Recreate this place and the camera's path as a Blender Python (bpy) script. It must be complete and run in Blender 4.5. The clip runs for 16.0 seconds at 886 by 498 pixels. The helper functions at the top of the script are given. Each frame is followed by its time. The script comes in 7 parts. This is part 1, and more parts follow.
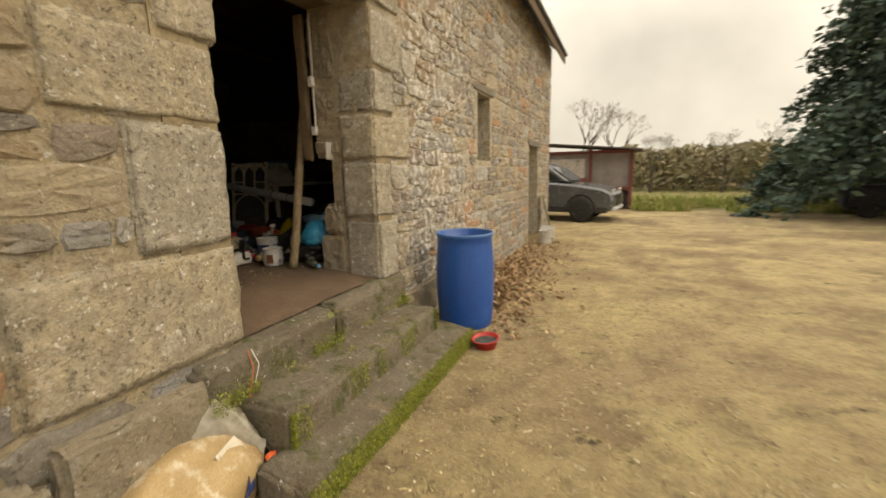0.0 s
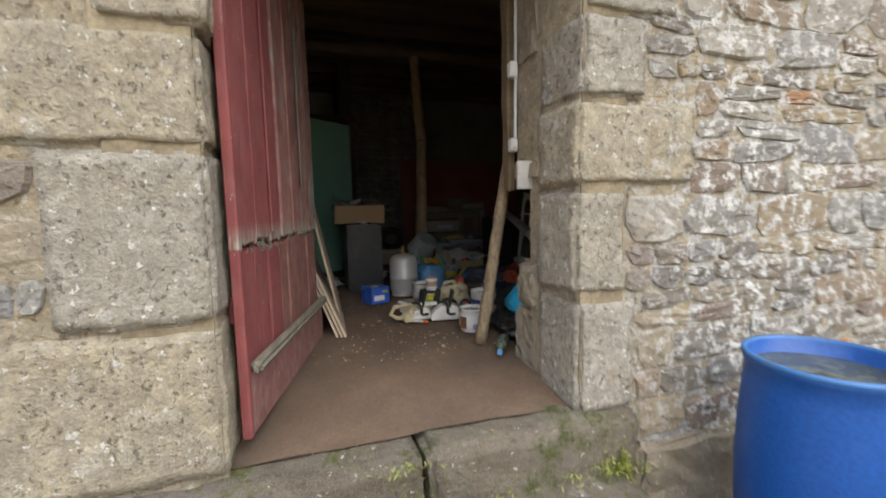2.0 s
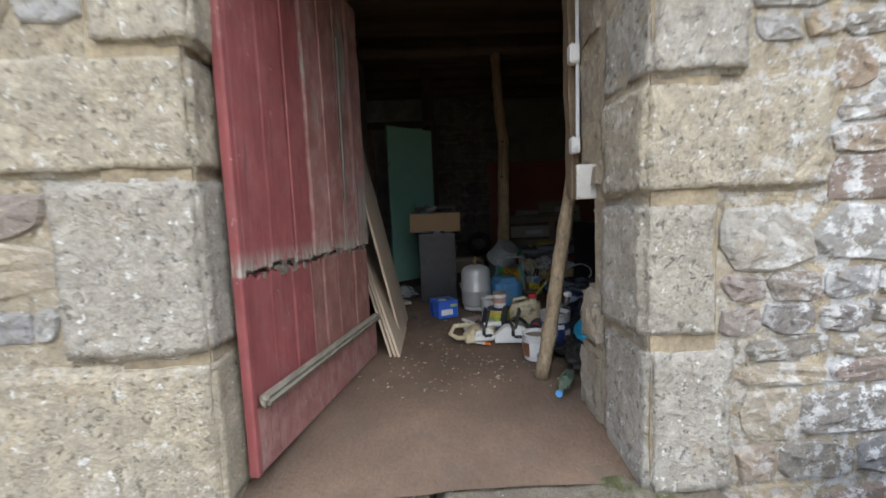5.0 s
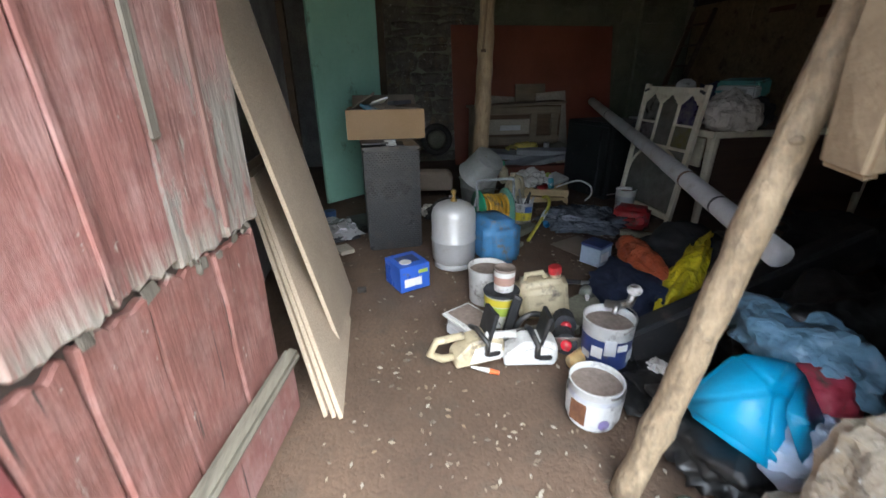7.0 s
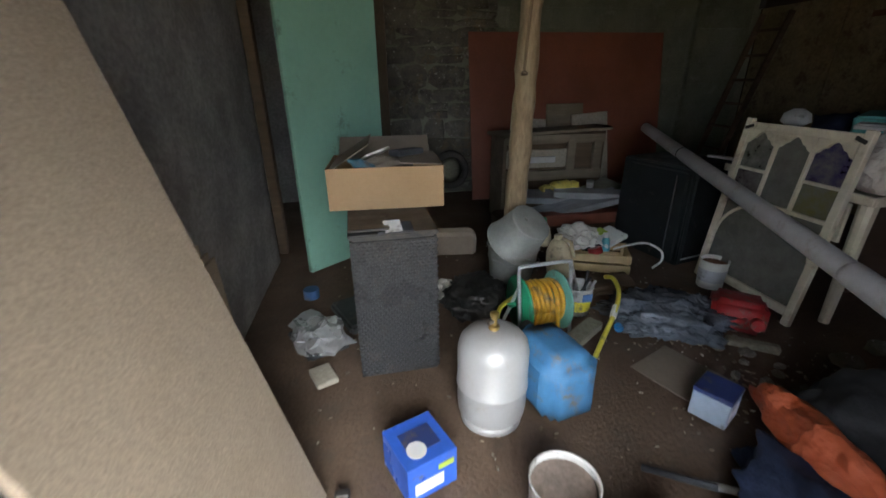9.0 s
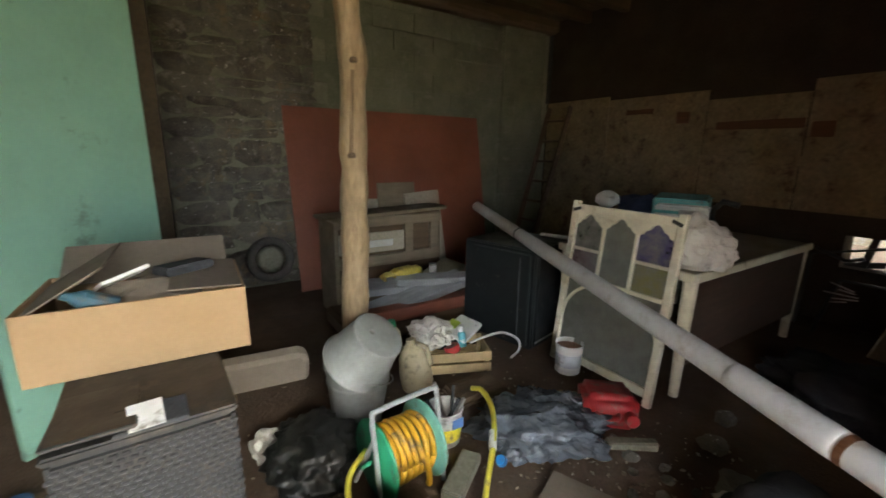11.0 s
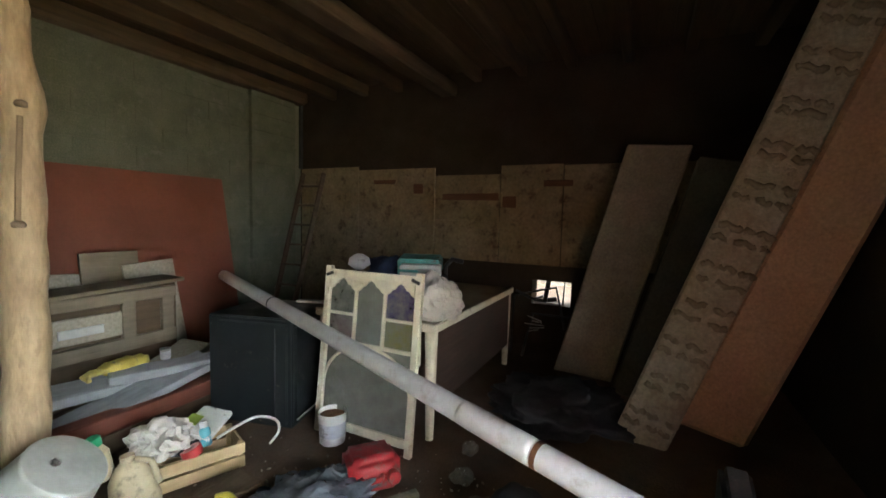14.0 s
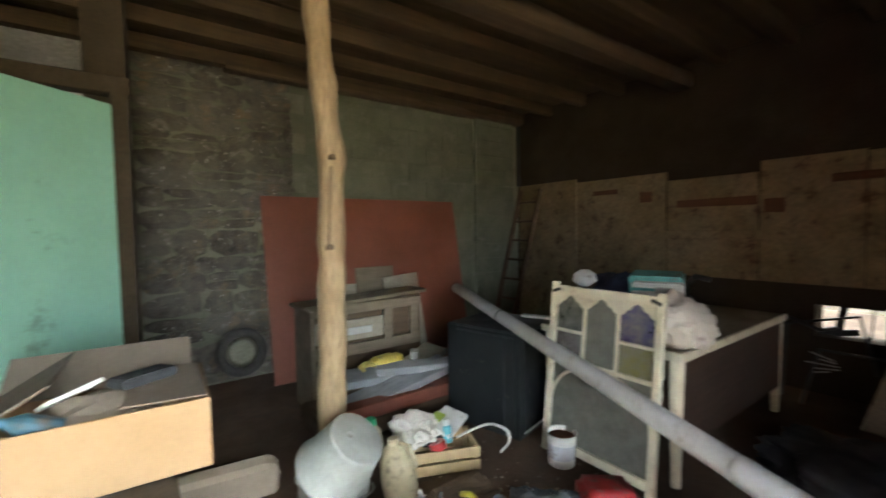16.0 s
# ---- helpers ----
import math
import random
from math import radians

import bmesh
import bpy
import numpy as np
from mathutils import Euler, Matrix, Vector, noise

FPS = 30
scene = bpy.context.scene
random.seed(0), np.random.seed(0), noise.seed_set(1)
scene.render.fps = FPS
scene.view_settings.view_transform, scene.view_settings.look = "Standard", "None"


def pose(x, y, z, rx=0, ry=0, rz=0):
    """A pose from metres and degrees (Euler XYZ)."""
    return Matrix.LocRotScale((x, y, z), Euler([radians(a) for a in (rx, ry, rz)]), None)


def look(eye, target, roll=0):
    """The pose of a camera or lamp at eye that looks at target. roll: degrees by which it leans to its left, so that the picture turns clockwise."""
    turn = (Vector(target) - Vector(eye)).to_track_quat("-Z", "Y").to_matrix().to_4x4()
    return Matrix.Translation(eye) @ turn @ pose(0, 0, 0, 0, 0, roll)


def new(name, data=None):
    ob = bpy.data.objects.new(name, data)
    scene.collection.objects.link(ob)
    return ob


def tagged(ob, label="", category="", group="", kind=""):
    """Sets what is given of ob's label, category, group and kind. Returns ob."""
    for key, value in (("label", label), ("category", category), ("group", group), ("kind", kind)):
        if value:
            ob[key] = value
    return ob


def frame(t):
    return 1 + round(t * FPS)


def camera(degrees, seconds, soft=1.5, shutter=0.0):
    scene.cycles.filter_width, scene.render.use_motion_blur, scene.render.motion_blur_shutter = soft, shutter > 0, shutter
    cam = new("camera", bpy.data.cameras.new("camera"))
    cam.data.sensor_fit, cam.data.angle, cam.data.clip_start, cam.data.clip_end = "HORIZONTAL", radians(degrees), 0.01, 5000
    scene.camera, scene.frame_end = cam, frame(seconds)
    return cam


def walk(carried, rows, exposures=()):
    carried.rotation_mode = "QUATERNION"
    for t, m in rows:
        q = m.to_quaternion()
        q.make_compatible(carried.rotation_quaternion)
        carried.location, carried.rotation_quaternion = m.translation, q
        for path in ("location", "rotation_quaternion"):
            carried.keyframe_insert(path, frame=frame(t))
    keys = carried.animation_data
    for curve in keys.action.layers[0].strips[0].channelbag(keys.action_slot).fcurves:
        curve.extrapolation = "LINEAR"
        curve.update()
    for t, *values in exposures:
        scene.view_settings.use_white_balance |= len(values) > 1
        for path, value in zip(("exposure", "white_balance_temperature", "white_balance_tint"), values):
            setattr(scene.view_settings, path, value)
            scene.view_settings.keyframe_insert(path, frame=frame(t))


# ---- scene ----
cam = camera(93.8, 16.0, soft=1.6, shutter=0.4)
PATH = [
    (0, (1.937, -1.595, 0.849), (1.152, 0.208, 0.486), -1.3),
    (0.5, (1.767, -1.025, 0.857), (0.689, 0.612, 0.461), -1.5),
    (1, (1.678, -0.482, 0.893), (0.255, 0.867, 0.499), -2.0),
    (1.5, (1.637, -0.022, 0.929), (-0.079, 0.95, 0.599), -1.6),
    (2, (1.596, 0.345, 0.896), (-0.309, 0.917, 0.692), -1.3),
    (2.5, (1.6, 0.601, 0.994), (-0.382, 0.871, 1.01), -1.1),
    (3, (1.678, 0.706, 1.091), (-0.3, 0.84, 1.35), -1.5),
    (3.5, (1.758, 0.697, 1.144), (-0.204, 0.776, 1.527), -1.9),
    (4, (1.725, 0.69, 1.096), (-0.263, 0.697, 1.314), -2.0),
    (4.5, (1.617, 0.691, 0.995), (-0.383, 0.697, 0.988), -2.3),
    (4.7, (1.537, 0.718, 0.958), (-0.461, 0.75, 0.881), -2.4),
    (6.8, (-0.033, 0.682, 1.091), (-1.863, 0.98, 0.341), -0.9),
    (7, (-0.126, 0.66, 1.136), (-1.945, 0.985, 0.369), -0.6),
    (7.5, (-0.3, 0.643, 1.216), (-2.089, 0.955, 0.378), -0.5),
    (8, (-0.673, 0.659, 1.186), (-2.464, 0.905, 0.328), -1.2),
    (8.2, (-0.802, 0.682, 1.227), (-2.607, 0.909, 0.397), -1.5),
    (10.3, (-1.764, 0.857, 1.344), (-3.576, 1.522, 0.821), 0.1),
    (10.5, (-1.798, 0.882, 1.341), (-3.57, 1.662, 0.84), 0.4),
    (11, (-1.818, 0.937, 1.356), (-3.456, 1.99, 0.899), 0.8),
    (11.5, (-1.817, 0.962, 1.362), (-3.289, 2.249, 0.94), 0.7),
    (12, (-1.806, 0.975, 1.364), (-3.09, 2.456, 0.967), 1.0),
    (12.5, (-1.788, 0.991, 1.368), (-2.917, 2.598, 0.991), 1.1),
    (13, (-1.769, 0.998, 1.375), (-2.772, 2.694, 1.034), 1.3),
    (13.5, (-1.755, 0.997, 1.379), (-2.666, 2.756, 1.105), 1.5),
    (14, (-1.75, 0.995, 1.395), (-2.622, 2.789, 1.242), 1.4),
    (14.5, (-1.737, 0.984, 1.431), (-2.619, 2.778, 1.385), 1.2),
    (15, (-1.745, 0.979, 1.436), (-2.741, 2.713, 1.454), 0.7),
    (15.5, (-1.773, 0.994, 1.422), (-3.068, 2.518, 1.412), -0.2),
    (16, (-1.849, 0.952, 1.406), (-3.472, 2.116, 1.315), -0.9),
]
EXPOSURES = [(0, 0.62, 10200, 10), (1.5, 1.08, 9400, 10), (2.0, 1.2, 6800, 10), (2.5, 1.35, 6250, 12), (4.7, 1.35, 6100, 10), (6.8, 3.0, 6100, 8), (8.2, 3.45, 6100, 8), (10.3, 4.45, 7000, 7), (11.5, 5.2, 7100, 5), (12.5, 5.6, 6800, 3), (16, 5.6, 6600, 3)]
walk(cam, [(t, look(eye, target, roll)) for t, eye, target, roll in PATH], EXPOSURES)

# ---- world and sun: an overcast winter sky ----
world = bpy.data.worlds.new("sky")
scene.world = world
world.use_nodes = True
wn, wl = world.node_tree.nodes, world.node_tree.links
sky = wn.new("ShaderNodeTexSky")
sky.sky_type, sky.sun_disc, sky.sun_elevation, sky.sun_rotation = "NISHITA", False, radians(47), radians(77)
pale = wn.new("ShaderNodeHueSaturation")
pale.inputs["Saturation"].default_value = 0.12
cloud = wn.new("ShaderNodeTexNoise")
cloud.inputs["Scale"].default_value, cloud.inputs["Detail"].default_value = 2.2, 5
cloud_ramp = wn.new("ShaderNodeMapRange")
cloud_ramp.inputs["From Min"].default_value, cloud_ramp.inputs["From Max"].default_value = 0.3, 0.7
cloud_ramp.inputs["To Min"].default_value, cloud_ramp.inputs["To Max"].default_value = 0.66, 1.08
veil = wn.new("ShaderNodeMix")
veil.data_type, veil.blend_type = "RGBA", "MULTIPLY"
veil.inputs["Factor"].default_value = 1.0
wl.new(wn.new("ShaderNodeTexCoord").outputs["Generated"], cloud.inputs["Vector"])
wl.new(cloud.outputs["Fac"], cloud_ramp.inputs["Value"])
wl.new(sky.outputs["Color"], pale.inputs["Color"])
even = wn.new("ShaderNodeMix")
even.data_type = "RGBA"
even.inputs["Factor"].default_value = 0.7
even.inputs["B"].default_value = (6.7, 7.5, 8.7, 1)
wl.new(pale.outputs["Color"], even.inputs["A"])
wl.new(even.outputs["Result"], veil.inputs["A"])
wl.new(cloud_ramp.outputs["Result"], veil.inputs["B"])
# an overcast sky is brighter overhead than at the horizon
up_z = wn.new("ShaderNodeSeparateXYZ")
wl.new(wn["Texture Coordinate"].outputs["Generated"], up_z.inputs["Vector"])
rise = wn.new("ShaderNodeMapRange")
rise.inputs["From Min"].default_value, rise.inputs["From Max"].default_value = 0.25, 1.0
rise.inputs["To Min"].default_value, rise.inputs["To Max"].default_value = 0.74, 2.0
wl.new(up_z.outputs["Z"], rise.inputs["Value"])
dome = wn.new("ShaderNodeMix")
dome.data_type, dome.blend_type = "RGBA", "MULTIPLY"
dome.inputs["Factor"].default_value = 1.0
wl.new(veil.outputs["Result"], dome.inputs["A"])
wl.new(rise.outputs["Result"], dome.inputs["B"])
back = wn["Background"]
back.inputs["Strength"].default_value = 0.135
wl.new(dome.outputs["Result"], back.inputs["Color"])
sun = new("sun", bpy.data.lights.new("sun", "SUN"))
sun.data.energy, sun.data.angle, sun.data.color = 1.0, radians(60), (1.0, 0.93, 0.82)
sun.matrix_basis = look((9, 2, 10), (0, 0, 0))


# ---- materials ----
def mat_base(name):
    m = bpy.data.materials.new(name)
    m.use_nodes = True
    return m, m.node_tree.nodes, m.node_tree.links, m.node_tree.nodes["Principled BSDF"]


def coords(n, l, scale=(1, 1, 1), place="Position"):
    mp = n.new("ShaderNodeMapping")
    mp.inputs["Scale"].default_value = scale
    if place == "Object":
        l.new(n.new("ShaderNodeTexCoord").outputs["Object"], mp.inputs["Vector"])
    else:
        l.new(n.new("ShaderNodeNewGeometry").outputs["Position"], mp.inputs["Vector"])
    return mp.outputs["Vector"]


def noise_fac(n, l, vec, scale, lo=0.35, hi=0.65, detail=4, rough=0.6):
    t = n.new("ShaderNodeTexNoise")
    t.inputs["Scale"].default_value, t.inputs["Detail"].default_value, t.inputs["Roughness"].default_value = scale, detail, rough
    l.new(vec, t.inputs["Vector"])
    r = n.new("ShaderNodeMapRange")
    r.inputs["From Min"].default_value, r.inputs["From Max"].default_value = lo, hi
    l.new(t.outputs["Fac"], r.inputs["Value"])
    return r.outputs["Result"]


def mix(n, l, fac, a, b, blend="MIX"):
    m = n.new("ShaderNodeMix")
    m.data_type, m.blend_type = "RGBA", blend
    for key, v in (("Factor", fac), ("A", a), ("B", b)):
        if isinstance(v, (int, float)):
            m.inputs[key].default_value = v
        elif isinstance(v, tuple):
            m.inputs[key].default_value = (*v[:3], 1)
        else:
            l.new(v, m.inputs[key])
    return m.outputs["Result"]


def bump(n, l, bsdf, height, strength, dist=0.01):
    b = n.new("ShaderNodeBump")
    b.inputs["Strength"].default_value, b.inputs["Distance"].default_value = strength, dist
    l.new(height, b.inputs["Height"])
    l.new(b.outputs["Normal"], bsdf.inputs["Normal"])


def surface(name, c1, c2, rough=0.8, scale=6, fine=60, metal=0.0, relief=0.3, dirt=None, dirt_amount=0.5, stretch=(1, 1, 1), coat=0.0, depth=0.005, place="Position", grain=0.35):
    """Two tones in large blotches, fine grain over them, and dirt in patches."""
    m, n, l, b = mat_base(name)
    v = coords(n, l, stretch, place)
    big = noise_fac(n, l, v, scale)
    small = noise_fac(n, l, v, fine, 0.3, 0.7)
    col = mix(n, l, big, c1, c2)
    col = mix(n, l, small, col, mix(n, l, grain, col, (0, 0, 0)))
    if dirt:
        patch = noise_fac(n, l, v, scale * 2.3, 0.62 - 0.25 * dirt_amount, 0.75 - 0.2 * dirt_amount, 6, 0.7)
        col = mix(n, l, patch, col, dirt)
    l.new(col, b.inputs["Base Color"])
    rr = n.new("ShaderNodeMapRange")
    rr.inputs["To Min"].default_value, rr.inputs["To Max"].default_value = max(rough - 0.1, 0.02), min(rough + 0.1, 1)
    l.new(big, rr.inputs["Value"])
    l.new(rr.outputs["Result"], b.inputs["Roughness"])
    b.inputs["Metallic"].default_value = metal
    b.inputs["Coat Weight"].default_value = coat
    if relief:
        bump(n, l, b, small, relief, depth)
    return m


def masonry(name, tones, island=False, speck=0.5, white_from=None, grain=70, lichen=(0.55, 0.54, 0.5), moss=False, blots=0.5, white_at=0.505, white_scale=11, smear=None, smear_at=0.55, pits=0.5, coarse=0.0):
    """Stone: a tone for each piece, mottling, crystals and pits, lichen, smeared mortar, and whitewash remains on one stretch of the wall."""
    m, n, l, b = mat_base(name)
    v = coords(n, l)
    geo = n.new("ShaderNodeNewGeometry")
    source = geo.outputs["Random Per Island"] if island else n.new("ShaderNodeObjectInfo").outputs["Random"]
    ramp = n.new("ShaderNodeValToRGB")
    ramp.color_ramp.interpolation = "CONSTANT"
    while len(ramp.color_ramp.elements) < len(tones):
        ramp.color_ramp.elements.new(0.5)
    for i, (e, c) in enumerate(zip(ramp.color_ramp.elements, tones)):
        e.position, e.color = i / len(tones), (*c, 1)
    l.new(source, ramp.inputs["Fac"])
    base = ramp.outputs["Color"]
    broad = noise_fac(n, l, v, 2.6, 0.40, 0.60, 7, 0.62)
    blot = noise_fac(n, l, v, 10, 0.38, 0.62, 9, 0.7)
    stain = noise_fac(n, l, v, 3.6, 0.55, 0.68, 9, 0.72)
    fine = noise_fac(n, l, v, grain * 0.55, 0.36, 0.64, 6, 0.72)
    grit = noise_fac(n, l, v, grain * 1.7, 0.40, 0.60, 3, 0.7)
    col = mix(n, l, broad, base, mix(n, l, 0.28, base, (0.30, 0.285, 0.265)))
    col = mix(n, l, blot, col, mix(n, l, blots * 0.8, col, (0.24, 0.205, 0.155)))
    col = mix(n, l, stain, col, mix(n, l, 0.45, col, (0.38, 0.25, 0.11)))
    col = mix(n, l, mix(n, l, speck * 0.75, (1, 1, 1), fine), mix(n, l, 0.55, col, (0.07, 0.06, 0.05)), col)
    col = mix(n, l, mix(n, l, speck * 0.5, (0, 0, 0), grit), col, mix(n, l, 0.3, col, (0.75, 0.72, 0.66)))
    pit = noise_fac(n, l, v, 34, 0.60 - 0.05 * coarse, 0.66 - 0.05 * coarse, 6, 0.75)
    col = mix(n, l, mix(n, l, pits, (0, 0, 0), pit), col, mix(n, l, 0.75, col, (0.05, 0.042, 0.034)))
    patch = noise_fac(n, l, v, 7.5, 0.565, 0.65, 10, 0.74)
    col = mix(n, l, patch, col, mix(n, l, 0.3 + 0.4 * coarse, col, lichen))
    spots = noise_fac(n, l, v, 26, 0.635 - 0.045 * coarse, 0.665 - 0.045 * coarse, 6, 0.68)
    col = mix(n, l, spots, col, lichen)
    if smear is not None:
        over = noise_fac(n, l, v, 8.5, smear_at, smear_at + 0.035, 9, 0.70)
        col = mix(n, l, over, col, mix(n, l, fine, tuple(0.72 * k for k in smear), smear))
    if white_from is not None:
        xyz = n.new("ShaderNodeSeparateXYZ")
        l.new(geo.outputs["Position"], xyz.inputs["Vector"])
        side = n.new("ShaderNodeMapRange")
        side.inputs["From Min"].default_value, side.inputs["From Max"].default_value = white_from, white_from + 0.5
        l.new(xyz.outputs["Y"], side.inputs["Value"])
        fade = n.new("ShaderNodeMapRange")
        fade.inputs["From Min"].default_value, fade.inputs["From Max"].default_value = 3.0, 4.4
        fade.inputs["To Min"].default_value, fade.inputs["To Max"].default_value = 1.0, 0.3
        l.new(xyz.outputs["Y"], fade.inputs["Value"])
        half = n.new("ShaderNodeMath")
        half.operation = "MULTIPLY"
        l.new(side.outputs["Result"], half.inputs[0])
        l.new(fade.outputs["Result"], half.inputs[1])
        flakes = noise_fac(n, l, v, white_scale, white_at, white_at + 0.03, 12, 0.74)
        both = n.new("ShaderNodeMath")
        both.operation = "MULTIPLY"
        l.new(half.outputs["Value"], both.inputs[0])
        l.new(flakes, both.inputs[1])
        grey = mix(n, l, broad, (0.60, 0.59, 0.575), (0.78, 0.77, 0.75))
        col = mix(n, l, both.outputs["Value"], col, mix(n, l, fine, mix(n, l, 0.35, grey, (0.2, 0.19, 0.18)), grey))
    if moss:
        mm = noise_fac(n, l, v, 5, 0.50, 0.60, 9, 0.74)
        col = mix(n, l, mm, col, mix(n, l, fine, (0.05, 0.052, 0.02), (0.12, 0.125, 0.04)))
    l.new(col, b.inputs["Base Color"])
    b.inputs["Roughness"].default_value = 0.92
    add = n.new("ShaderNodeMath")
    add.operation = "MULTIPLY_ADD"
    l.new(fine, add.inputs[0])
    add.inputs[1].default_value = 0.6
    l.new(blot, add.inputs[2])
    dent = n.new("ShaderNodeMath")
    dent.operation = "SUBTRACT"
    l.new(add.outputs["Value"], dent.inputs[0])
    l.new(pit, dent.inputs[1])
    bump(n, l, b, dent.outputs["Value"], 0.9, 0.010 + 0.006 * coarse)
    return m


def timber(name, c1, c2, axis=2, rough=0.8, grain=30):
    """Wood with its grain along one axis."""
    m, n, l, b = mat_base(name)
    st = [grain, grain, grain]
    st[axis] = grain * 0.06
    g = noise_fac(n, l, coords(n, l, tuple(st)), 1.0, 0.3, 0.7, 6, 0.7)
    blot = noise_fac(n, l, coords(n, l), 5, 0.3, 0.7)
    col = mix(n, l, g, c1, c2)
    col = mix(n, l, blot, col, mix(n, l, 0.3, col, (0.02, 0.015, 0.01)))
    l.new(col, b.inputs["Base Color"])
    b.inputs["Roughness"].default_value = rough
    bump(n, l, b, g, 0.5, 0.004)
    return m


def door_paint(name, c1, c2, bare_at, chalk, low_bare=0.0):
    """Old red paint on upright planks: chalky blotches, flakes down to grey grain, and fine upright checks."""
    m, n, l, b = mat_base(name)
    v, tall = coords(n, l), coords(n, l, (1, 1, 0.3))
    grain = noise_fac(n, l, coords(n, l, (70, 70, 4)), 1.0, 0.32, 0.68, 5, 0.65)
    blot = noise_fac(n, l, v, 7, 0.35, 0.65, 7, 0.65)
    col = mix(n, l, blot, c1, c2)
    col = mix(n, l, noise_fac(n, l, coords(n, l, (1, 1, 0.6)), 12, 0.45, 0.68, 8, 0.72), col, mix(n, l, chalk, col, (0.46, 0.33, 0.31)))
    col = mix(n, l, grain, mix(n, l, 0.10, col, (0.03, 0.015, 0.012)), col)
    wood = mix(n, l, grain, (0.13, 0.115, 0.10), (0.33, 0.305, 0.275))
    flake = noise_fac(n, l, tall, 5.5, bare_at, bare_at + 0.045, 9, 0.70)
    if low_bare:
        z = n.new("ShaderNodeSeparateXYZ")
        l.new(v, z.inputs["Vector"])
        rot = n.new("ShaderNodeMapRange")
        rot.inputs["From Min"].default_value, rot.inputs["From Max"].default_value = 1.24, 1.06
        l.new(z.outputs["Z"], rot.inputs["Value"])
        weathered = mix(n, l, rot.outputs["Result"], (0, 0, 0), noise_fac(n, l, tall, 5.5, bare_at - low_bare, bare_at - low_bare + 0.04, 9, 0.70))
        flake = mix(n, l, 1.0, flake, weathered, "LIGHTEN")
    col = mix(n, l, flake, col, wood)
    low = n.new("ShaderNodeSeparateXYZ")
    l.new(v, low.inputs["Vector"])
    hem, foot = n.new("ShaderNodeMapRange"), n.new("ShaderNodeMapRange")
    hem.inputs["From Min"].default_value, hem.inputs["From Max"].default_value = 0.845, 0.775
    foot.inputs["From Min"].default_value, foot.inputs["From Max"].default_value = 0.748, 0.756
    l.new(low.outputs["Z"], hem.inputs["Value"])
    l.new(low.outputs["Z"], foot.inputs["Value"])
    torn = mix(n, l, 1.0, hem.outputs["Result"], mix(n, l, 1.0, foot.outputs["Result"], noise_fac(n, l, coords(n, l, (46, 46, 7)), 1.0, 0.36, 0.52, 4, 0.7), "MULTIPLY"), "MULTIPLY")
    col = mix(n, l, torn, col, mix(n, l, grain, (0.17, 0.145, 0.12), (0.41, 0.375, 0.33)))
    small = noise_fac(n, l, coords(n, l, (1, 1, 0.6)), 26, 0.655, 0.69, 6, 0.7)
    col = mix(n, l, small, col, mix(n, l, 0.5, wood, (0.45, 0.38, 0.35)))
    check = noise_fac(n, l, coords(n, l, (48, 48, 1.6)), 1.0, 0.655, 0.70, 4, 0.6)
    col = mix(n, l, check, col, (0.04, 0.028, 0.024))
    l.new(col, b.inputs["Base Color"])
    b.inputs["Roughness"].default_value = 0.78
    h = n.new("ShaderNodeMath")
    h.operation = "MULTIPLY_ADD"
    l.new(flake, h.inputs[0])
    h.inputs[1].default_value = -1.2
    l.new(grain, h.inputs[2])
    bump(n, l, b, h.outputs["Value"], 0.4, 0.004)
    return m


def plain(name, c, rough=0.5, metal=0.0, relief=0.08, dirt=(0.12, 0.10, 0.08), amount=0.25):
    return surface(name, c, tuple(0.8 * k for k in c), rough, 5, 45, metal, relief, dirt, amount, grain=0.1)


RUBBLE = [(0.40, 0.32, 0.21), (0.30, 0.29, 0.28), (0.33, 0.235, 0.16), (0.20, 0.18, 0.165), (0.44, 0.36, 0.25), (0.24, 0.165, 0.135), (0.42, 0.415, 0.405), (0.46, 0.20, 0.07), (0.28, 0.235, 0.175), (0.44, 0.41, 0.36), (0.25, 0.19, 0.17), (0.17, 0.155, 0.155), (0.27, 0.27, 0.285), (0.36, 0.27, 0.17), (0.20, 0.175, 0.145), (0.26, 0.21, 0.18)]
MORTAR = (0.56, 0.455, 0.295)
M_RUBBLE = masonry("rubble_stone", RUBBLE, white_from=1.7, white_at=0.515, white_scale=13, smear=MORTAR, smear_at=0.625)
M_RUBBLE_FAR = masonry("rubble_stone_far", RUBBLE, island=True, white_from=1.7, white_at=0.515, white_scale=13, smear=MORTAR, smear_at=0.60)
M_ASHLAR = masonry("granite_block", [(0.57, 0.495, 0.37), (0.53, 0.475, 0.38), (0.59, 0.505, 0.36), (0.51, 0.465, 0.39)], speck=0.85, grain=64, lichen=(0.68, 0.665, 0.62), blots=0.6, white_from=1.62, white_at=0.55, pits=0.7, coarse=0.5, smear=(0.56, 0.48, 0.34), smear_at=0.66)
M_JAMB = masonry("rough_jamb_stone", [(0.34, 0.27, 0.185), (0.29, 0.24, 0.17)], speck=0.6, grain=60, blots=0.6)
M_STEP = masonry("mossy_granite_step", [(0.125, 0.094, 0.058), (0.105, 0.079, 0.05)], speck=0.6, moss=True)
M_MORTAR = masonry("lime_mortar", [(0.53, 0.43, 0.28), (0.53, 0.43, 0.28)], speck=0.6, white_from=1.6, white_at=0.49, white_scale=13, blots=0.7, coarse=0.5)
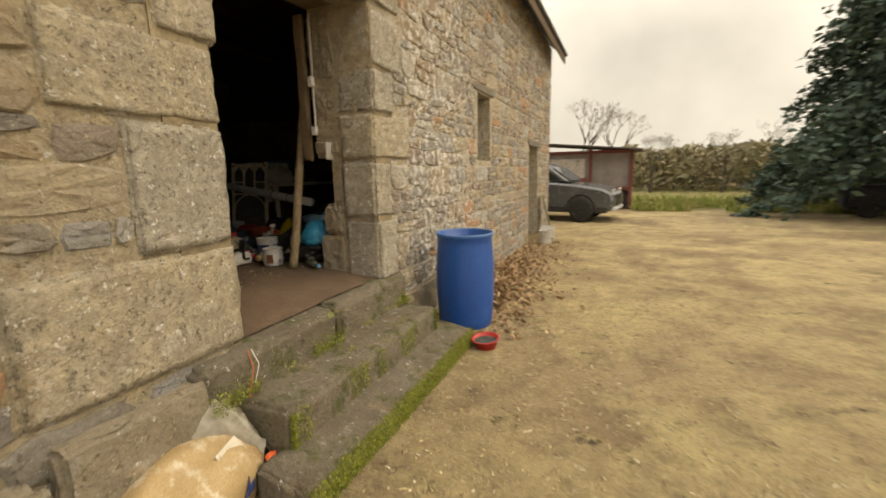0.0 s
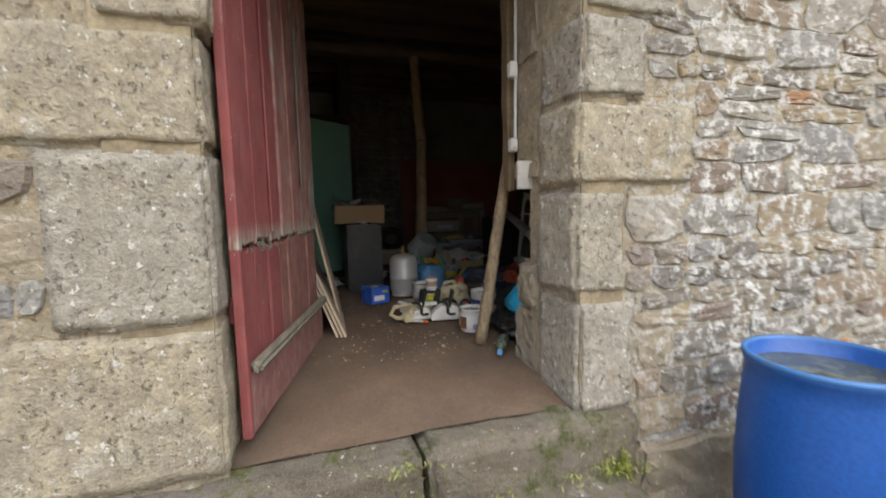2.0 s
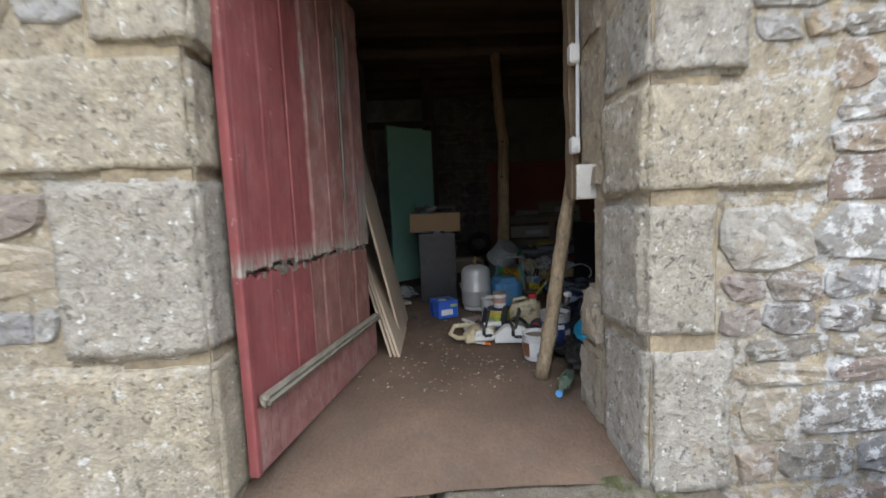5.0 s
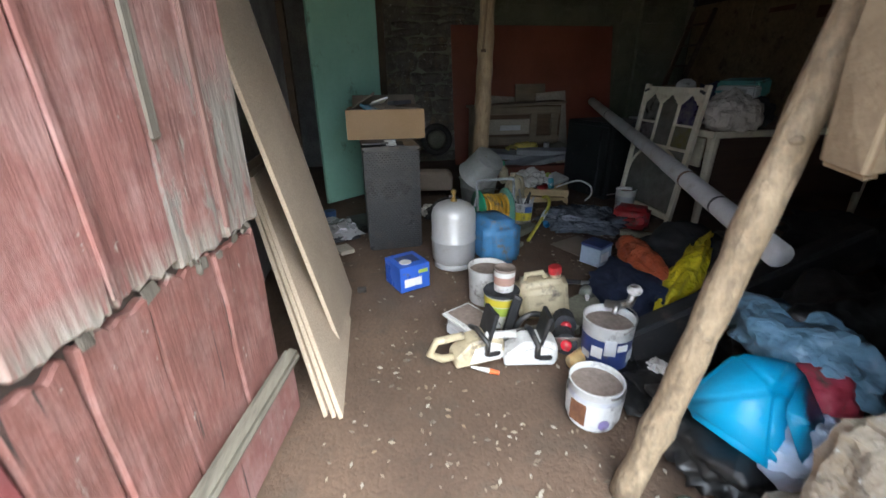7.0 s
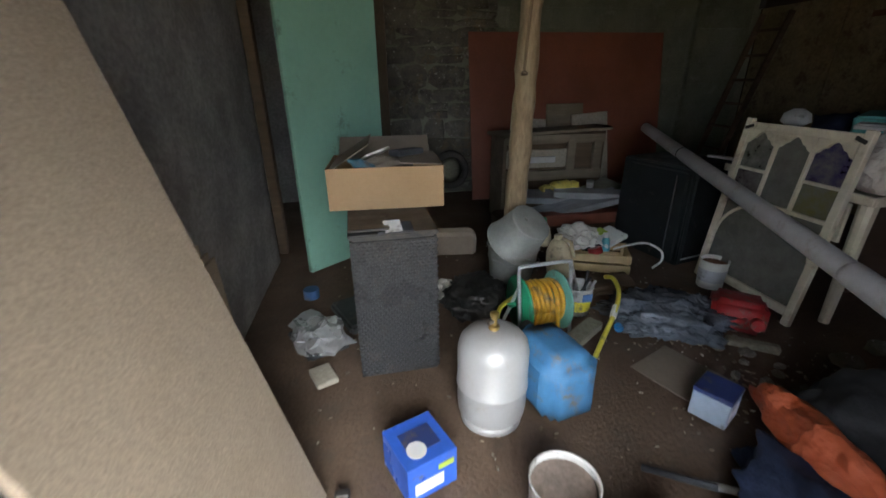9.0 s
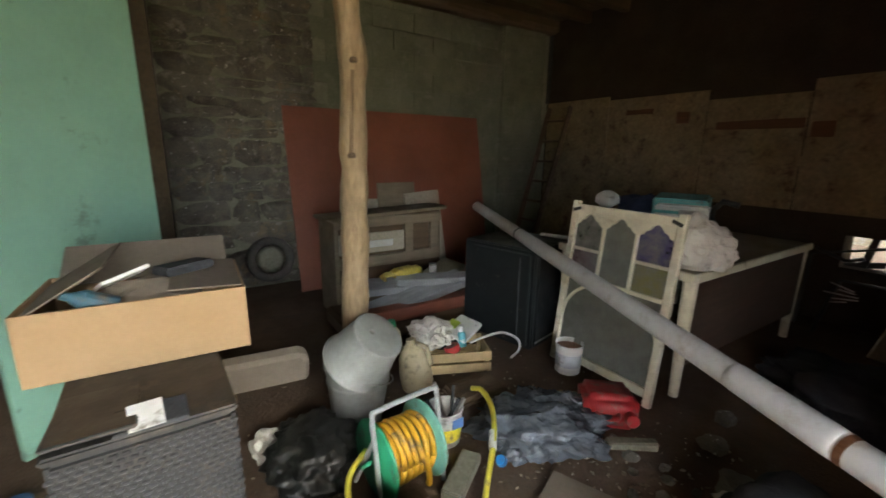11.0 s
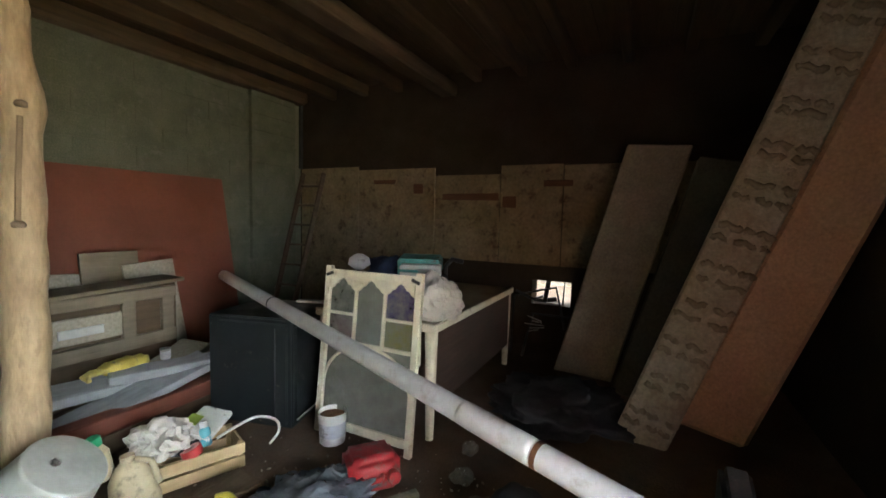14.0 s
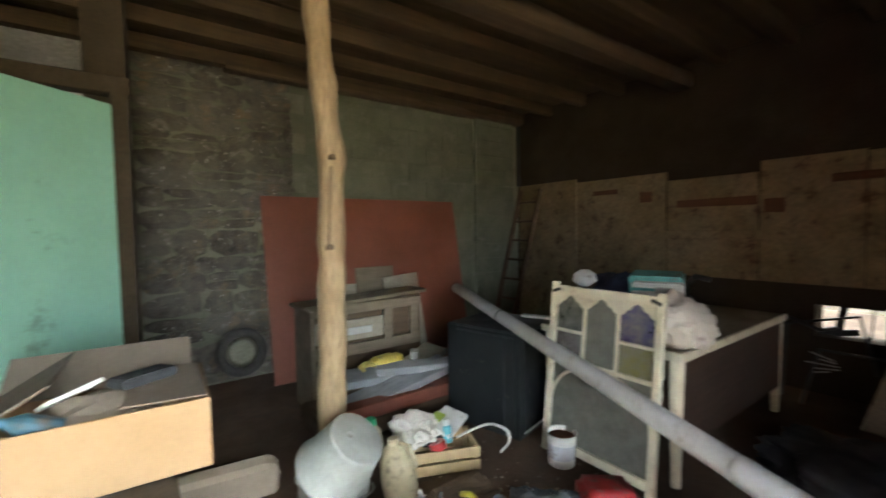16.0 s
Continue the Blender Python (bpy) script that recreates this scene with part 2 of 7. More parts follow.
M_INNER = masonry("dark_rubble", [(0.14, 0.125, 0.10), (0.10, 0.09, 0.075), (0.18, 0.17, 0.15), (0.12, 0.10, 0.08)], island=True)
M_BLOCK = surface("concrete_block", (0.215, 0.225, 0.165), (0.16, 0.17, 0.125), 0.95, 3, 90, relief=0.5, dirt=(0.20, 0.205, 0.165), dirt_amount=0.3)
M_PLASTER = surface("grey_plaster", (0.48, 0.456, 0.444), (0.312, 0.3, 0.288), 0.9, 3, 40, relief=0.3, dirt=(0.26, 0.25, 0.24), dirt_amount=0.3)
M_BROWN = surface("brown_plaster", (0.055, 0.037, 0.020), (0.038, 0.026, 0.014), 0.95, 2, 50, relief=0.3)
M_OSB = surface("dusty_boarding", (0.315, 0.25, 0.15), (0.24, 0.185, 0.108), 0.9, 3, 30, relief=0.25, dirt=(0.10, 0.06, 0.035), dirt_amount=0.35)
M_EARTH = surface("earth_floor", (0.16, 0.105, 0.070), (0.105, 0.069, 0.047), 0.95, 2.2, 55, relief=0.4, dirt=(0.095, 0.07, 0.05), dirt_amount=0.4, depth=0.012, grain=0.25)
M_CEIL = timber("ceiling_wood", (0.115, 0.074, 0.036), (0.055, 0.034, 0.017), 1, grain=18)
M_BEAM = timber("old_beam", (0.15, 0.10, 0.06), (0.085, 0.058, 0.036), 1, grain=22)
M_LINTEL_WOOD = timber("lintel_wood", (0.21, 0.155, 0.095), (0.14, 0.10, 0.06), 1, grain=24)
M_RED = door_paint("red_paint_board", (0.24, 0.060, 0.060), (0.185, 0.046, 0.047), 0.66, 0.10)
M_RED_MID = door_paint("faded_red_board", (0.26, 0.115, 0.100), (0.195, 0.082, 0.072), 0.60, 0.4)
M_RED_WORN = door_paint("worn_red_board", (0.255, 0.125, 0.108), (0.185, 0.088, 0.076), 0.555, 0.5, 0.085)
M_RED_LOW = door_paint("brown_red_board", (0.235, 0.098, 0.082), (0.16, 0.068, 0.055), 0.63, 0.3)
M_GREYWOOD = timber("weathered_wood", (0.22, 0.20, 0.165), (0.11, 0.095, 0.08), 2, 0.9, 34)
M_STRIPWOOD = timber("weathered_strip", (0.24, 0.22, 0.17), (0.10, 0.09, 0.07), 0, 0.9, 34)
M_POLE = surface("peeled_pole", (0.37, 0.285, 0.185), (0.25, 0.185, 0.115), 0.75, 13, 60, relief=0.7, dirt=(0.14, 0.105, 0.07), dirt_amount=0.4, stretch=(1, 1, 0.45), grain=0.45)
M_POST = surface("debarked_post", (0.40, 0.30, 0.18), (0.31, 0.22, 0.13), 0.75, 9, 45, relief=0.5, dirt=(0.22, 0.155, 0.095), dirt_amount=0.3, stretch=(1, 1, 0.3), grain=0.35)
M_PARTICLE = surface("particle_board", (0.55, 0.445, 0.335), (0.48, 0.385, 0.285), 0.85, 2, 160, relief=0.15)
M_MINT = surface("mint_paint", (0.25, 0.475, 0.37), (0.22, 0.42, 0.327), 0.5, 2, 30, relief=0.04, dirt=(0.10, 0.13, 0.10), dirt_amount=0.08, grain=0.06)
def leafy(name, tones):
    """Leaf, straw or moss: a tone for each blade."""
    m, n, l, b = mat_base(name)
    ramp = n.new("ShaderNodeValToRGB")
    while len(ramp.color_ramp.elements) < len(tones):
        ramp.color_ramp.elements.new(0.5)
    for i, (e, c) in enumerate(zip(ramp.color_ramp.elements, tones)):
        e.position, e.color = i / max(1, len(tones) - 1), (*c, 1)
    l.new(n.new("ShaderNodeNewGeometry").outputs["Random Per Island"], ramp.inputs["Fac"])
    l.new(ramp.outputs["Color"], b.inputs["Base Color"])
    b.inputs["Roughness"].default_value = 0.75
    return m


M_REDPANEL = surface("red_panel", (0.26, 0.085, 0.05), (0.21, 0.07, 0.04), 0.6, 1.5, 40, relief=0.05, grain=0.12)


# ---- building helpers ----
I4 = Matrix.Identity(4)
rng = random.Random(7)


def part(name, bm, material, parent=None, label="", smooth=False):
    me = bpy.data.meshes.new(name)
    bmesh.ops.recalc_face_normals(bm, faces=bm.faces)
    bm.to_mesh(me)
    bm.free()
    if smooth:
        for p in me.polygons:
            p.use_smooth = True
    me.materials.append(material)
    ob = new(name, me)
    ob.parent = parent
    if label:
        ob["label"] = label
    return ob


def thing(name, label, category, m=I4, group="", kind=""):
    ob = new(name)
    ob.empty_display_size = 0.1
    ob.matrix_basis = m
    return tagged(ob, label, category, group, kind)


def box(sx, sy, sz, m=I4, bev=0.0, seg=1, bm=None, jit=0.0, r=rng):
    """A box standing on its base, z from 0 to sz, centred in x and y."""
    b = bmesh.new()
    bmesh.ops.create_cube(b, size=1, matrix=Matrix.Translation((0, 0, sz / 2)) @ Matrix.Diagonal((sx, sy, sz, 1)))
    if bev:
        bmesh.ops.bevel(b, geom=b.edges[:], offset=bev, segments=seg, affect="EDGES")
    if jit:
        for v in b.verts:
            v.co += Vector((r.uniform(-jit, jit), r.uniform(-jit, jit), r.uniform(-jit, jit)))
    b.transform(m)
    return merge(bm, b)


def merge(bm, b):
    if bm is None:
        return b
    me = bpy.data.meshes.new("tmp")
    b.to_mesh(me)
    b.free()
    bm.from_mesh(me)
    bpy.data.meshes.remove(me)
    return bm


def span(x0, x1, y0, y1, z0, z1, bev=0.0, seg=1, bm=None, jit=0.0):
    return box(x1 - x0, y1 - y0, z1 - z0, Matrix.Translation(((x0 + x1) / 2, (y0 + y1) / 2, z0)), bev, seg, bm, jit)


def lathe(profile, m=I4, seg=28, bm=None, cap=True):
    b = bmesh.new()
    rings = []
    for rad, z in profile:
        rings.append([b.verts.new((rad * math.cos(a), rad * math.sin(a), z)) for a in (2 * math.pi * i / seg for i in range(seg))])
    for lo, hi in zip(rings, rings[1:]):
        for i in range(seg):
            b.faces.new((lo[i], lo[(i + 1) % seg], hi[(i + 1) % seg], hi[i]))
    if cap:
        b.faces.new(rings[0][::-1])
        b.faces.new(rings[-1])
    b.transform(m)
    return merge(bm, b)


def tube(points, rad, seg=10, bm=None, taper=None):
    """A round bar along points; taper gives a radius for each point."""
    b = bmesh.new()
    pts = [Vector(p) for p in points]
    rings, side = [], None
    for i, p in enumerate(pts):
        d = (pts[min(i + 1, len(pts) - 1)] - pts[max(i - 1, 0)]).normalized()
        if side is None:
            side = d.orthogonal().normalized()
        side = (side - d * side.dot(d)).normalized()
        up = d.cross(side)
        rr = taper[i] if taper else rad
        rings.append([b.verts.new(p + rr * (math.cos(a) * side + math.sin(a) * up)) for a in (2 * math.pi * k / seg for k in range(seg))])
    for lo, hi in zip(rings, rings[1:]):
        for k in range(seg):
            b.faces.new((lo[k], lo[(k + 1) % seg], hi[(k + 1) % seg], hi[k]))
    b.faces.new(rings[0][::-1])
    b.faces.new(rings[-1])
    return merge(bm, b)


def flow(points, n=6):
    """More points along a smooth line through the given ones."""
    p = [Vector(q) for q in points]
    p = [2 * p[0] - p[1]] + p + [2 * p[-1] - p[-2]]
    out = []
    for a, b, c, d in zip(p, p[1:], p[2:], p[3:]):
        for i in range(n):
            t = i / n
            out.append(0.5 * (2 * b + (c - a) * t + (2 * a - 5 * b + 4 * c - d) * t * t + (3 * b - a - 3 * c + d) * t ** 3))
    return out + [p[-2]]


def arc(centre, rad, a0, a1, n=12, plane="xz"):
    out = []
    for i in range(n + 1):
        a = radians(a0 + (a1 - a0) * i / n)
        u, w = rad * math.cos(a), rad * math.sin(a)
        d = {"xz": (u, 0, w), "xy": (u, w, 0), "yz": (0, u, w)}[plane]
        out.append(Vector(centre) + Vector(d))
    return out


def lump(rx, ry, rz, amp=0.25, freq=2.0, seed=0, m=I4, sub=4, crease=0.0, bm=None):
    """A slack bag or clod: an uneven rounded heap with a flat foot at z 0; crease adds sharp folds."""
    b = bmesh.new()
    bmesh.ops.create_icosphere(b, subdivisions=sub, radius=1)
    off = Vector((seed * 7.1, seed * 3.7, seed * 1.9))
    for v in b.verts:
        d = v.co.copy()
        k = 1 + amp * noise.noise(d * freq + off)
        if crease:
            k += crease * (abs(noise.noise(d * freq * 2.6 + off)) - 0.2) + 0.12 * crease * abs(noise.noise(d * freq * 4.5 + off))
        v.co = Vector((d.x * rx * k, d.y * ry * k, max(d.z * k, -0.55) * rz + 0.55 * rz))
    b.transform(m)
    return merge(bm, b)


def prism(outline, depth, m=I4, bm=None, bev=0.0):
    """An outline in x and z, made thick along y from 0 to depth."""
    b = bmesh.new()
    f = b.faces.new([b.verts.new((x, 0, z)) for x, z in outline])
    got = bmesh.ops.extrude_face_region(b, geom=[f])
    bmesh.ops.translate(b, vec=(0, depth, 0), verts=[v for v in got["geom"] if isinstance(v, bmesh.types.BMVert)])
    if bev:
        bmesh.ops.bevel(b, geom=b.edges[:], offset=bev, segments=1, affect="EDGES")
    b.transform(m)
    return merge(bm, b)


def aim(p0, p1, roll=0.0):
    """The pose at p0 whose z axis points to p1."""
    p0, p1 = Vector(p0), Vector(p1)
    return Matrix.Translation(p0) @ (p1 - p0).to_track_quat("Z", "X").to_matrix().to_4x4() @ pose(0, 0, 0, 0, 0, roll)


def slab_between(a, b, c, thick, bev=0.004):
    """A flat sheet with corner a, edges a-b and a-c, made thick away from the eye side."""
    a, b, c = Vector(a), Vector(b), Vector(c)
    u, w = b - a, c - a
    nrm = u.cross(w).normalized() * thick
    bm = bmesh.new()
    lo = [bm.verts.new(p) for p in (a, b, b + w, c)]
    hi = [bm.verts.new(p.co + nrm) for p in lo]
    bm.faces.new(lo)
    bm.faces.new(hi[::-1])
    for i in range(4):
        bm.faces.new((lo[i], hi[i], hi[(i + 1) % 4], lo[(i + 1) % 4]))
    if bev:
        bmesh.ops.bevel(bm, geom=bm.edges[:], offset=bev, segments=1, affect="EDGES")
    return bm


# ---- the barn's front wall ----
WALL_T, GROUND = 0.60, -0.72
wall = part("wall_front_core", bmesh.new(), M_MORTAR)
wall_bm = bmesh.new()
for y0, y1, z0, z1 in ((-7, -0.015, -1.2, 3.95), (-0.015, 1.465, 2.24, 3.95), (-0.015, 1.465, -1.2, -0.32), (1.465, 4.2, -1.2, 0.3), (1.465, 4.2, 1.0, 3.95), (4.2, 4.8, -1.2, 1.07), (4.2, 4.8, 1.95, 3.95), (4.8, 7.72, -1.2, 3.95), (7.72, 8.75, 1.38, 3.95), (8.75, 10.4, -1.2, 3.95)):
    span(-WALL_T, -0.010, y0, y1, z0, z1, bm=wall_bm)
span(-0.45, -0.010, 1.465, 4.2, 0.3, 1.0, bm=wall_bm)
span(-WALL_T, -0.45, 1.85, 4.2, 0.3, 1.0, bm=wall_bm)
bpy.data.objects.remove(wall)
wall = tagged(part("wall_front", wall_bm, M_MORTAR), "old rubble stone barn wall with lime mortar and flaking whitewash", "wall", kind="structure")

ASHLARS = [(-0.60, 0.02, 1.915, 2.215), (-0.29, 0.03, 1.50, 1.90), (-0.73, 0.0, 1.115, 1.485), (-0.48, 0.0, 0.51, 1.10), (-0.97, -0.005, -0.06, 0.495),
           (1.47, 1.98, 1.72, 2.165), (1.46, 1.80, 1.36, 1.705), (1.44, 2.09, 0.98, 1.345), (1.435, 1.71, 0.47, 0.965), (1.45, 1.78, -0.10, 0.455)]
LINTEL = (-0.34, 1.97, 2.20, 2.655)


def rough_block(x0, x1, y0, y1, z0, z1, bev=0.02, amp=0.011, cuts=6, seed=0):
    """A dressed stone: worn arrises, and faces that are picked uneven."""
    b = span(x0, x1, y0, y1, z0, z1)
    bmesh.ops.bevel(b, geom=b.edges[:], offset=bev, segments=3, affect="EDGES")
    long = [e for e in b.edges if e.calc_length() > 0.12]
    bmesh.ops.subdivide_edges(b, edges=long, cuts=cuts, use_grid_fill=True)
    for v in b.verts:
        v.co += noise.noise_vector(v.co * 6 + Vector((seed, 0, 0))) * amp + noise.noise_vector(v.co * 21) * amp * 0.7
    return b


for k, (y0, y1, z0, z1) in enumerate(ASHLARS):
    part("stone_block", rough_block(-0.34, 0.014 + 0.004 * math.sin(k * 2.3), y0, y1, z0 - 0.002, z1 + 0.002, 0.026 if k in (8, 9) else 0.018, 0.010, 16, seed=k), M_ASHLAR, wall, smooth=True)
for a2, b2, z0, z1 in ((-0.30, -0.02, -0.05, 2.2), (1.47, 1.70, -0.09, 2.16)):
    part("joint_backing", span(-0.2, 0.001, a2, b2, z0, z1), surface("damp_joint", (0.34, 0.275, 0.18), (0.20, 0.16, 0.11), 0.95, 9, 50), wall)
part("lintel_stone", rough_block(-0.32, 0.015, *LINTEL, 0.03, 0.014, 20), M_ASHLAR, wall, "long granite lintel over the doorway", smooth=True)
for k, (z0, z1, off) in enumerate(((-0.1, 0.30, 0.0), (0.31, 0.60, -0.02), (0.63, 1.0, 0.02), (1.01, 1.16, -0.01), (1.17, 1.62, 0.01), (1.63, 2.2, 0.0))):
    part("stone_block", rough_block((-0.64, -0.57, -0.44, -0.62, -0.64, -0.64)[k], -0.345, 1.455 + off, 1.8, z0 + 0.005, z1 - 0.005, 0.03, 0.02, seed=k + 20), M_JAMB, wall)
for k, (z0, z1) in enumerate(((-0.1, 0.5), (0.51, 1.1), (1.11, 1.6), (1.61, 2.2))):
    part("stone_block", rough_block(-0.62, -0.345, -0.4, 0.0, z0 + 0.005, z1 - 0.005, 0.02, seed=k + 30), M_ASHLAR, wall)
tagged(part("lintel_beam", rough_block(-0.63, -0.325, -0.3, 1.85, 2.225, 2.45, 0.015, 0.008, 6), M_LINTEL_WOOD, smooth=True), "weathered wooden beam behind the stone lintel", "beam", kind="structure")


def stone_shape(k):
    """One rubble stone of unit size: an uneven face with a worn rim, running back into the wall."""
    r = random.Random(100 + k)
    n = 9
    out = []
    for i in range(n):
        a = 2 * math.pi * (i + r.uniform(-0.25, 0.25)) / n
        c, s = math.cos(a), math.sin(a)
        q = 0.5 * r.uniform(0.86, 1.06) / (abs(c) ** 5 + abs(s) ** 5) ** (1 / 5)
        out.append((q * c, q * s))
    b = bmesh.new()
    vs, fs = stone_from(out, r, 1.0, 0.0)
    made = [b.verts.new(v) for v in vs]
    for f in fs:
        b.faces.new([made[i] for i in f])
    return b


def stone_from(out, r, depth, face):
    """Rings of one stone for an outline in y and z: it runs back by depth and its face stands at x = face."""
    n = len(out)
    cy, cz = sum(p[0] for p in out) / n, sum(p[1] for p in out) / n
    tilt_y, tilt_z = r.uniform(-0.05, 0.05), r.uniform(-0.05, 0.05)
    vs, fs = [], []
    for x, g, rough in ((-depth, 1.0, 0), (face - 0.35 * depth, 1.0, 0), (face, 0.90, 0.10), (face + 0.10 * depth, 0.5, 0.28)):
        for y, z in out:
            dx = (tilt_y * (y - cy) + tilt_z * (z - cz) + r.uniform(-rough, rough) * depth) if rough else 0
            vs.append(Vector((x + dx, cy + (y - cy) * g, cz + (z - cz) * g)))
    vs.append(Vector((face + r.uniform(-0.1, 0.3) * depth, cy, cz)))
    for k in range(3):
        for i in range(n):
            j = (i + 1) % n
            fs.append([k * n + i, k * n + j, (k + 1) * n + j, (k + 1) * n + i])
    fs += [[3 * n + i, 3 * n + (i + 1) % n, 4 * n] for i in range(n)]
    return vs, fs


def shapes_of(count, fn, name, material):
    made = []
    for k in range(count):
        b = fn(k)
        bmesh.ops.recalc_face_normals(b, faces=b.faces)
        me = bpy.data.meshes.new(name)
        b.to_mesh(me)
        b.free()
        for p in me.polygons:
            p.use_smooth = True
        me.materials.append(material)
        made.append(me)
    return made


def lay_courses(y0, y1, z0, z1, holes, r, hmin=0.085, hmax=0.19):
    """Courses of uneven stones round the openings: centre, width and height of each."""
    z, laid = z0, []
    while z < z1:
        h = r.uniform(hmin, hmax)
        free = [(y0, y1)]
        for a, b, c, d in holes:
            if c < z + h * 0.72 and d > z + h * 0.28:
                free = [s for lo, hi in free for s in ((lo, min(hi, a)), (max(lo, b), hi)) if s[1] - s[0] > 0.04]
        for lo, hi in free:
            y = lo
            while y < hi - 0.02:
                w = min(h * r.uniform(0.9, 2.7), hi - y)
                if hi - y - w < 0.07:
                    w = hi - y
                if w > 0.2 and h > 0.14 and r.random() < 0.3:
                    laid.append((y + w / 2, z + h * 0.27, w, h * 0.5))
                    laid.append((y + w / 2 + 0.01, z + h * 0.77, w * 0.95, h * 0.44))
                else:
                    laid.append((y + w / 2, z + h / 2 + r.uniform(-0.012, 0.012), w * r.uniform(0.93, 1.03), h * r.uniform(0.88, 1.06)))
                y += w
        z += h
    return laid


HOLES = [(a - 0.01, b + 0.01, c - 0.01, d + 0.01) for a, b, c, d in ASHLARS + [LINTEL]] + [(-0.02, 1.47, -0.35, 2.25), (4.1, 4.9, 0.98, 2.12), (7.62, 8.85, -1.2, 1.55)]

# window with a grey board, and the far doorway, in the front wall
window_1 = tagged(thing("window_1", "small barn window boarded up with a grey plank under a wooden lintel", "window", pose(0, 4.5, 1.07), kind="structure"))
part("lintel", box(0.5, 0.86, 0.10, pose(-0.24, 0, 0.90), 0.012, 1, jit=0.006), M_GREYWOOD, window_1)
part("window_board", box(0.03, 0.22, 0.50, pose(-0.30, 0.12, 0.02, 0, 4, 0), 0.004), timber("pale_board", (0.42, 0.40, 0.38), (0.24, 0.22, 0.21), 2), window_1)
# dark backing sheet stands for the unlit inside and blocks light
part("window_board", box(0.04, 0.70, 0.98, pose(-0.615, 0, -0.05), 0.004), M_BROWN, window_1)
part("window_sill", box(0.40, 0.64, 0.06, pose(-0.20, 0, -0.055), 0.01), M_STEP, window_1)
door_far = thing("door_2", "dark open doorway with a wooden lintel at the far end of the barn", "door", pose(0, 8.23, GROUND), kind="structure")
part("lintel", box(0.5, 1.3, 0.14, pose(-0.23, 0, 2.10), 0.015, 1, jit=0.008), M_GREYWOOD, door_far)
# dark sheet added to stand for the shade inside the open doorway
part("door_leaf", box(0.05, 1.02, 2.08, pose(-0.56, 0, 0.0), 0.006), M_BROWN, door_far)
leaning_board = tagged(part("leaning_board", box(0.03, 0.42, 1.0, pose(0.32, 9.0, GROUND, 0, -14, 8), 0.006), timber("mossy_board", (0.22, 0.20, 0.10), (0.13, 0.12, 0.07), 2)), "mossy grey board leaning beside the far doorway", "board")

# other walls of the barn
tagged(part("wall_end", span(-9.0, -0.6, 10.0, 10.4, -1.2, 6.0), M_MORTAR), "plain rendered gable wall of the barn", "wall", kind="structure")
tagged(part("wall_partition", span(-4.42, -0.61, -0.30, -0.02, -0.2, 3.1), M_PLASTER), "stained grey plaster partition wall", "wall", kind="structure")
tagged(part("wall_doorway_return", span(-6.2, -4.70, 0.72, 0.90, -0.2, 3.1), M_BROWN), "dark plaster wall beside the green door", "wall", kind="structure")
tagged(part("wall_store_end", span(-6.6, -6.2, -2.6, 0.9, -0.2, 3.1), M_PLASTER), "dark wall of the small store room", "wall", kind="structure")
tagged(part("wall_store_side", span(-6.6, -0.62, -2.9, -2.6, -0.2, 3.1), M_PLASTER), "dark side wall of the small store room", "wall", kind="structure")
back = span(-6.6, -6.24, 0.9, 6.2, -0.2, 3.3)
wall_back = tagged(part("wall_back", back, surface("block_mortar", (0.27, 0.275, 0.21), (0.20, 0.205, 0.155), 0.95, 3, 90)), "back wall of rubble below and grey concrete blocks", "wall", kind="structure")
RIGHT_Y = 5.5
right_bm = bmesh.new()
for x0, x1, z0, z1 in ((-6.24, -2.84, -0.2, 3.3), (-2.84, -2.42, -0.2, 0.47), (-2.84, -2.42, 0.735, 3.3), (-2.42, -0.61, -0.2, 3.3)):
    span(x0, x1, RIGHT_Y, RIGHT_Y + 0.25, z0, z1, bm=right_bm)
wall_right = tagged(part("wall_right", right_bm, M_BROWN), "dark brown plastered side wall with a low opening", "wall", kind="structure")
# next bay seen through the low opening; unseen rear roof omitted to light it
tagged(part("floor_next_bay", span(-6.6, -0.61, RIGHT_Y + 0.25, 10.0, -0.3, 0.0), M_EARTH), "earth floor of the next bay", "floor", kind="structure")

tagged(part("wall_front_lining", span(-0.635, -0.602, 1.82, RIGHT_Y, -0.2, 3.1), M_BROWN), "dark brown plaster inside the front wall", "wall", kind="structure")
floor_bm = bmesh.new()
NX, NY = 60, 62
grid = [[floor_bm.verts.new((-0.05 - 6.2 * i / NX, -2.7 + 8.3 * j / NY, 0.0)) for j in range(NY + 1)] for i in range(NX + 1)]
for i in range(NX + 1):
    for j in range(NY + 1):
        v = grid[i][j]
        v.co.z = 0.018 * noise.noise(v.co * 1.7) + 0.008 * noise.noise(v.co * 7) - 0.012 - (0.06 * max(0, 1 - abs(v.co.x) / 0.5))
        if i and j:
            floor_bm.faces.new((grid[i - 1][j - 1], grid[i][j - 1], grid[i][j], grid[i - 1][j]))
tagged(part("floor", floor_bm, M_EARTH, smooth=True), "trodden brown earth floor with chips and crumbs", "floor", kind="structure")

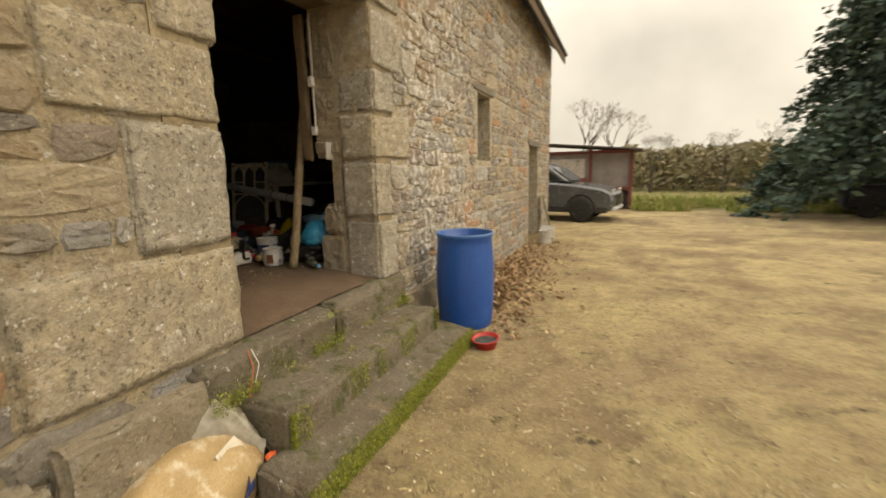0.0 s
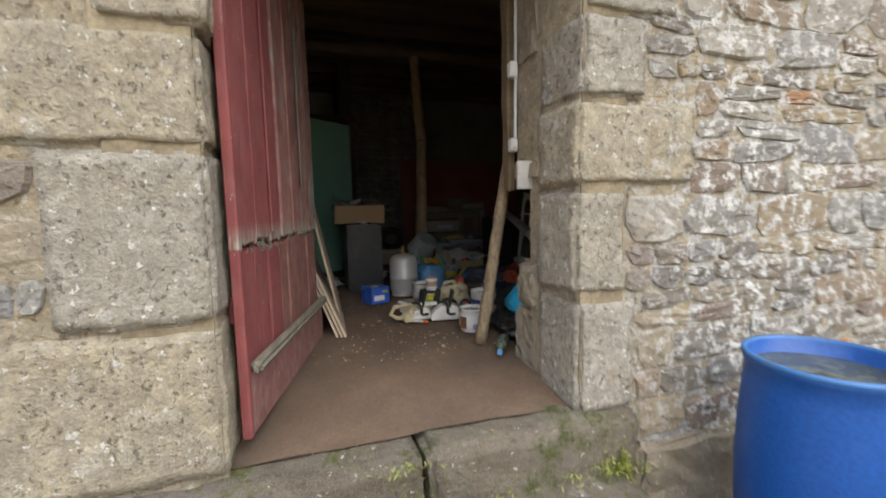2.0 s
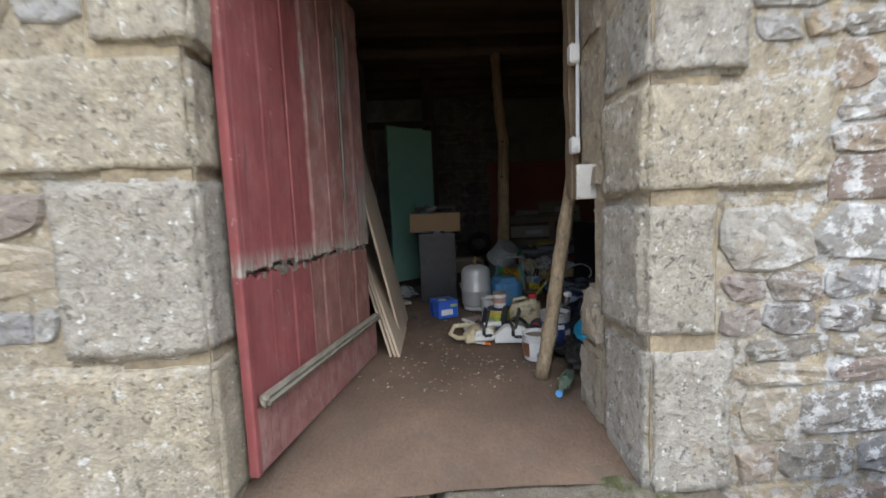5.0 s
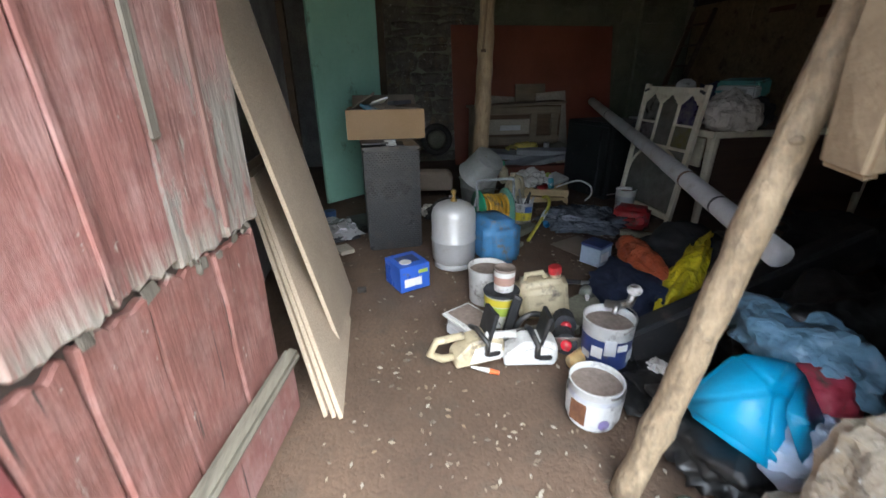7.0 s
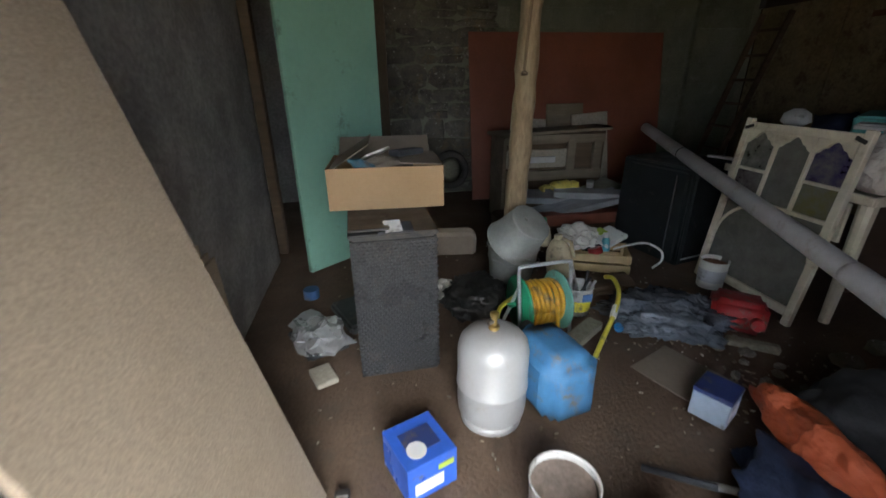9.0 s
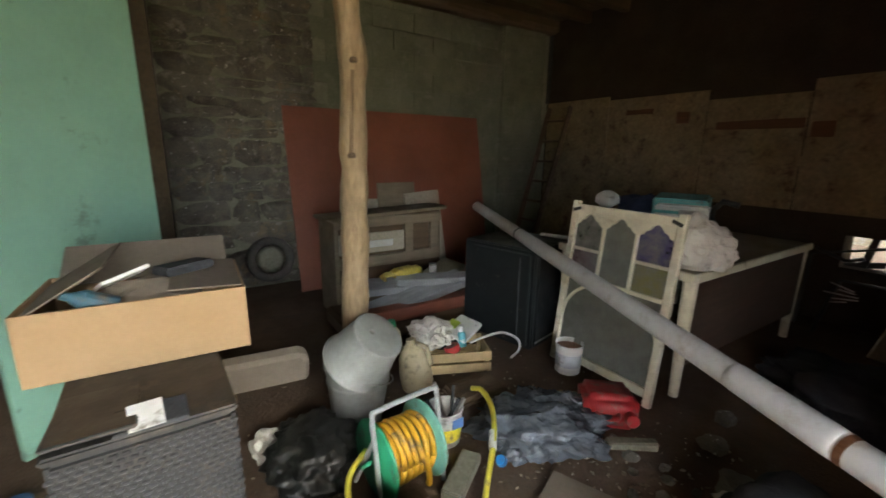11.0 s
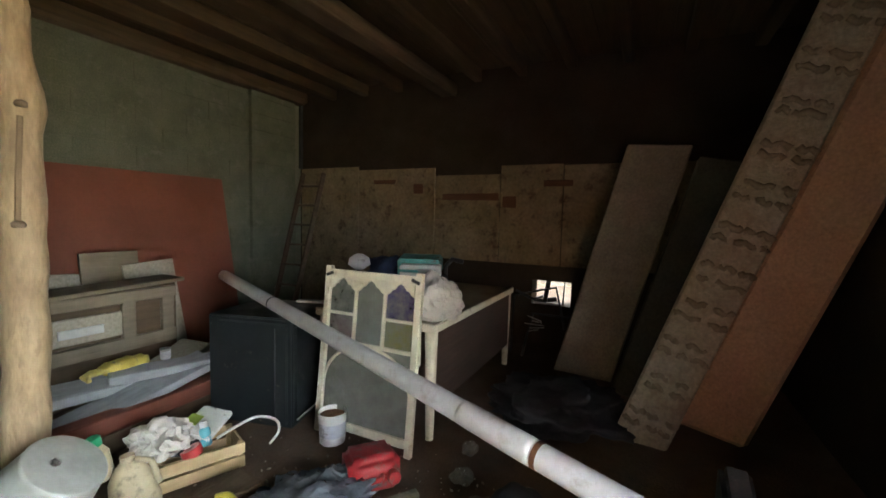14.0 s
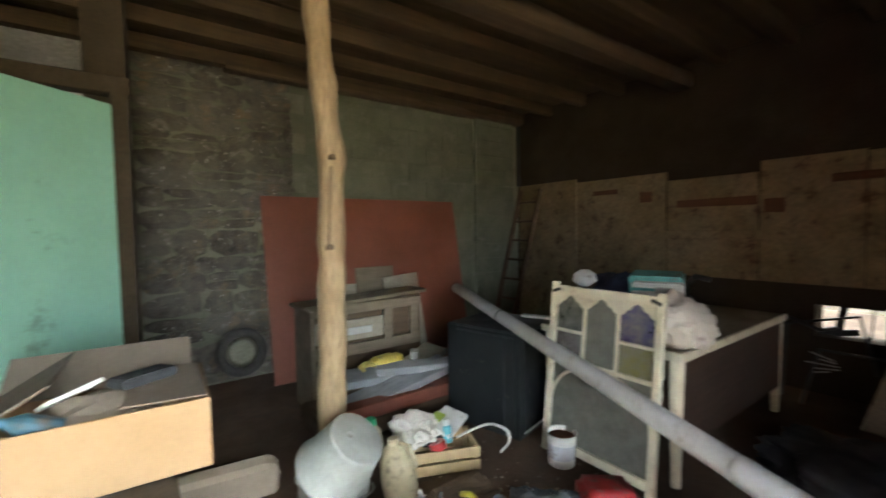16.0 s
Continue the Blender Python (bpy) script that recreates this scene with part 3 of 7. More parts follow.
ceil_bm = bmesh.new()
for k in range(30):
    x1 = -0.62 - k * 0.2
    span(x1 - 0.196, x1, -2.6, RIGHT_Y, 3.06 + rng.uniform(-0.006, 0.006), 3.10, 0.003, bm=ceil_bm)
for k in range(11):
    x1 = -0.9 - k * 0.52
    span(x1 - 0.09, x1, -2.6, RIGHT_Y, 2.93, 3.065, 0.01, 1, ceil_bm, 0.004)
span(-6.7, -0.5, -2.9, RIGHT_Y + 0.2, 3.115, 3.15, bm=ceil_bm)
tagged(part("ceiling", ceil_bm, M_CEIL), "low ceiling of brown boards on rough joists", "ceiling", kind="structure")
tagged(part("ceiling_beam", rough_block(-4.02, -3.80, -0.02, RIGHT_Y, 2.80, 2.94, 0.02, 0.012, 10), M_BEAM, smooth=True), "heavy old timber beam under the ceiling", "beam", kind="structure")

# roof closing the barn, save an unseen rear gap past y 5.7 for light
roof = thing("roof", "dark slate roof with a board at the eaves", "roof", kind="structure")
part("slope", slab_between((0.34, -7.3, 3.84), (0.34, 10.75, 3.84), (-4.2, -7.3, 7.2), 0.06), surface("slate", (0.07, 0.07, 0.075), (0.05, 0.05, 0.055), 0.7, 5, 40), roof)
part("slope", slab_between((-8.9, -7.3, 3.84), (-8.9, 5.7, 3.84), (-4.2, -7.3, 7.2), 0.06), surface("slate_rear", (0.07, 0.07, 0.075), (0.05, 0.05, 0.055), 0.7, 5, 40), roof)
part("fascia", span(0.28, 0.31, -7.3, 10.75, 3.66, 3.87, 0.004), M_BEAM, roof)
tagged(part("wall_rear", span(-9.0, -8.7, -7, 10.4, -1.2, 4.0), M_MORTAR), "plain rear wall of the barn", "wall", kind="structure")
tagged(part("wall_near_end", span(-8.7, -0.6, -7, -6.7, -1.2, 6.0), M_MORTAR), "plain near end wall of the barn", "wall", kind="structure")

# steps
sill = thing("doorstep", "mossy granite doorstep with two worn steps", "steps", kind="structure")
for y0, y1, top in ((-0.36, 0.70, -0.085), (0.715, 1.74, -0.075)):
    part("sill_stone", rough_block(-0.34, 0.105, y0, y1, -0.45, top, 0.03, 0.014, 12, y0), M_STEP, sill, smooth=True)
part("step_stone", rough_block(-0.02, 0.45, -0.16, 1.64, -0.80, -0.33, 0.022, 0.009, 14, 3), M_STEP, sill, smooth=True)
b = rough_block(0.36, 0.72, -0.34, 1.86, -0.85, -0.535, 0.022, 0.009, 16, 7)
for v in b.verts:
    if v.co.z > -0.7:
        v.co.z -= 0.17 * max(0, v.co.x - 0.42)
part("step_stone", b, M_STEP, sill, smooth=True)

# yard ground, one sheet to the horizon
def spread(lo, hi, near, far, c):
    xs, s, out = 0.0, near, [0.0]
    while xs < hi - lo:
        xs += s
        s = min(s * 1.12, far)
        out.append(xs)
    return out


pos = spread(0, 420, 0.22, 40, 0)
gx = sorted({round(1.5 + p, 3) for p in pos} | {round(1.5 - p, 3) for p in pos})
gy = sorted({round(1.0 + p, 3) for p in pos} | {round(1.0 - p, 3) for p in pos})
ground_bm = bmesh.new()
rows = []
for x in gx:
    row = []
    for y in gy:
        near = 1 / (1 + (math.hypot(x - 1.5, y - 1) / 14) ** 2)
        z = GROUND + near * (0.035 * noise.noise(Vector((x * 0.6, y * 0.6, 0))) + 0.014 * noise.noise(Vector((x * 2.2, y * 2.2, 4))))
        if -7.5 < x < -0.4 and -6.9 < y < 10.2:
            z = GROUND - 0.3
        row.append(ground_bm.verts.new((x, y, z)))
    rows.append(row)
for a, b2 in zip(rows, rows[1:]):
    for j in range(len(gy) - 1):
        ground_bm.faces.new((a[j], b2[j], b2[j + 1], a[j + 1]))
gm, gn, gl, gb = mat_base("yard_dirt")
gv = coords(gn, gl)
c = mix(gn, gl, noise_fac(gn, gl, gv, 0.45, 0.4, 0.6, 6, 0.7), (0.58, 0.44, 0.26), (0.38, 0.27, 0.16))
c = mix(gn, gl, noise_fac(gn, gl, gv, 0.8, 0.44, 0.62, 9, 0.75), c, (0.80, 0.65, 0.35))
c = mix(gn, gl, noise_fac(gn, gl, gv, 0.22, 0.50, 0.62, 8, 0.7), c, mix(gn, gl, 0.5, c, (0.24, 0.165, 0.105)))
c = mix(gn, gl, noise_fac(gn, gl, gv, 7, 0.50, 0.66, 8, 0.78), c, mix(gn, gl, 0.4, c, (0.18, 0.13, 0.08)))
c = mix(gn, gl, noise_fac(gn, gl, gv, 2.3, 0.52, 0.64, 9, 0.76), c, mix(gn, gl, 0.45, c, (0.17, 0.12, 0.075)))
c = mix(gn, gl, noise_fac(gn, gl, gv, 18, 0.56, 0.66, 6, 0.75), c, mix(gn, gl, 0.5, c, (0.75, 0.66, 0.46)))
c = mix(gn, gl, noise_fac(gn, gl, gv, 4.5, 0.6, 0.7, 6, 0.75), c, (0.13, 0.095, 0.06))
c = mix(gn, gl, noise_fac(gn, gl, gv, 3.1, 0.63, 0.7, 5, 0.7), c, (0.13, 0.13, 0.045))
fine_g = noise_fac(gn, gl, gv, 38, 0.3, 0.7, 5, 0.75)
c = mix(gn, gl, fine_g, mix(gn, gl, 0.4, c, (0.06, 0.042, 0.025)), c)
gs = gn.new("ShaderNodeSeparateXYZ")
gl.new(gv, gs.inputs["Vector"])
far_f = gn.new("ShaderNodeMapRange")
far_f.inputs["From Min"].default_value, far_f.inputs["From Max"].default_value = 15.5, 17.0
gl.new(gs.outputs["Y"], far_f.inputs["Value"])
c = mix(gn, gl, far_f.outputs["Result"], c, mix(gn, gl, noise_fac(gn, gl, gv, 1.2, 0.4, 0.6), (0.15, 0.16, 0.05), (0.26, 0.21, 0.10)))
gl.new(c, gb.inputs["Base Color"])
gb.inputs["Roughness"].default_value = 0.95
bump(gn, gl, gb, fine_g, 1.0, 0.03)
tagged(part("ground", ground_bm, gm, smooth=True), "sandy yard of bare earth with straw, chips and tyre marks", "ground", kind="structure")

# ---- colours for the things ----
def crumpled(name, c, rough, scale=9, fold=0.7):
    """Plastic film or cloth with sharp folds that catch the light."""
    m, n, l, b = mat_base(name)
    v = coords(n, l)
    warp = n.new("ShaderNodeTexNoise")
    warp.inputs["Scale"].default_value, warp.inputs["Detail"].default_value = 7, 3
    l.new(v, warp.inputs["Vector"])
    cells = n.new("ShaderNodeTexVoronoi")
    cells.feature = "F1"
    cells.inputs["Scale"].default_value = scale
    l.new(mix(n, l, 0.25, v, warp.outputs["Color"]), cells.inputs["Vector"])
    dust = noise_fac(n, l, v, 6, 0.45, 0.75, 6, 0.7)
    l.new(mix(n, l, dust, c, mix(n, l, 0.07, c, (0.30, 0.27, 0.23))), b.inputs["Base Color"])
    b.inputs["Roughness"].default_value = rough
    bump(n, l, b, cells.outputs["Distance"], fold, 0.05)
    return m



M_WHITE = plain("white_plastic", (0.72, 0.72, 0.70), 0.45)
M_CREAM = plain("cream_paint", (0.76, 0.72, 0.58), 0.5, dirt=(0.42, 0.37, 0.27), amount=0.25)
M_GREYPVC = surface("grey_pvc", (0.58, 0.593, 0.607), (0.483, 0.497, 0.511), 0.45, 3, 40, relief=0.04, dirt=(0.36, 0.34, 0.31), dirt_amount=0.2, grain=0.1)
M_BLACK = plain("black_plastic", (0.025, 0.026, 0.028), 0.45, dirt=(0.07, 0.06, 0.05), amount=0.3)
M_DARKBLUE = plain("navy_print", (0.03, 0.05, 0.17), 0.4)
M_STEEL = surface("silver_paint", (0.48, 0.48, 0.476), (0.432, 0.432, 0.428), 0.40, 4, 60, 0.2, 0.015, (0.40, 0.38, 0.35), 0.05, grain=0.06)
M_METAL = plain("dull_metal", (0.45, 0.44, 0.42), 0.4, 0.9)
M_ZINC = surface("galvanised", (0.36, 0.372, 0.35), (0.29, 0.30, 0.285), 0.5, 8, 40, 0.15, 0.08, (0.36, 0.35, 0.31), 0.15, grain=0.12)
M_RUST = surface("rust", (0.20, 0.085, 0.035), (0.12, 0.05, 0.025), 0.9, 10, 60)
M_CARD = surface("cardboard", (0.374, 0.246, 0.136), (0.34, 0.221, 0.119), 0.85, 2, 70, relief=0.04, grain=0.08)
M_CARD_IN = surface("cardboard_dusty", (0.243, 0.198, 0.153), (0.198, 0.162, 0.126), 0.9, 3, 60, relief=0.05, grain=0.12)
M_BLUE = plain("blue_jerrycan", (0.09, 0.28, 0.54), 0.5, dirt=(0.20, 0.17, 0.13), amount=0.45)
M_BLUEBOX = plain("blue_carton", (0.04, 0.13, 0.58), 0.35, amount=0.1)
M_PAPER = plain("white_paper", (0.78, 0.78, 0.77), 0.7, amount=0.1)
M_YELLOW = plain("yellow_label", (0.72, 0.60, 0.05), 0.5)
M_LIME = plain("lime_label", (0.45, 0.58, 0.08), 0.5)
M_BEIGE = plain("beige_jerrycan", (0.55, 0.47, 0.31), 0.5, amount=0.4)
M_REDP = plain("red_plastic", (0.48, 0.025, 0.03), 0.45)
M_DARKRED = plain("dark_red_plastic", (0.34, 0.018, 0.022), 0.5, amount=0.4)
M_ORANGE = crumpled("orange_fabric", (0.42, 0.085, 0.03), 0.6)
M_HOSE = plain("yellow_hose", (0.72, 0.40, 0.035), 0.45, amount=0.3)
M_HOSE2 = plain("lemon_hose", (0.62, 0.55, 0.07), 0.45)
M_GREEN = plain("green_plastic", (0.03, 0.36, 0.18), 0.45)
M_AQUA = plain("aqua_plastic", (0.16, 0.42, 0.34), 0.45)
M_CYAN = crumpled("cyan_film", (0.012, 0.36, 0.64), 0.34, 4, 0.22)
M_BAG = crumpled("grey_film", (0.10, 0.115, 0.14), 0.24, 8, 0.65)
M_BLACKBAG = crumpled("black_film", (0.009, 0.0095, 0.010), 0.42, 6, 0.3)
M_CLOTH = surface("dark_cloth", (0.045, 0.048, 0.055), (0.03, 0.032, 0.038), 0.9, 6, 90, relief=0.3)
M_BLACKCLOTH = surface("charcoal_cloth", (0.020, 0.021, 0.023), (0.012, 0.013, 0.015), 0.9, 6, 90, relief=0.3)
M_NAVY = surface("navy_cloth", (0.018, 0.03, 0.075), (0.012, 0.02, 0.05), 0.85, 6, 90, relief=0.3)
M_YBAG = crumpled("yellow_bag", (0.72, 0.58, 0.02), 0.45)
M_WHITEBAG = crumpled("white_bag", (0.60, 0.57, 0.53), 0.5)
M_TEAL = plain("teal_plastic", (0.13, 0.42, 0.42), 0.45)
M_GREYPLANK = timber("grey_plank", (0.324, 0.336, 0.36), (0.228, 0.24, 0.258), 1, 0.8)
M_CRATE = timber("crate_wood", (0.62, 0.47, 0.26), (0.48, 0.35, 0.19), 1, 0.75, 26)
M_SLAB = surface("grey_slab", (0.46, 0.42, 0.34), (0.40, 0.36, 0.29), 0.9, 3, 50, relief=0.15)
M_LEAN = surface("dusty_slab", (0.373, 0.324, 0.243), (0.292, 0.259, 0.194), 0.9, 3, 50, relief=0.25, dirt=(0.22, 0.19, 0.14), dirt_amount=0.3)
M_LEAN_DARK = surface("dark_leaning_slab", (0.12, 0.115, 0.085), (0.09, 0.087, 0.066), 0.9, 3, 50, relief=0.2)
M_HOLLOW = surface("hollow_shade", (0.30, 0.255, 0.185), (0.22, 0.185, 0.13), 0.95, 6, 50, relief=0.4)
M_SLAB2 = surface("dark_slab", (0.27, 0.265, 0.2), (0.22, 0.215, 0.165), 0.9, 3, 50, relief=0.15)
M_LATH = surface("pale_ridged_slab", (0.44, 0.385, 0.285), (0.34, 0.295, 0.215), 0.9, 9, 45, relief=0.5, dirt=(0.26, 0.215, 0.155), dirt_amount=0.4, depth=0.01)
M_TERRA = surface("terracotta_board", (0.572, 0.367, 0.235), (0.516, 0.326, 0.205), 0.85, 2, 60, relief=0.1)
M_BENCH = timber("bench_wood", (0.275, 0.225, 0.163), (0.175, 0.144, 0.106), 1, 0.85)
M_STONEGREY = masonry("loose_stone", [(0.13, 0.112, 0.092), (0.10, 0.09, 0.078)])
M_PAINTSKIN = surface("dried_paint", (0.30, 0.24, 0.20), (0.24, 0.19, 0.16), 0.8, 9, 60, relief=0.4)


def glass(name, c, rough=0.08):
    m, n, l, b = mat_base(name)
    v = coords(n, l)
    dust = noise_fac(n, l, v, 12, 0.35, 0.7, 5, 0.7)
    l.new(mix(n, l, dust, c, (0.32, 0.32, 0.29)), b.inputs["Base Color"])
    b.inputs["Transmission Weight"].default_value = 0.45
    b.inputs["Roughness"].default_value = rough
    return m


# ---- red door, opened inwards ----
DOOR = pose(-0.14, 0.045, 0.0, 0, 0, 167.5)
door_1 = thing("door_1", "old plank barn door, open, its dark red paint peeling to grey wood", "door", DOOR, kind="structure")
r = random.Random(11)


def plank(x0, x1, z0, z1, depth, seed, rag_low=0.0, rag_high=0.0):
    """A weathered plank with grain furrows, a worn edge and ragged ends."""
    b = box(x1 - x0, 0.030, z1 - z0, pose((x0 + x1) / 2, 0, z0), 0.006, 1)
    bmesh.ops.subdivide_edges(b, edges=[e for e in b.edges if abs(e.verts[0].co.x - e.verts[1].co.x) > 0.06], cuts=11)
    bmesh.ops.subdivide_edges(b, edges=[e for e in b.edges if abs(e.verts[0].co.z - e.verts[1].co.z) > 0.2], cuts=16)
    for v in b.verts:
        c = v.co.copy()
        edge = min(abs(c.x - x0), abs(c.x - x1))
        v.co.x += 0.007 * noise.noise(Vector((seed, seed, c.z * 6))) * (1 if edge < 0.01 else 0)
        furrow = noise.noise(Vector((c.x * 24, seed * 3.3, c.z * 7))) + 0.4 * noise.noise(Vector((c.x * 60, seed, c.z * 14)))
        v.co.y += 0.003 * noise.noise(Vector((c.x * 9, seed, c.z * 3))) + (depth * max(0, furrow) if c.y < 0 else 0)
        if c.z < z0 + 0.02:
            v.co.z += rag_low * noise.noise(Vector((c.x * 35, 3.1, seed))) + rag_low * 0.6 * noise.noise(Vector((c.x * 90, 1.1, seed)))
        if c.z > z1 - 0.02:
            v.co.z += rag_high * noise.noise(Vector((c.x * 30, 7.1, seed)))
    return b


SEAMS = (0.0, 0.18, 0.36, 0.53, 0.72, 0.91, 1.085, 1.262)
for i, (x0, x1) in enumerate(zip(SEAMS, SEAMS[1:])):
    m = (M_RED, M_RED, M_RED, M_RED_MID, M_RED_MID, M_RED_WORN, M_RED_WORN)[i]
    b = plank(x0 + 0.005, x1 - 0.005, 0.765 + 0.012 * math.sin(i * 2.1), 2.22, 0.0015 + 0.0004 * i, i, 0.018)
    b.transform(Matrix.Translation((0, 0.004 * (i % 3), 0)))
    part("plank", b, m, door_1)
LOW_SEAMS = (0.0, 0.17, 0.33, 0.50, 0.63, 0.80, 1.03, 1.245)
for i, (x0, x1) in enumerate(zip(LOW_SEAMS, LOW_SEAMS[1:])):
    b = plank(x0 + 0.003, x1 - 0.003, 0.24, 0.742 + 0.008 * math.sin(i * 1.7), 0.002, i + 20, 0.0, 0.02)
    b.transform(Matrix.Translation((0, 0.012 + 0.004 * (i % 2), 0)))
    part("plank", b, M_RED_LOW if i > 2 else M_RED, door_1)
part("cover_strip", box(0.026, 0.009, 0.90, pose(0.912, -0.022, 1.03, 0, 1.2, 0), 0.003, 1, jit=0.002), M_GREYWOOD, door_1, "grey bare cover strip, broken off short")
part("cover_strip", box(0.016, 0.008, 1.35, pose(0.355, -0.020, 0.80, 0, 0.3, 0), 0.003), M_RED, door_1)
part("cover_strip", box(0.016, 0.008, 1.38, pose(0.72, -0.018, 0.79, 0, -0.4, 0), 0.003), M_RED_MID, door_1)
part("cover_strip", box(0.020, 0.010, 1.38, pose(1.087, -0.019, 0.79, 0, 0.3, 0), 0.004, 1, jit=0.002), timber("rosy_strip", (0.25, 0.145, 0.125), (0.15, 0.08, 0.07), 2, 0.85), door_1)
part("ledge", box(1.25, 0.012, 0.14, pose(0.625, 0.026, 0.68), 0.003), timber("ledge_wood", (0.12, 0.09, 0.075), (0.06, 0.045, 0.038), 0, 0.9), door_1, "dark batten in the gap between upper and lower planks")
part("bottom_board", plank(0.0, 1.31, 0.0, 0.25, 0.004, 41), M_RED_MID, door_1)
part("weather_strip", box(1.27, 0.05, 0.045, pose(0.635, -0.034, 0.255, 20, 0.4, 0), 0.012, 2, jit=0.003), M_STRIPWOOD, door_1, "grey weathered drip board")
part("hinge_stile", box(0.035, 0.04, 2.20, pose(-0.016, 0.0, 0.0), 0.006, 1), M_RED, door_1)
for z in (0.45, 1.75):
    part("brace", box(1.15, 0.035, 0.11, pose(0.60, 0.045, z), 0.006), M_RED, door_1)
for i in range(22):
    part("splinter", box(r.uniform(0.012, 0.045), 0.006, r.uniform(0.012, 0.035), pose(r.uniform(0.05, 1.22), -0.006 + r.uniform(-0.006, 0.008), 0.728 + r.uniform(-0.012, 0.025), r.uniform(-10, 10), r.uniform(-14, 14), 0), 0.002, jit=0.003), M_GREYWOOD, door_1)

# particle boards leaning by the door
for k, (a, b, c, lab) in enumerate((((-1.725, 0.492, 0.0), (-2.305, 0.515, 0.0), (-1.63, 0.11, 1.90), "tall pale particle board leaning against the red door"),
                                    ((-1.325, 0.502, 0.0), (-2.0, 0.515, 0.0), (-2.05, 0.165, 0.74), "thin brown particle board leaning in a stack"),
                                    ((-1.335, 0.476, 0.0), (-2.0, 0.489, 0.0), (-2.08, 0.138, 0.75), "thin brown particle board leaning in a stack"),
                                    ((-1.345, 0.446, 0.0), (-2.0, 0.459, 0.0), (-2.12, 0.100, 0.77), "thin brown particle board leaning in a stack"))):
    tagged(part("particle_board", slab_between(a, b, c, -0.018, 0.002), M_PARTICLE), lab, "board", "leaning boards")

# leaning pole at the right jamb
pole_pts = [(-0.87, 1.325, 0.0), (-0.85, 1.38, 0.32), (-0.835, 1.42, 0.62), (-0.825, 1.475, 0.95), (-0.815, 1.525, 1.25), (-0.80, 1.575, 1.55), (-0.79, 1.605, 1.74)]
fine = []
for p, q in zip(pole_pts, pole_pts[1:]):
    for i in range(5):
        fine.append(Vector(p).lerp(Vector(q), i / 5))
fine.append(Vector(pole_pts[-1]))
pole_bm = tube(fine, 0.05, 14, taper=[0.040 - 0.008 * i / len(fine) + 0.002 * math.sin(i * 1.9) + (0.004 if i % 9 == 4 else 0) for i in range(len(fine))])
for v in pole_bm.verts:
    v.co += noise.noise_vector(v.co * 14) * 0.003
pole_thing = thing("leaning_pole", "peeled knotty wooden pole leaning against the stone jamb", "pole")
part("shaft", pole_bm, M_POLE, pole_thing, smooth=True)
for i, z in enumerate((0.28, 0.55, 0.78, 1.02, 1.3, 1.5)):
    k = min(range(len(fine)), key=lambda j: abs(fine[j].z - z))
    part("knot", lump(0.014, 0.014, 0.012, 0.3, 3, i, Matrix.Translation(fine[k] + Vector((0.022, -0.018 + 0.008 * (i % 3), 0))), 2), M_POLE, pole_thing, smooth=True)

part("jamb_plank", rough_block(-0.735, -0.645, 1.43, 1.475, 0.985, 2.2, 0.008, 0.012, 6, 90), M_LINTEL_WOOD, wall, "weathered plank on the jamb")

# conduit and switch boxes on the right jamb
conduit = thing("conduit", "grey electric conduit with two white junction boxes", "conduit", pose(-0.60, 1.44, 1.24))
part("tube", tube([(0.02, 0, -0.02), (0.02, 0.004, 0.4), (0.025, 0.004, 0.95)], 0.009, 8), M_GREYPVC, conduit)
part("junction_box", box(0.05, 0.04, 0.075, pose(0.02, -0.015, -0.045), 0.006, 2), M_WHITE, conduit)
part("junction_box", box(0.05, 0.045, 0.085, pose(0.02, -0.015, 0.36), 0.006, 2), M_WHITE, conduit)
part("plate", box(0.02, 0.12, 0.15, pose(0.16, 0.0, -0.26), 0.004), plain("pale_render", (0.5, 0.48, 0.45), 0.9), conduit, "pale cement patch")

# green door
gdoor = thing("door_3", "mint green flush door standing ajar in the dark doorway", "door", Matrix.Translation((-4.53, 0.83, 0.04)) @ pose(0, 0, 0, 0, 0, math.degrees(math.atan2(0.26 - 0.83, -4.05 + 4.53))), kind="structure")
leaf = part("door_leaf", box(0.745, 0.035, 2.02, pose(0.372, 0, 0), 0.004, 2), M_MINT, gdoor)
part("handle_plate", box(0.04, 0.006, 0.20, pose(0.685, -0.021, 0.84), 0.002), M_METAL, leaf)
part("handle", tube([(0.685, -0.022, 0.97), (0.685, -0.06, 0.97), (0.655, -0.068, 0.97), (0.59, -0.068, 0.965)], 0.009, 8), M_METAL, leaf, smooth=True)
part("keyhole", box(0.05, 0.008, 0.018, pose(0.665, -0.024, 0.87), 0.003), M_RUST, leaf)
frame_3 = thing("door_frame", "bare wooden door frame of the green door", "door frame", pose(-4.58, 0.87, 0), kind="structure")
# near-black jamb and head: the dark above the door put into colour
part("jamb", box(0.09, 0.08, 2.15, I4, 0.006, 1, jit=0.003), M_BROWN, frame_3)
part("head", box(0.09, 0.98, 0.09, pose(0, -0.44, 2.12), 0.006), M_BROWN, frame_3)
part("jamb", box(0.09, 0.07, 2.12, pose(0.0, -0.88, 0), 0.006), M_BEAM, frame_3)

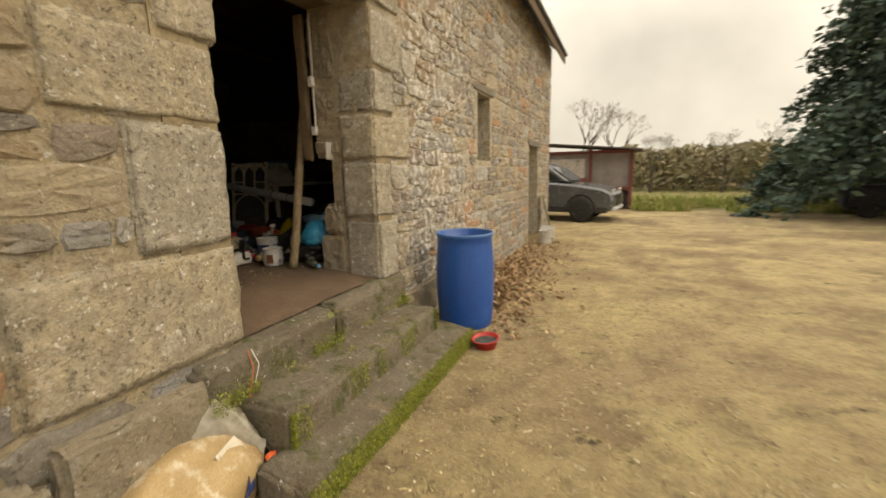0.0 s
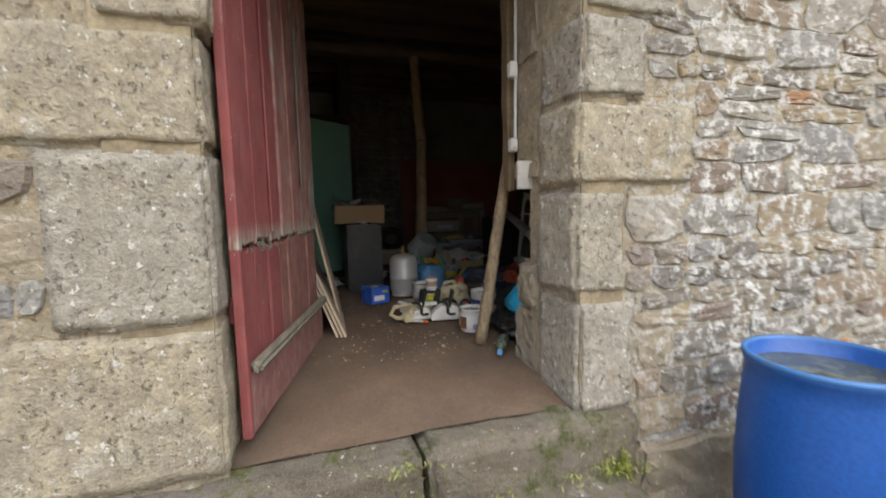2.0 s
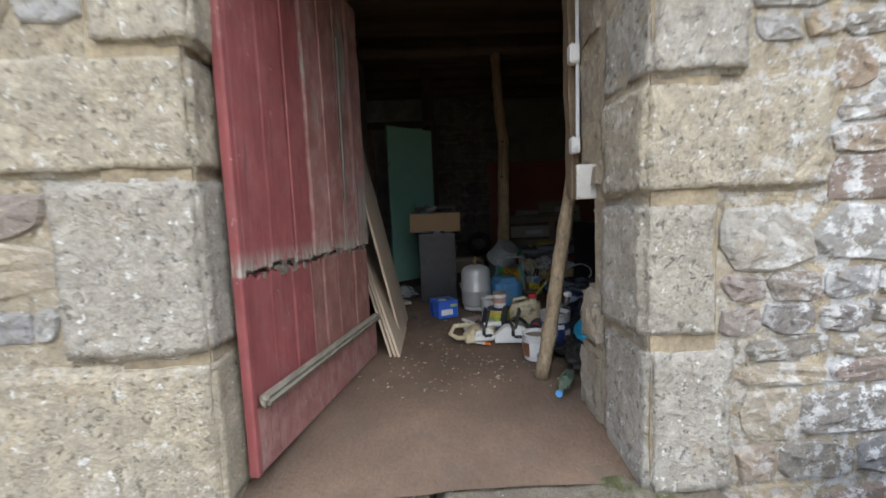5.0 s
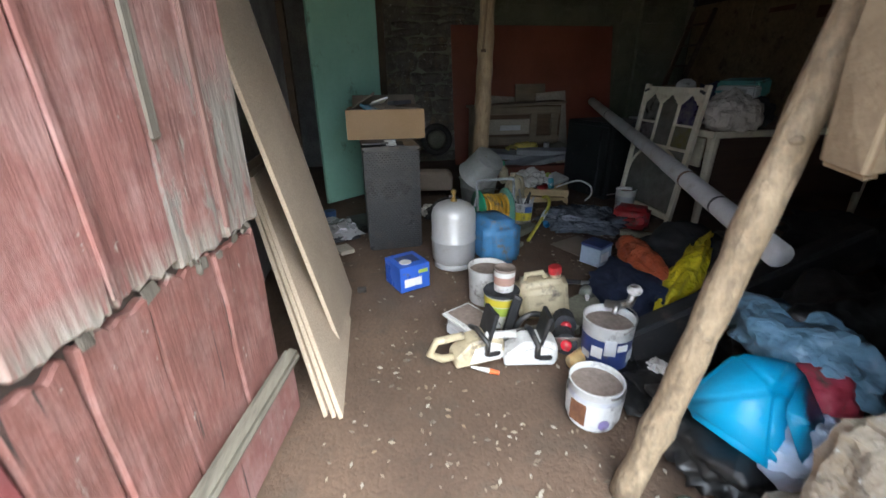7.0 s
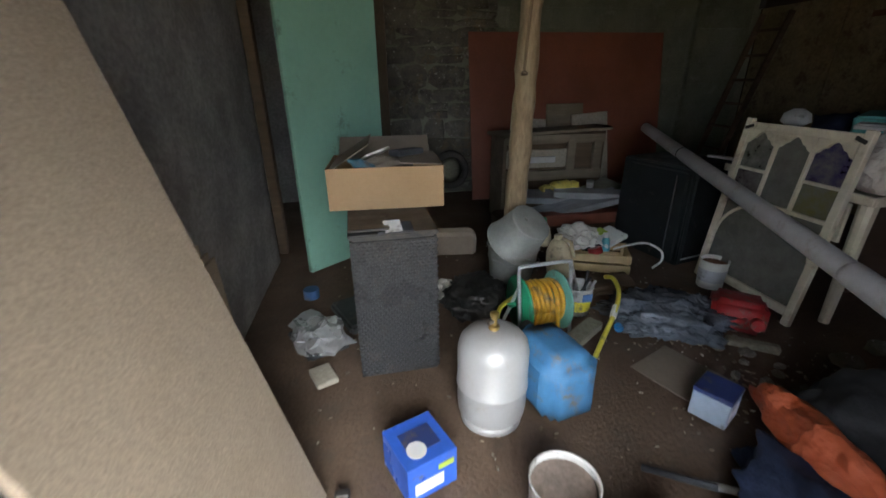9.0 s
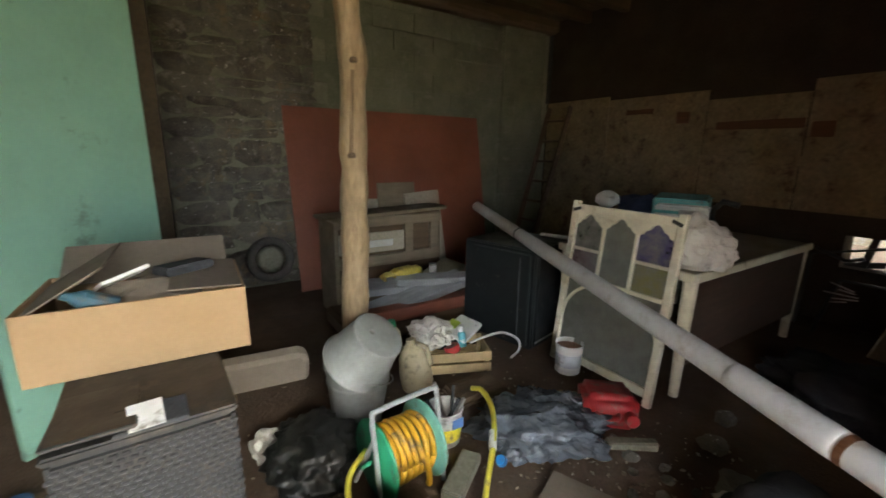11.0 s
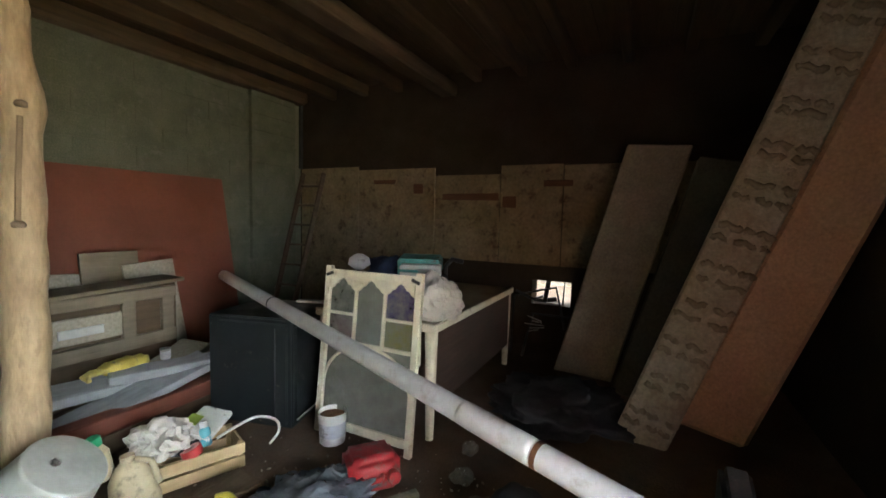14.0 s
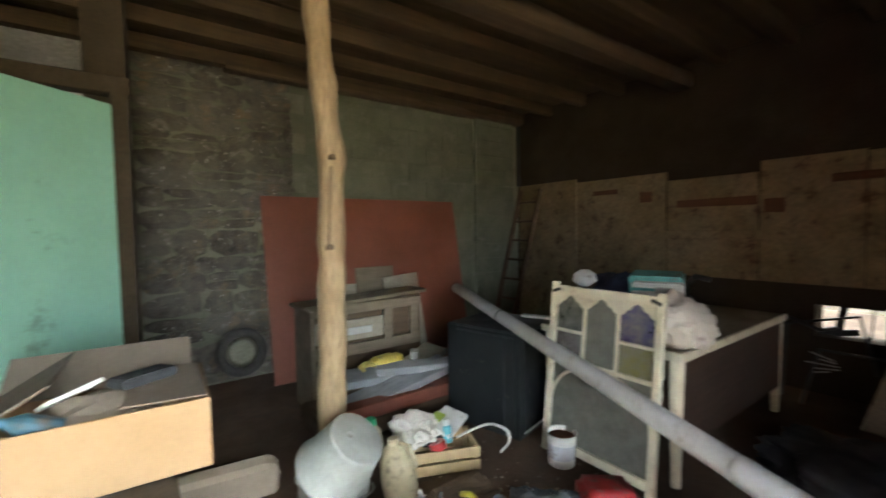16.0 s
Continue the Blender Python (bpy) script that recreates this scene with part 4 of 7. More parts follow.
# wicker column and cardboard box on it
basket = thing("laundry_basket", "tall black woven plastic basket standing on the earth floor", "basket", pose(-3.12, 0.81, 0, 0, 0, 2))
bbody = part("body", box(0.46, 0.37, 0.70, I4, 0.012, 2), M_BLACK, basket)
weave = bmesh.new()
for row in range(44):
    for col in range(15):
        box(0.008, 0.0175, 0.0095, pose(0.232, -0.172 + col * 0.0246 + (0.006 if row % 2 else -0.006), 0.012 + row * 0.0154), 0.0025, bm=weave)
part("weave_front", weave, plain("black_weave", (0.05, 0.052, 0.057), 0.32, dirt=(0.04, 0.04, 0.042), amount=0.1), bbody, "woven strands")
weave = bmesh.new()
for row in range(22):
    for col in range(9):
        box(0.05, 0.007, 0.014, pose(-0.20 + col * 0.05 + (0.006 if row % 2 else -0.006), 0.185, 0.016 + row * 0.031), 0.003, bm=weave)
part("weave_side", weave, M_BLACK, bbody, "woven strands")
part("rim", box(0.47, 0.38, 0.02, pose(0, 0, 0.70), 0.006, 2), M_BLACK, basket)
part("lid_flap", box(0.28, 0.17, 0.012, pose(0.10, -0.10, 0.722, 0, -6, 0), 0.004), M_BLACK, basket)
part("sticker", box(0.085, 0.072, 0.003, pose(0.195, 0.0, 0.738, 0, 16, 4), 0.001), M_PAPER, basket, "small white sticker")
part("clip", box(0.09, 0.15, 0.012, pose(0.185, 0.01, 0.722, 0, 8, 0), 0.003), M_CLOTH, basket, "dark plastic clip")

card = thing("cardboard_box", "open brown cardboard box of dusty odds and ends on the basket", "box", pose(-3.37, 0.815, 0.722, 0, 0, -2))
for nm, sx, sy, x0, y0 in (("front_side", 0.008, 0.55, 0.13, 0), ("back_side", 0.008, 0.55, -0.25, 0), ("end_side", 0.39, 0.008, -0.06, -0.275), ("end_side", 0.39, 0.008, -0.06, 0.275)):
    part(nm, box(sx, sy, 0.205, pose(x0, y0, 0), 0.002), M_CARD, card)
part("bottom", box(0.38, 0.55, 0.008, pose(-0.06, 0, 0), 0.002), M_CARD, card)
part("flap", box(0.37, 0.24, 0.006, pose(-0.06, -0.17, 0.245, 32, 0, 0), 0.002), M_CARD_IN, card, "dusty raised flap")
part("flap", box(0.37, 0.20, 0.006, pose(-0.06, 0.17, 0.212, -3, 0, 0), 0.002), M_CARD_IN, card, "dusty folded flap")
part("flap", box(0.20, 0.50, 0.006, pose(-0.30, 0.0, 0.23, 0, 30, 0), 0.002), M_CARD_IN, card)
part("crumpled_filler", lump(0.11, 0.17, 0.09, 0.3, 3, 3, pose(-0.07, 0, 0.07), 3, 0.2), M_CARD_IN, card, "dusty crumpled contents")
tagged(part("paper_packet", box(0.10, 0.13, 0.012, pose(-3.36, 0.77, 0.965, 14, -22, 20), 0.002), M_PAPER), "white paper packet lying in the cardboard box", "packet")
tagged(part("tool_case", box(0.10, 0.16, 0.03, pose(-3.45, 0.93, 0.945, 0, -4, 30), 0.006, 2), M_CLOTH), "dark dusty case lying on the cardboard box", "case")
tagged(part("blue_bottle", lathe([(0.03, 0), (0.03, 0.08), (0.012, 0.11), (0.012, 0.13)], pose(-3.30, 0.75, 0.90, 60, 20, 0), 14), plain("dull_blue", (0.05, 0.14, 0.2), 0.4)), "small dull blue bottle in the cardboard box", "bottle")

# gas bottle
gas = thing("gas_bottle", "silver steel gas bottle with welded seam standing on the floor", "gas bottle", pose(-2.56, 1.165, 0))
part("body", lathe([(0.118, 0.03), (0.136, 0.055), (0.140, 0.10), (0.140, 0.175), (0.144, 0.18), (0.144, 0.19), (0.140, 0.195), (0.140, 0.34), (0.132, 0.375), (0.11, 0.402), (0.07, 0.42), (0.03, 0.426)], seg=36), M_STEEL, gas, smooth=True)
part("foot_ring", lathe([(0.122, 0), (0.126, 0.004), (0.122, 0.045), (0.118, 0.04), (0.118, 0.0)], seg=32), M_STEEL, gas, smooth=True)
part("valve", lathe([(0.022, 0.42), (0.022, 0.44), (0.012, 0.445), (0.012, 0.475), (0.017, 0.478), (0.017, 0.495), (0.008, 0.50)], seg=14), plain("brass", (0.45, 0.32, 0.12), 0.4, 0.8), gas, "brass valve")
part("valve_spout", tube(flow([(0, 0, 0.46), (0.02, -0.03, 0.462)]), 0.008, 8), M_METAL, gas)

# blue carton with printed panels
carton = thing("blue_carton", "small blue printed carton standing on the floor", "box", pose(-2.34, 0.84, 0, 0, 0, 22))
cbody = part("body", box(0.20, 0.19, 0.155, I4, 0.003), M_BLUEBOX, carton)
part("front_print", box(0.003, 0.11, 0.05, pose(0.101, -0.015, 0.03), 0.0005), M_PAPER, cbody, "white printed panel")
part("front_print", box(0.003, 0.06, 0.022, pose(0.1015, 0.05, 0.10), 0.0005), M_LIME, cbody, "lime printed panel")
part("side_print", box(0.13, 0.003, 0.06, pose(0, 0.096, 0.05), 0.0005), M_PAPER, cbody, "pale printed panel")
part("top_print", box(0.10, 0.12, 0.003, pose(0, 0, 0.155), 0.0005), M_DARKBLUE, cbody)
part("top_print", lathe([(0.035, 0), (0.035, 0.003)], pose(0.04, -0.03, 0.158), 20), M_PAPER, cbody)


def jerrycan(name, label, w, d, h, material, cap_mat, m, cap_side=1):
    """A moulded can with a recessed grip and a screw cap."""
    t = thing(name, label, "jerrycan", m)
    b = box(w, d, h * 0.86, I4, min(w, d) * 0.18, 3)
    bmesh.ops.subdivide_edges(b, edges=[e for e in b.edges if e.calc_length() > 0.08], cuts=3, use_grid_fill=True)
    for v in b.verts:
        v.co += noise.noise_vector(v.co * 8 + Vector((w * 50, 0, 0))) * 0.006
    part("body", b, material, t, smooth=True)
    part("handle", tube([(-w * 0.30, 0, h * 0.80), (-w * 0.28, 0, h * 0.97), (w * 0.05, 0, h * 0.99), (w * 0.12, 0, h * 0.82)], d * 0.09, 8), material, t, smooth=True)
    part("neck", lathe([(0.028, 0), (0.028, 0.03)], pose(cap_side * w * 0.30, 0, h * 0.85), 16), material, t)
    part("cap", lathe([(0.033, 0), (0.033, 0.032), (0.028, 0.036)], pose(cap_side * w * 0.30, 0, h * 0.86 + 0.02), 18), cap_mat, t)
    part("panel", box(w * 0.62, 0.006, h * 0.45, pose(0, -d / 2 - 0.001, h * 0.2), 0.003), material, t)
    return t


jerrycan("blue_jerrycan", "dusty blue plastic jerrycan lying on its side", 0.30, 0.25, 0.40, M_BLUE, M_BLACK, pose(-2.46, 1.49, 0.135, 0, -90, 12))
jerrycan("beige_jerrycan", "grimy beige plastic jerrycan with a red cap", 0.25, 0.15, 0.24, M_BEIGE, M_REDP, pose(-1.86, 1.49, 0, 0, -8, 78))
jerrycan("red_jerrycan", "red plastic jerrycan lying in the clutter", 0.26, 0.17, 0.28, M_DARKRED, M_DARKRED, pose(-3.06, 2.78, 0.08, 84, 0, 50))


def tin(name, label, rad, h, m, wall_mat, fill=None, band=None, band_z=(0.3, 0.6), handle=True, lid=None, tilt_handle=30):
    """A round pail: thin wall, rolled rim, wire handle, and what is in it or printed on it."""
    t = thing(name, label, "paint pail", m)
    shell = part("wall", lathe([(rad * 0.90, 0.0), (rad * 0.91, 0.004), (rad, h - 0.006), (rad * 1.03, h - 0.003), (rad * 1.03, h), (rad * 0.97, h), (rad * 0.965, h - 0.01), (rad * 0.88, 0.012), (0.0005, 0.012)], seg=30, cap=False), wall_mat, t, smooth=True)
    part("base", lathe([(rad * 0.90, 0.0), (rad * 0.90, 0.004)], seg=30), wall_mat, t)
    if fill:
        part("filling", lathe([(rad * 0.95, h * 0.86), (rad * 0.5, h * 0.87), (0.002, h * 0.865)], seg=24), fill, t, "dried crust inside")
    if lid:
        part("lid", lathe([(rad * 1.04, h), (rad * 1.04, h + 0.01), (rad * 0.94, h + 0.012), (rad * 0.92, h + 0.006), (0.002, h + 0.006)], seg=30), lid, t, smooth=True)
    if band:
        z0, z1 = band_z
        part("label_band", lathe([(rad * (0.9 + 0.1 * z0) + 0.0015, h * z0), (rad * (0.9 + 0.1 * z1) + 0.0015, h * z1)], seg=30, cap=False), band, shell, smooth=True)
    if handle:
        a = radians(tilt_handle)
        pts = [Vector((rad * 1.04 * math.cos(q), rad * 1.04 * math.sin(q) * math.sin(a), h * 0.92 + rad * 1.04 * math.sin(q) * math.cos(a))) for q in (math.pi * i / 14 for i in range(15))]
        part("handle", tube(pts, 0.0035, 6), M_METAL, t, smooth=True)
    return t


tin("white_pail", "white plastic pail with dried paint inside", 0.105, 0.20, pose(-2.07, 1.25, 0), M_WHITE, M_PAINTSKIN, handle=False)
t = tin("yellow_banded_tin", "white paint tin with yellow and lime bands", 0.085, 0.165, pose(-1.84, 1.255, 0), M_WHITE, None, M_YELLOW, (0.72, 0.95), False, M_CLOTH)
part("label_band", lathe([(0.0815, 0.07), (0.0835, 0.115)], seg=30, cap=False), M_LIME, t)
tin("small_tin", "small paint tin with drips standing on another tin", 0.052, 0.105, pose(-1.84, 1.265, 0.178), M_WHITE, None, plain("drips", (0.42, 0.25, 0.2), 0.6), (0.35, 0.75), False, M_PAINTSKIN)
t = tin("navy_paint_can", "large white and navy paint can with a wire handle", 0.102, 0.225, pose(-1.44, 1.585, 0), M_WHITE, M_PAINTSKIN, M_DARKBLUE, (0.10, 0.72), True, None, 70)
for i in range(6):
    part("print", box(0.045, 0.003, 0.03 + 0.02 * (i % 3), pose(0.099 * math.cos(i * 0.5 - 1.4), 0.099 * math.sin(i * 0.5 - 1.4), 0.06 + 0.02 * (i % 4), 0, 0, i * 28.6 - 80 + 90), 0.001), M_PAPER if i % 2 else M_GREYPVC, t)
t = tin("brown_white_paint_can", "white paint can with a brown label and crusted lid", 0.092, 0.165, pose(-1.17, 1.385, 0), M_WHITE, M_PAINTSKIN, plain("pale_label", (0.62, 0.63, 0.67), 0.4), (0.12, 0.8), True, None, 95)
part("print", lathe([(0.0935, 0.03), (0.0975, 0.12)], pose(0, 0, 0, 0, 0, 0), 30, cap=False), M_WHITE, t)
part("brown_label", box(0.06, 0.004, 0.085, pose(0.045, -0.085, 0.03, 0, 0, 28), 0.001), M_RUST, t, "brown label patch")
part("print", lathe([(0.02, 0), (0.02, 0.003)], pose(0.093, -0.012, 0.045, 0, 90, 0), 20), plain("lilac", (0.3, 0.25, 0.5), 0.5), t, "lilac round print")
tin("rusty_rim_pail", "small white paint pail with a rusty rim beside the window sash", 0.085, 0.19, pose(-3.42, 2.93, 0), M_WHITE, M_RUST, plain("faint_print", (0.5, 0.52, 0.58), 0.5), (0.25, 0.7), False)

tub = thing("plastic_tub", "square white plastic tub with a dirty lid and wire handle", "tub", pose(-1.72, 1.07, 0, 0, 0, 28))
part("body", box(0.21, 0.16, 0.10, I4, 0.03, 3), M_GREYPVC, tub, smooth=False)
part("lid", box(0.22, 0.17, 0.018, pose(0, 0, 0.10), 0.008, 2), M_WHITE, tub)
part("dirt_cake", box(0.175, 0.128, 0.006, pose(0, 0, 0.117), 0.003, jit=0.003), M_PAINTSKIN, tub, "dried brown crust")
part("label", box(0.003, 0.10, 0.05, pose(0.1055, 0, 0.03), 0.001), M_DARKBLUE, tub)
part("handle", tube(arc((0.06, 0, 0.09), 0.10, -88, 88, 12, "xy"), 0.003, 6), M_METAL, tub)


def chainsaw(m, casing, label):
    t = thing("chainsaw", label, "chainsaw", m)
    part("engine_cover", prism([(-0.11, 0.0), (0.10, 0.0), (0.115, 0.03), (0.11, 0.10), (0.06, 0.125), (-0.04, 0.115), (-0.11, 0.05)], 0.10, pose(0, -0.05, 0.0), bev=0.008), casing, t)
    part("side_plate", prism([(-0.05, 0.02), (0.09, 0.015), (0.095, 0.085), (0.05, 0.105), (-0.03, 0.085)], 0.008, pose(0, -0.06, 0.0), bev=0.003), M_WHITE, t)
    part("vent", box(0.06, 0.006, 0.022, pose(0.055, -0.062, 0.04), 0.006, 2), M_BLACK, t)
    part("rear_handle", tube([(-0.09, 0, 0.03), (-0.16, 0, 0.035), (-0.21, 0, 0.07), (-0.18, 0, 0.125), (-0.06, 0, 0.13)], 0.017, 10), casing, t, smooth=True)
    part("front_handle", tube([(0.02, -0.07, 0.06), (0.02, -0.075, 0.12), (0.0, 0.0, 0.15), (0.0, 0.07, 0.12), (0.02, 0.075, 0.05)], 0.012, 10), M_BLACK, t, smooth=True)
    part("hand_guard", prism([(0, 0), (0.015, 0.0), (0.05, 0.13), (0.03, 0.135)], 0.11, pose(0.03, -0.055, 0.10), bev=0.004), M_BLACK, t)
    part("guide_bar", prism([(0.09, 0.02), (0.40, 0.025), (0.43, 0.05), (0.40, 0.08), (0.09, 0.085)], 0.008, pose(0, 0.03, 0), bev=0.002), M_METAL, t)
    return t


chainsaw(pose(-1.52, 1.28, 0, 0, 0, 80), M_WHITE, "white chainsaw with black handles lying on the floor")
chainsaw(pose(-1.57, 1.06, 0, 0, 0, 98), M_BEIGE, "grubby cream chainsaw without guard lying on the floor")
tagged(part("sawdust_guard", prism([(0, 0), (0.05, 0), (0.09, 0.20), (0.05, 0.22)], 0.03, pose(-1.72, 1.22, 0.0, 0, 0, 60), bev=0.008), M_BLACK), "black chainsaw bar cover standing among the tools", "cover")
tagged(part("handle_loop", tube(arc((-1.68, 1.36, 0.04), 0.08, 10, 170, 14, "yz"), 0.014, 10), M_BLACK, smooth=True), "black rubber handle loop among the tools", "handle")
spray = thing("spray_can", "orange and cream aerosol can lying on the floor", "spray can", pose(-1.42, 1.43, 0.032, 90, 0, -150))
part("body", lathe([(0.030, 0), (0.032, 0.005), (0.032, 0.13), (0.025, 0.15)], seg=18), plain("cream_can", (0.62, 0.45, 0.2), 0.4), spray, smooth=True)
part("cap", lathe([(0.026, 0.15), (0.026, 0.185), (0.018, 0.19)], seg=16), plain("orange_cap", (0.75, 0.12, 0.03), 0.4), spray)
tube_t = thing("glue_tube", "small white tube with an orange cap on the floor", "tube", pose(-1.50, 1.02, 0.012, 0, 90, 60))
part("body", lathe([(0.004, 0), (0.011, 0.07), (0.011, 0.08)], seg=10), M_WHITE, tube_t)
part("cap", lathe([(0.011, 0.08), (0.009, 0.12)], seg=10), plain("orange_tip", (0.75, 0.15, 0.03), 0.4), tube_t)
for i, (x, y2, z) in enumerate(((-1.63, 1.50, 0.07), (-1.52, 1.45, 0.05))):
    k = thing("dark_motor", "dark machine part with a round red knob", "knob", pose(x, y2, z, 0, 80, -20))
    part("disc", lathe([(0.022, 0), (0.025, 0.006), (0.022, 0.02)], seg=16), plain("hot_red", (0.7, 0.03, 0.05), 0.35), k, smooth=True)
    part("stem", lathe([(0.05, -0.10), (0.05, -0.005), (0.02, 0.0)], seg=14), M_CLOTH, k)
grinder = thing("chrome_fitting", "chrome tap fitting lying on the navy paint can", "fitting", pose(-1.47, 1.635, 0.225, 0, 0, 40))
part("body", tube([(-0.05, 0, 0.02), (0.0, 0, 0.03), (0.04, 0.01, 0.05), (0.05, 0.01, 0.10)], 0.018, 10), M_METAL, grinder, smooth=True)
part("spout", tube([(0.0, 0, 0.03), (0.01, -0.05, 0.06), (0.01, -0.08, 0.03)], 0.012, 10), M_METAL, grinder, smooth=True)
part("knob", lathe([(0.025, 0), (0.03, 0.015), (0.02, 0.03)], pose(0.05, 0.01, 0.10), 14), M_WHITE, grinder)

# ---- middle of the barn ----
post_pts = [(-3.80, 1.675, 0.0), (-3.83, 1.675, 0.5), (-3.84, 1.69, 0.85), (-3.85, 1.70, 1.15), (-3.84, 1.70, 1.35), (-3.84, 1.715, 1.75), (-3.84, 1.68, 2.1), (-3.84, 1.655, 2.45), (-3.86, 1.65, 2.82)]
fine = []
for p, q in zip(post_pts, post_pts[1:]):
    fine += [Vector(p).lerp(Vector(q), i / 5) for i in range(5)]
fine.append(Vector(post_pts[-1]))
post_bm = tube(fine, 0.07, 18, taper=[0.074 - 0.016 * i / len(fine) + 0.004 * math.sin(i * 1.3) for i in range(len(fine))])
for v in post_bm.verts:
    v.co += noise.noise_vector(v.co * 7) * 0.010 + noise.noise_vector(v.co * 22) * 0.003
post = thing("wooden_post", "crooked debarked tree-trunk post holding the ceiling beam", "post")
part("trunk", post_bm, M_POST, post, smooth=True)
M_GROOVE = timber("groove_shade", (0.24, 0.17, 0.10), (0.16, 0.11, 0.065), 2, 0.85, 20)
# no recess is cut: a darker bar gives the groove's shade
part("groove", tube([(-3.785, 1.668, 1.33), (-3.782, 1.675, 1.5), (-3.785, 1.69, 1.72)], 0.010, 8), M_GROOVE, post, "long dark strip standing for a groove")
for z in (1.32, 1.75):
    part("knot", lump(0.022, 0.022, 0.018, 0.3, 3, z, Matrix.Translation((-3.775, 1.668 + (0.022 if z > 1.5 else 0), z)), 2), M_BEAM, post, smooth=True)

# hose reel
reel = thing("hose_reel", "garden hose reel with green discs and wound yellow hose", "hose reel", pose(-3.15, 1.60, 0, 0, 0, 6))
for s, mm in ((-0.115, M_GREEN), (0.115, M_AQUA)):
    m = pose(0, s, 0.165, 90, 0, 0)
    part("disc", lathe([(0.158, -0.008), (0.165, 0), (0.158, 0.008), (0.05, 0.010), (0.045, 0.02)], m, 32), mm, reel, smooth=True)
for k in range(3):
    for i in range(7):
        rad = 0.075 + 0.020 * k
        part("hose_turn", tube([Vector((rad * math.cos(a), -0.09 + i * 0.029 + 0.004 * math.sin(a * 2 + i), 0.165 + rad * math.sin(a) * (1.0 + 0.05 * math.sin(i)))) for a in (2 * math.pi * j / 22 for j in range(23))], 0.0125, 7), M_HOSE, reel, smooth=True) if k == 2 or i in (0, 6) else None
part("hose_turn", tube(flow([(0.10, 0.02, 0.22), (0.135, 0.04, 0.14), (0.12, 0.06, 0.05), (0.09, 0.075, 0.015)]), 0.0125, 7), M_HOSE, reel, "hose loop hanging slack", smooth=True)
loop = [(0.10, -0.15, 0.0), (0.06, -0.15, 0.26), (0.04, -0.15, 0.385), (0.04, -0.12, 0.41), (0.04, 0.12, 0.41), (0.04, 0.15, 0.385), (0.06, 0.15, 0.26), (0.10, 0.15, 0.0)]
part("stand", tube(flow(loop), 0.011, 8), plain("grey_stand", (0.36, 0.38, 0.39), 0.5), reel, smooth=True)
part("stand", tube([(-0.12, -0.15, 0.0), (0.05, -0.15, 0.30)], 0.010, 8), M_GREYPVC, reel)
part("stand", tube([(-0.12, 0.15, 0.0), (0.05, 0.15, 0.30)], 0.010, 8), M_GREYPVC, reel)
part("crank", tube([(0, -0.13, 0.165), (0, -0.17, 0.165), (0.05, -0.17, 0.21), (0.05, -0.21, 0.21)], 0.008, 8), M_GREEN, reel)
hose = thing("loose_hose", "loose end of yellow hose with a blue connector", "hose")
part("hose", tube(flow([(-2.98, 1.42, 0.015), (-3.02, 1.34, 0.10), (-3.10, 1.36, 0.17), (-3.18, 1.46, 0.19)]), 0.0125, 8), M_HOSE2, hose, smooth=True)
hose2 = thing("loose_hose", "loose curved yellow hose with a white sleeve and blue connector", "hose")
part("hose", tube(flow([(-2.82, 1.78, 0.015), (-2.90, 1.86, 0.06), (-3.0, 1.97, 0.14), (-3.12, 2.06, 0.19), (-3.25, 2.10, 0.21), (-3.32, 2.09, 0.19)]), 0.013, 8), M_HOSE2, hose2, smooth=True)
part("sleeve", tube([(-2.98, 1.95, 0.125), (-3.04, 2.00, 0.155)], 0.018, 8), M_WHITE, hose2)
part("connector", lathe([(0.020, 0), (0.024, 0.01), (0.020, 0.04)], pose(-2.95, 1.98, 0.07, 40, 0, 30), 12), plain("bright_blue", (0.02, 0.24, 0.62), 0.4), hose2)

# galvanised buckets, jug, wooden crate and what lies in it
bucket = thing("galvanised_bucket", "grey galvanised bucket tipped upside down on another", "bucket", aim((-3.655, 1.60, 0.315), (-3.655 + 0.12, 1.60 + 0.08, 0.315 + 0.18)))
part("wall", lathe([(0.174, 0.0), (0.180, 0.006), (0.174, 0.014), (0.168, 0.016), (0.132, 0.215), (0.132, 0.230), (0.124, 0.232)], seg=36), M_ZINC, bucket, smooth=True)
part("bottom", lathe([(0.124, 0.231), (0.120, 0.222), (0.108, 0.220), (0.104, 0.224), (0.002, 0.225)], seg=36), M_ZINC, bucket, smooth=True)
part("lug", lathe([(0.020, 0.225), (0.020, 0.231), (0.012, 0.235), (0.002, 0.235)], pose(0.03, 0.02, 0), 14), M_METAL, bucket)
bucket2 = thing("galvanised_bucket", "grey galvanised bucket standing under a tipped one", "bucket", pose(-3.65, 1.60, 0.0, -4, -3, 0))
part("wall", lathe([(0.12, 0.0), (0.125, 0.005), (0.165, 0.290), (0.174, 0.293), (0.174, 0.303), (0.160, 0.300), (0.12, 0.02)], seg=32), M_ZINC, bucket2, smooth=True)
part("hoop", lathe([(0.157, 0.21), (0.161, 0.218), (0.160, 0.226)], seg=32, cap=False), M_ZINC, bucket2, smooth=True)
part("handle", tube([Vector((0.178 * math.cos(q), 0.178 * math.sin(q), 0.26 - 0.05 * math.sin(q))) for q in (math.pi * (i / 12 - 0.5) for i in range(13))], 0.004, 6), M_METAL, bucket2)
jug = thing("plastic_jug", "dusty cream plastic jug with a green cap", "jug", pose(-3.72, 2.00, 0, 0, -8, 40))
